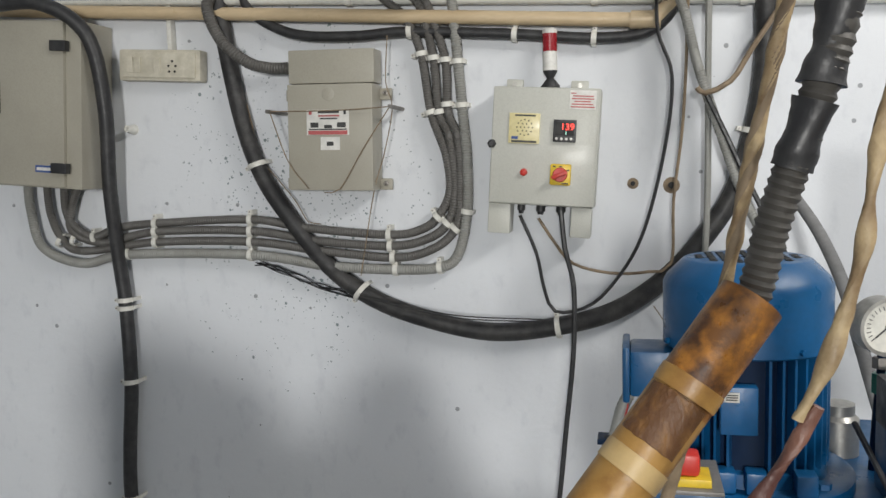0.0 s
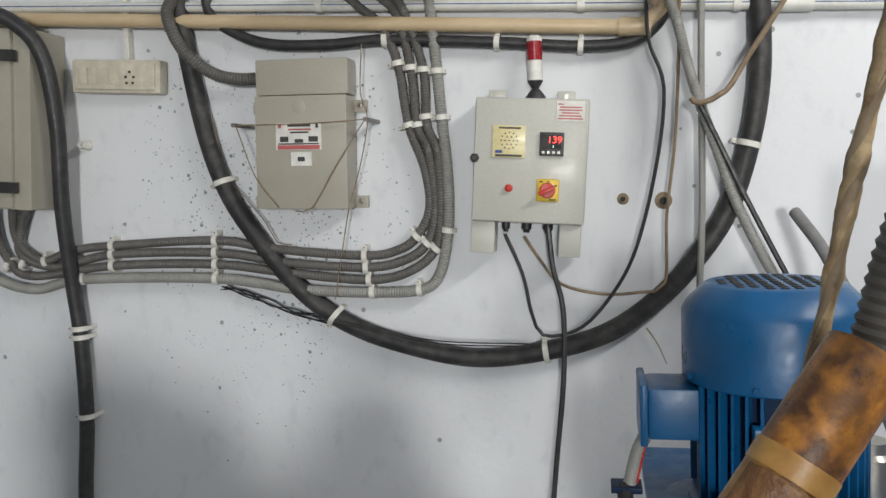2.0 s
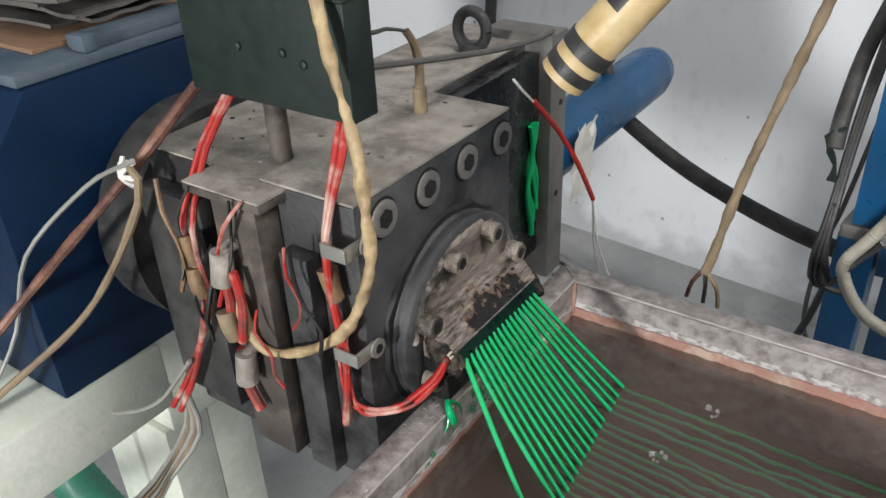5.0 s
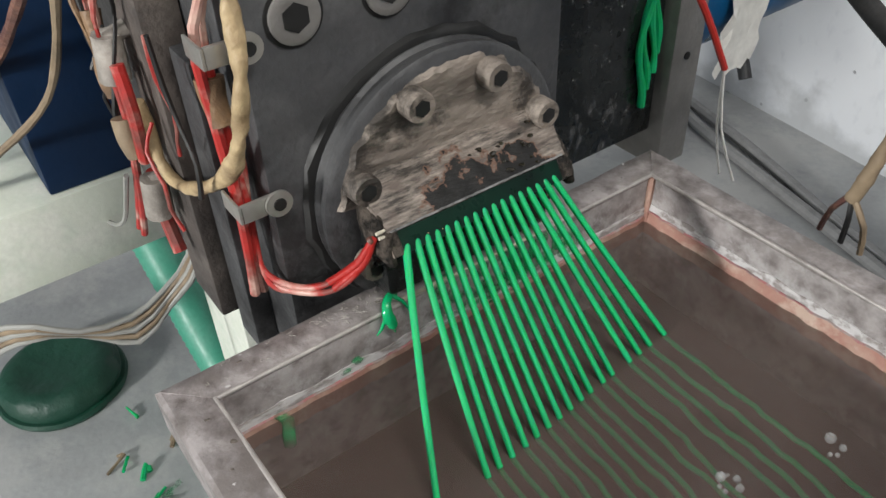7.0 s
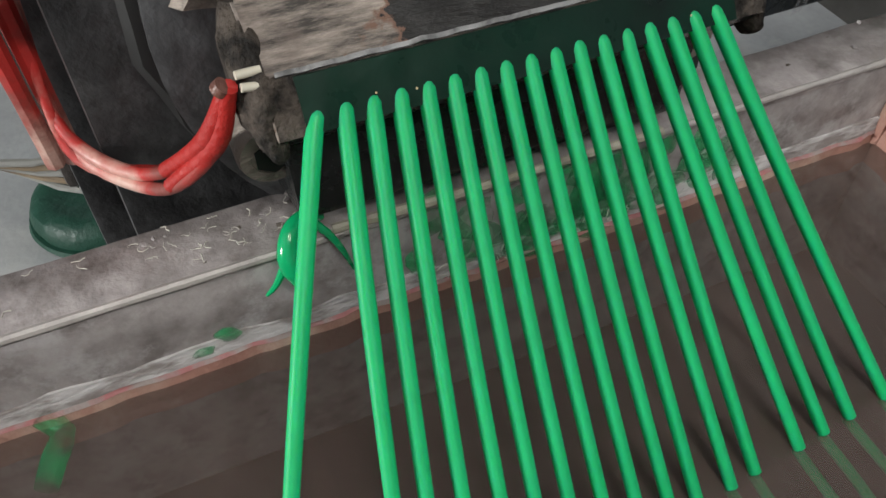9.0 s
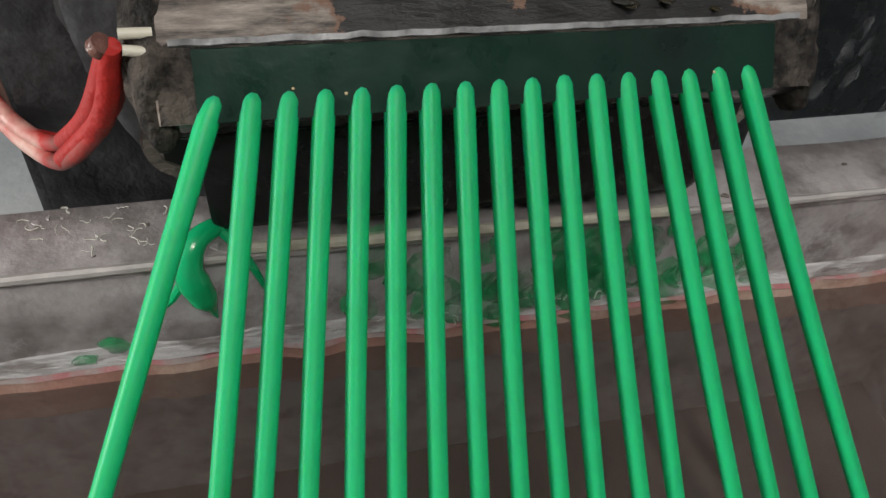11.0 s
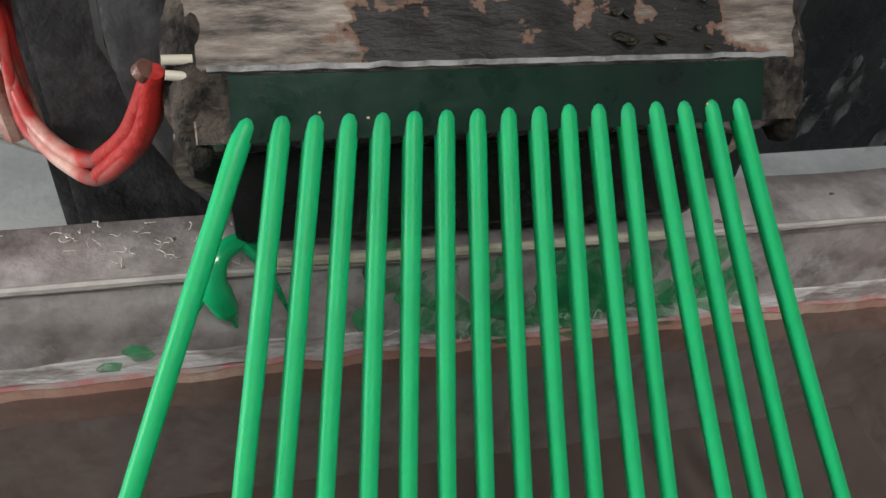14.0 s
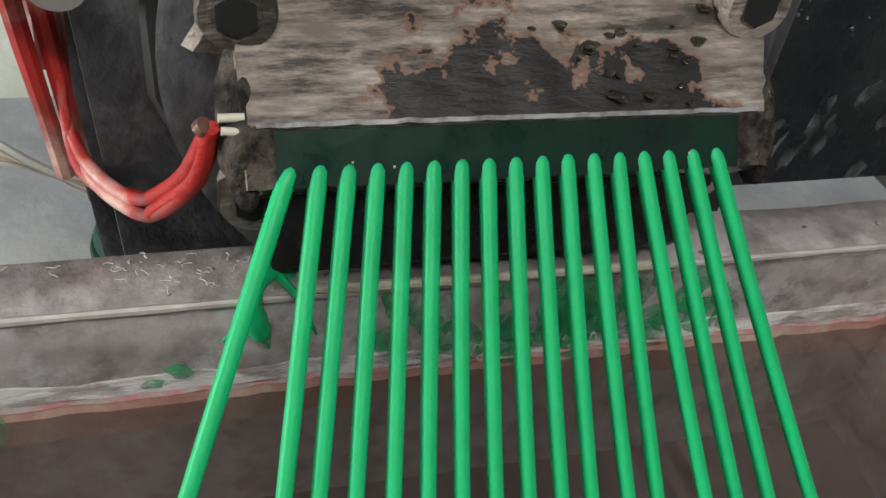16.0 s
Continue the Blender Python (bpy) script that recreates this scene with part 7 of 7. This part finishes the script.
    # upright cream pipe in the foreground with a red rag
    bm = B()
    rod(bm, (0.406, 0.72, 0.63), (0.406, 0.72, 2.6), 0.019, 28)
    single("upright_pipe", bm, MAT_TANPIPE, "upright cream plastic pipe standing in the tank", "pipe")
    random.seed(15)
    for k in range(5):
        bm = B()
        c = (0.398 + random.uniform(-0.015, 0.015), 0.704, 1.13 - 0.014 * k)
        cable(bm, [(c[0] - 0.025, c[1] - 0.005, c[2] + 0.02), (c[0], c[1] - 0.012, c[2] + random.uniform(-0.01, 0.015)), (c[0] + 0.028, c[1] - 0.004, c[2] - 0.012), (c[0] + 0.02, c[1], c[2] - 0.045)], 0.009, seg=8, lump=0.8, step=0.006)
        single("red_rag", bm, MAT_RED, "crumpled red plastic strip tied round the pipe", "rag", "red strips on the pipe")


def die_material():
    """Pale streaked scale, with one spreading field of shiny charred tar along the middle."""
    m = bpy.data.materials.new("scaled_die_top")
    m.use_nodes = True
    nt = m.node_tree
    bsdf = nt.nodes["Principled BSDF"]
    streak = noise_fac(nt, 230, 8, 0.40, 0.66, (1, 0.14, 1), 2.0, 0.72)
    colour = ramp_mix(nt, streak, (0.040, 0.034, 0.029), (0.37, 0.315, 0.27))
    colour = ramp_mix(nt, times(nt, noise_fac(nt, 60, 6, 0.50, 0.64, (1, 0.7, 1), 5.3), 0.8), colour, (0.13, 0.10, 0.085))
    co = nt.nodes.new("ShaderNodeTexCoord")
    sep = nt.nodes.new("ShaderNodeSeparateXYZ")
    nt.links.new(co.outputs["Object"], sep.inputs[0])
    # v from the middle of the field
    off = nt.nodes.new("ShaderNodeMath")
    off.operation = "ADD"
    off.inputs[1].default_value = -0.009
    nt.links.new(sep.outputs[1], off.inputs[0])
    far = nt.nodes.new("ShaderNodeMath")
    far.operation = "ABSOLUTE"
    nt.links.new(off.outputs[0], far.inputs[0])
    field = nt.nodes.new("ShaderNodeMapRange")
    field.inputs[1].default_value, field.inputs[2].default_value, field.inputs[3].default_value, field.inputs[4].default_value = 0.030, 0.064, 0.42, -0.30
    nt.links.new(far.outputs[0], field.inputs[0])
    ragged = nt.nodes.new("ShaderNodeMath")
    ragged.operation = "ADD"
    # the tar thins out up the slope, away from the lip
    climb = nt.nodes.new("ShaderNodeMapRange")
    climb.inputs[1].default_value, climb.inputs[2].default_value, climb.inputs[3].default_value, climb.inputs[4].default_value = 0.052, 0.070, 0.08, -0.62
    nt.links.new(sep.outputs[2], climb.inputs[0])
    both = nt.nodes.new("ShaderNodeMath")
    both.operation = "ADD"
    nt.links.new(field.outputs[0], both.inputs[0])
    nt.links.new(climb.outputs[0], both.inputs[1])
    nt.links.new(both.outputs[0], ragged.inputs[0])
    nt.links.new(noise_fac(nt, 80, 7, 0.25, 0.75, (1, 0.8, 1), 8.1, 0.55), ragged.inputs[1])

    def level(lo, hi):
        r = nt.nodes.new("ShaderNodeMapRange")
        r.inputs[1].default_value, r.inputs[2].default_value = lo, hi
        nt.links.new(ragged.outputs[0], r.inputs[0])
        return r.outputs[0]
    colour = ramp_mix(nt, level(0.47, 0.55), colour, (0.15, 0.085, 0.058))
    tar = level(0.575, 0.60)
    colour = ramp_mix(nt, tar, colour, (0.006, 0.0055, 0.005))
    nt.links.new(colour, bsdf.inputs["Base Color"])
    gloss = nt.nodes.new("ShaderNodeMapRange")
    gloss.inputs[3].default_value, gloss.inputs[4].default_value = 0.62, 0.45
    nt.links.new(tar, gloss.inputs[0])
    nt.links.new(gloss.outputs[0], bsdf.inputs["Roughness"])
    bsdf.inputs["Specular IOR Level"].default_value = 0.35
    b = nt.nodes.new("ShaderNodeBump")
    b.inputs["Strength"].default_value, b.inputs["Distance"].default_value = 0.6, 0.0012
    nt.links.new(noise_fac(nt, 240, 6, 0.2, 0.8, (1, 0.35, 1), 5.0, 0.6), b.inputs["Height"])
    nt.links.new(b.outputs[0], bsdf.inputs["Normal"])
    return m


MAT_DIETOP = die_material()
MAT_RODPALE = material("pale_dirty_rod", (0.50, 0.47, 0.38), (0.22, 0.20, 0.14), rough=0.5, coarse=70, bump=0.2, dirt=0.8)
MAT_SPLASH = material("dried_splash", (0.34, 0.34, 0.35), (0.16, 0.16, 0.16), rough=0.5, coarse=60, bump=0.2)
_nt = MAT_SPLASH.node_tree
_nt.links.new(times(_nt, noise_fac(_nt, 110, 4, 0.42, 0.72, (1, 1, 0.6), 6.0), 0.45), _nt.nodes["Principled BSDF"].inputs["Alpha"])
MAT_EDGE = material("worn_bright_edge", (0.24, 0.24, 0.24), (0.03, 0.03, 0.03), rough=0.5, metal=0.2, coarse=160, bump=0.3, dirt=0.9)
MAT_BURNTEND = material("charred_crust", (0.085, 0.07, 0.058), (0.010, 0.009, 0.008), rough=0.7, coarse=130, fine=420, bump=0.9, dirt=1.0, spread=(0.38, 0.58))
MAT_BURNTEND.node_tree.nodes["Principled BSDF"].inputs["Specular IOR Level"].default_value = 0.2
MAT_OIL = material("shiny_tar", (0.012, 0.011, 0.008), (0.05, 0.04, 0.015), rough=0.1, coarse=60, bump=0, coat=0.5)
MAT_PINK = material("pink_waterline", (0.36, 0.14, 0.14), (0.30, 0.25, 0.235), rough=0.6, coarse=90, bump=0.4, dirt=1.0, spread=(0.42, 0.56))
MAT_SCALE = material("lime_scale", (0.54, 0.52, 0.52), (0.25, 0.22, 0.21), rough=0.7, coarse=120, fine=420, bump=0.5, stretch=(1, 0.45, 1.6), dirt=1.0, spread=(0.44, 0.58))
MAT_CURL = material("pale_scale_flake", (0.48, 0.46, 0.41), (0.28, 0.26, 0.22), rough=0.6, coarse=200, bump=0.1)
MAT_SLUDGE = material("brown_sludge", (0.065, 0.04, 0.032), rough=0.8, coarse=9)
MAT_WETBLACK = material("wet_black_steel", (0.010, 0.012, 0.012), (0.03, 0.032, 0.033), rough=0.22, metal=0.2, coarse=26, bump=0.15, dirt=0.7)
MAT_BUBBLE = bpy.data.materials.new("clear_bubble")
MAT_BUBBLE.use_nodes = True
bub = MAT_BUBBLE.node_tree.nodes["Principled BSDF"]
bub.inputs["Base Color"].default_value = (0.75, 0.78, 0.78, 1)
bub.inputs["Roughness"].default_value, bub.inputs["Alpha"].default_value = 0.04, 0.18

die_head()
die()
water_tank()
strands()
rim_mess()
shavings()
bubbles()
screen_changer()
control_box()
head_wiring()
housing()
floor_clutter()
near_pipes()


def motions():
    """Bubbles drift along with the strands on the water."""
    for k, (t, cx, cy) in enumerate(BUBBLES):
        rows = []
        for s in range(0, 17, 2):
            drift = 0.02 * (s - 7)
            p = pose(0, 0, 0, 0, 0, TURN_MACHINE) @ pose(0.31 + cx + drift, 0.615 + cy + 0.006 * math.sin(s + k), WATER)
            rows.append((float(s), p))
        walk(t, rows)


motions()
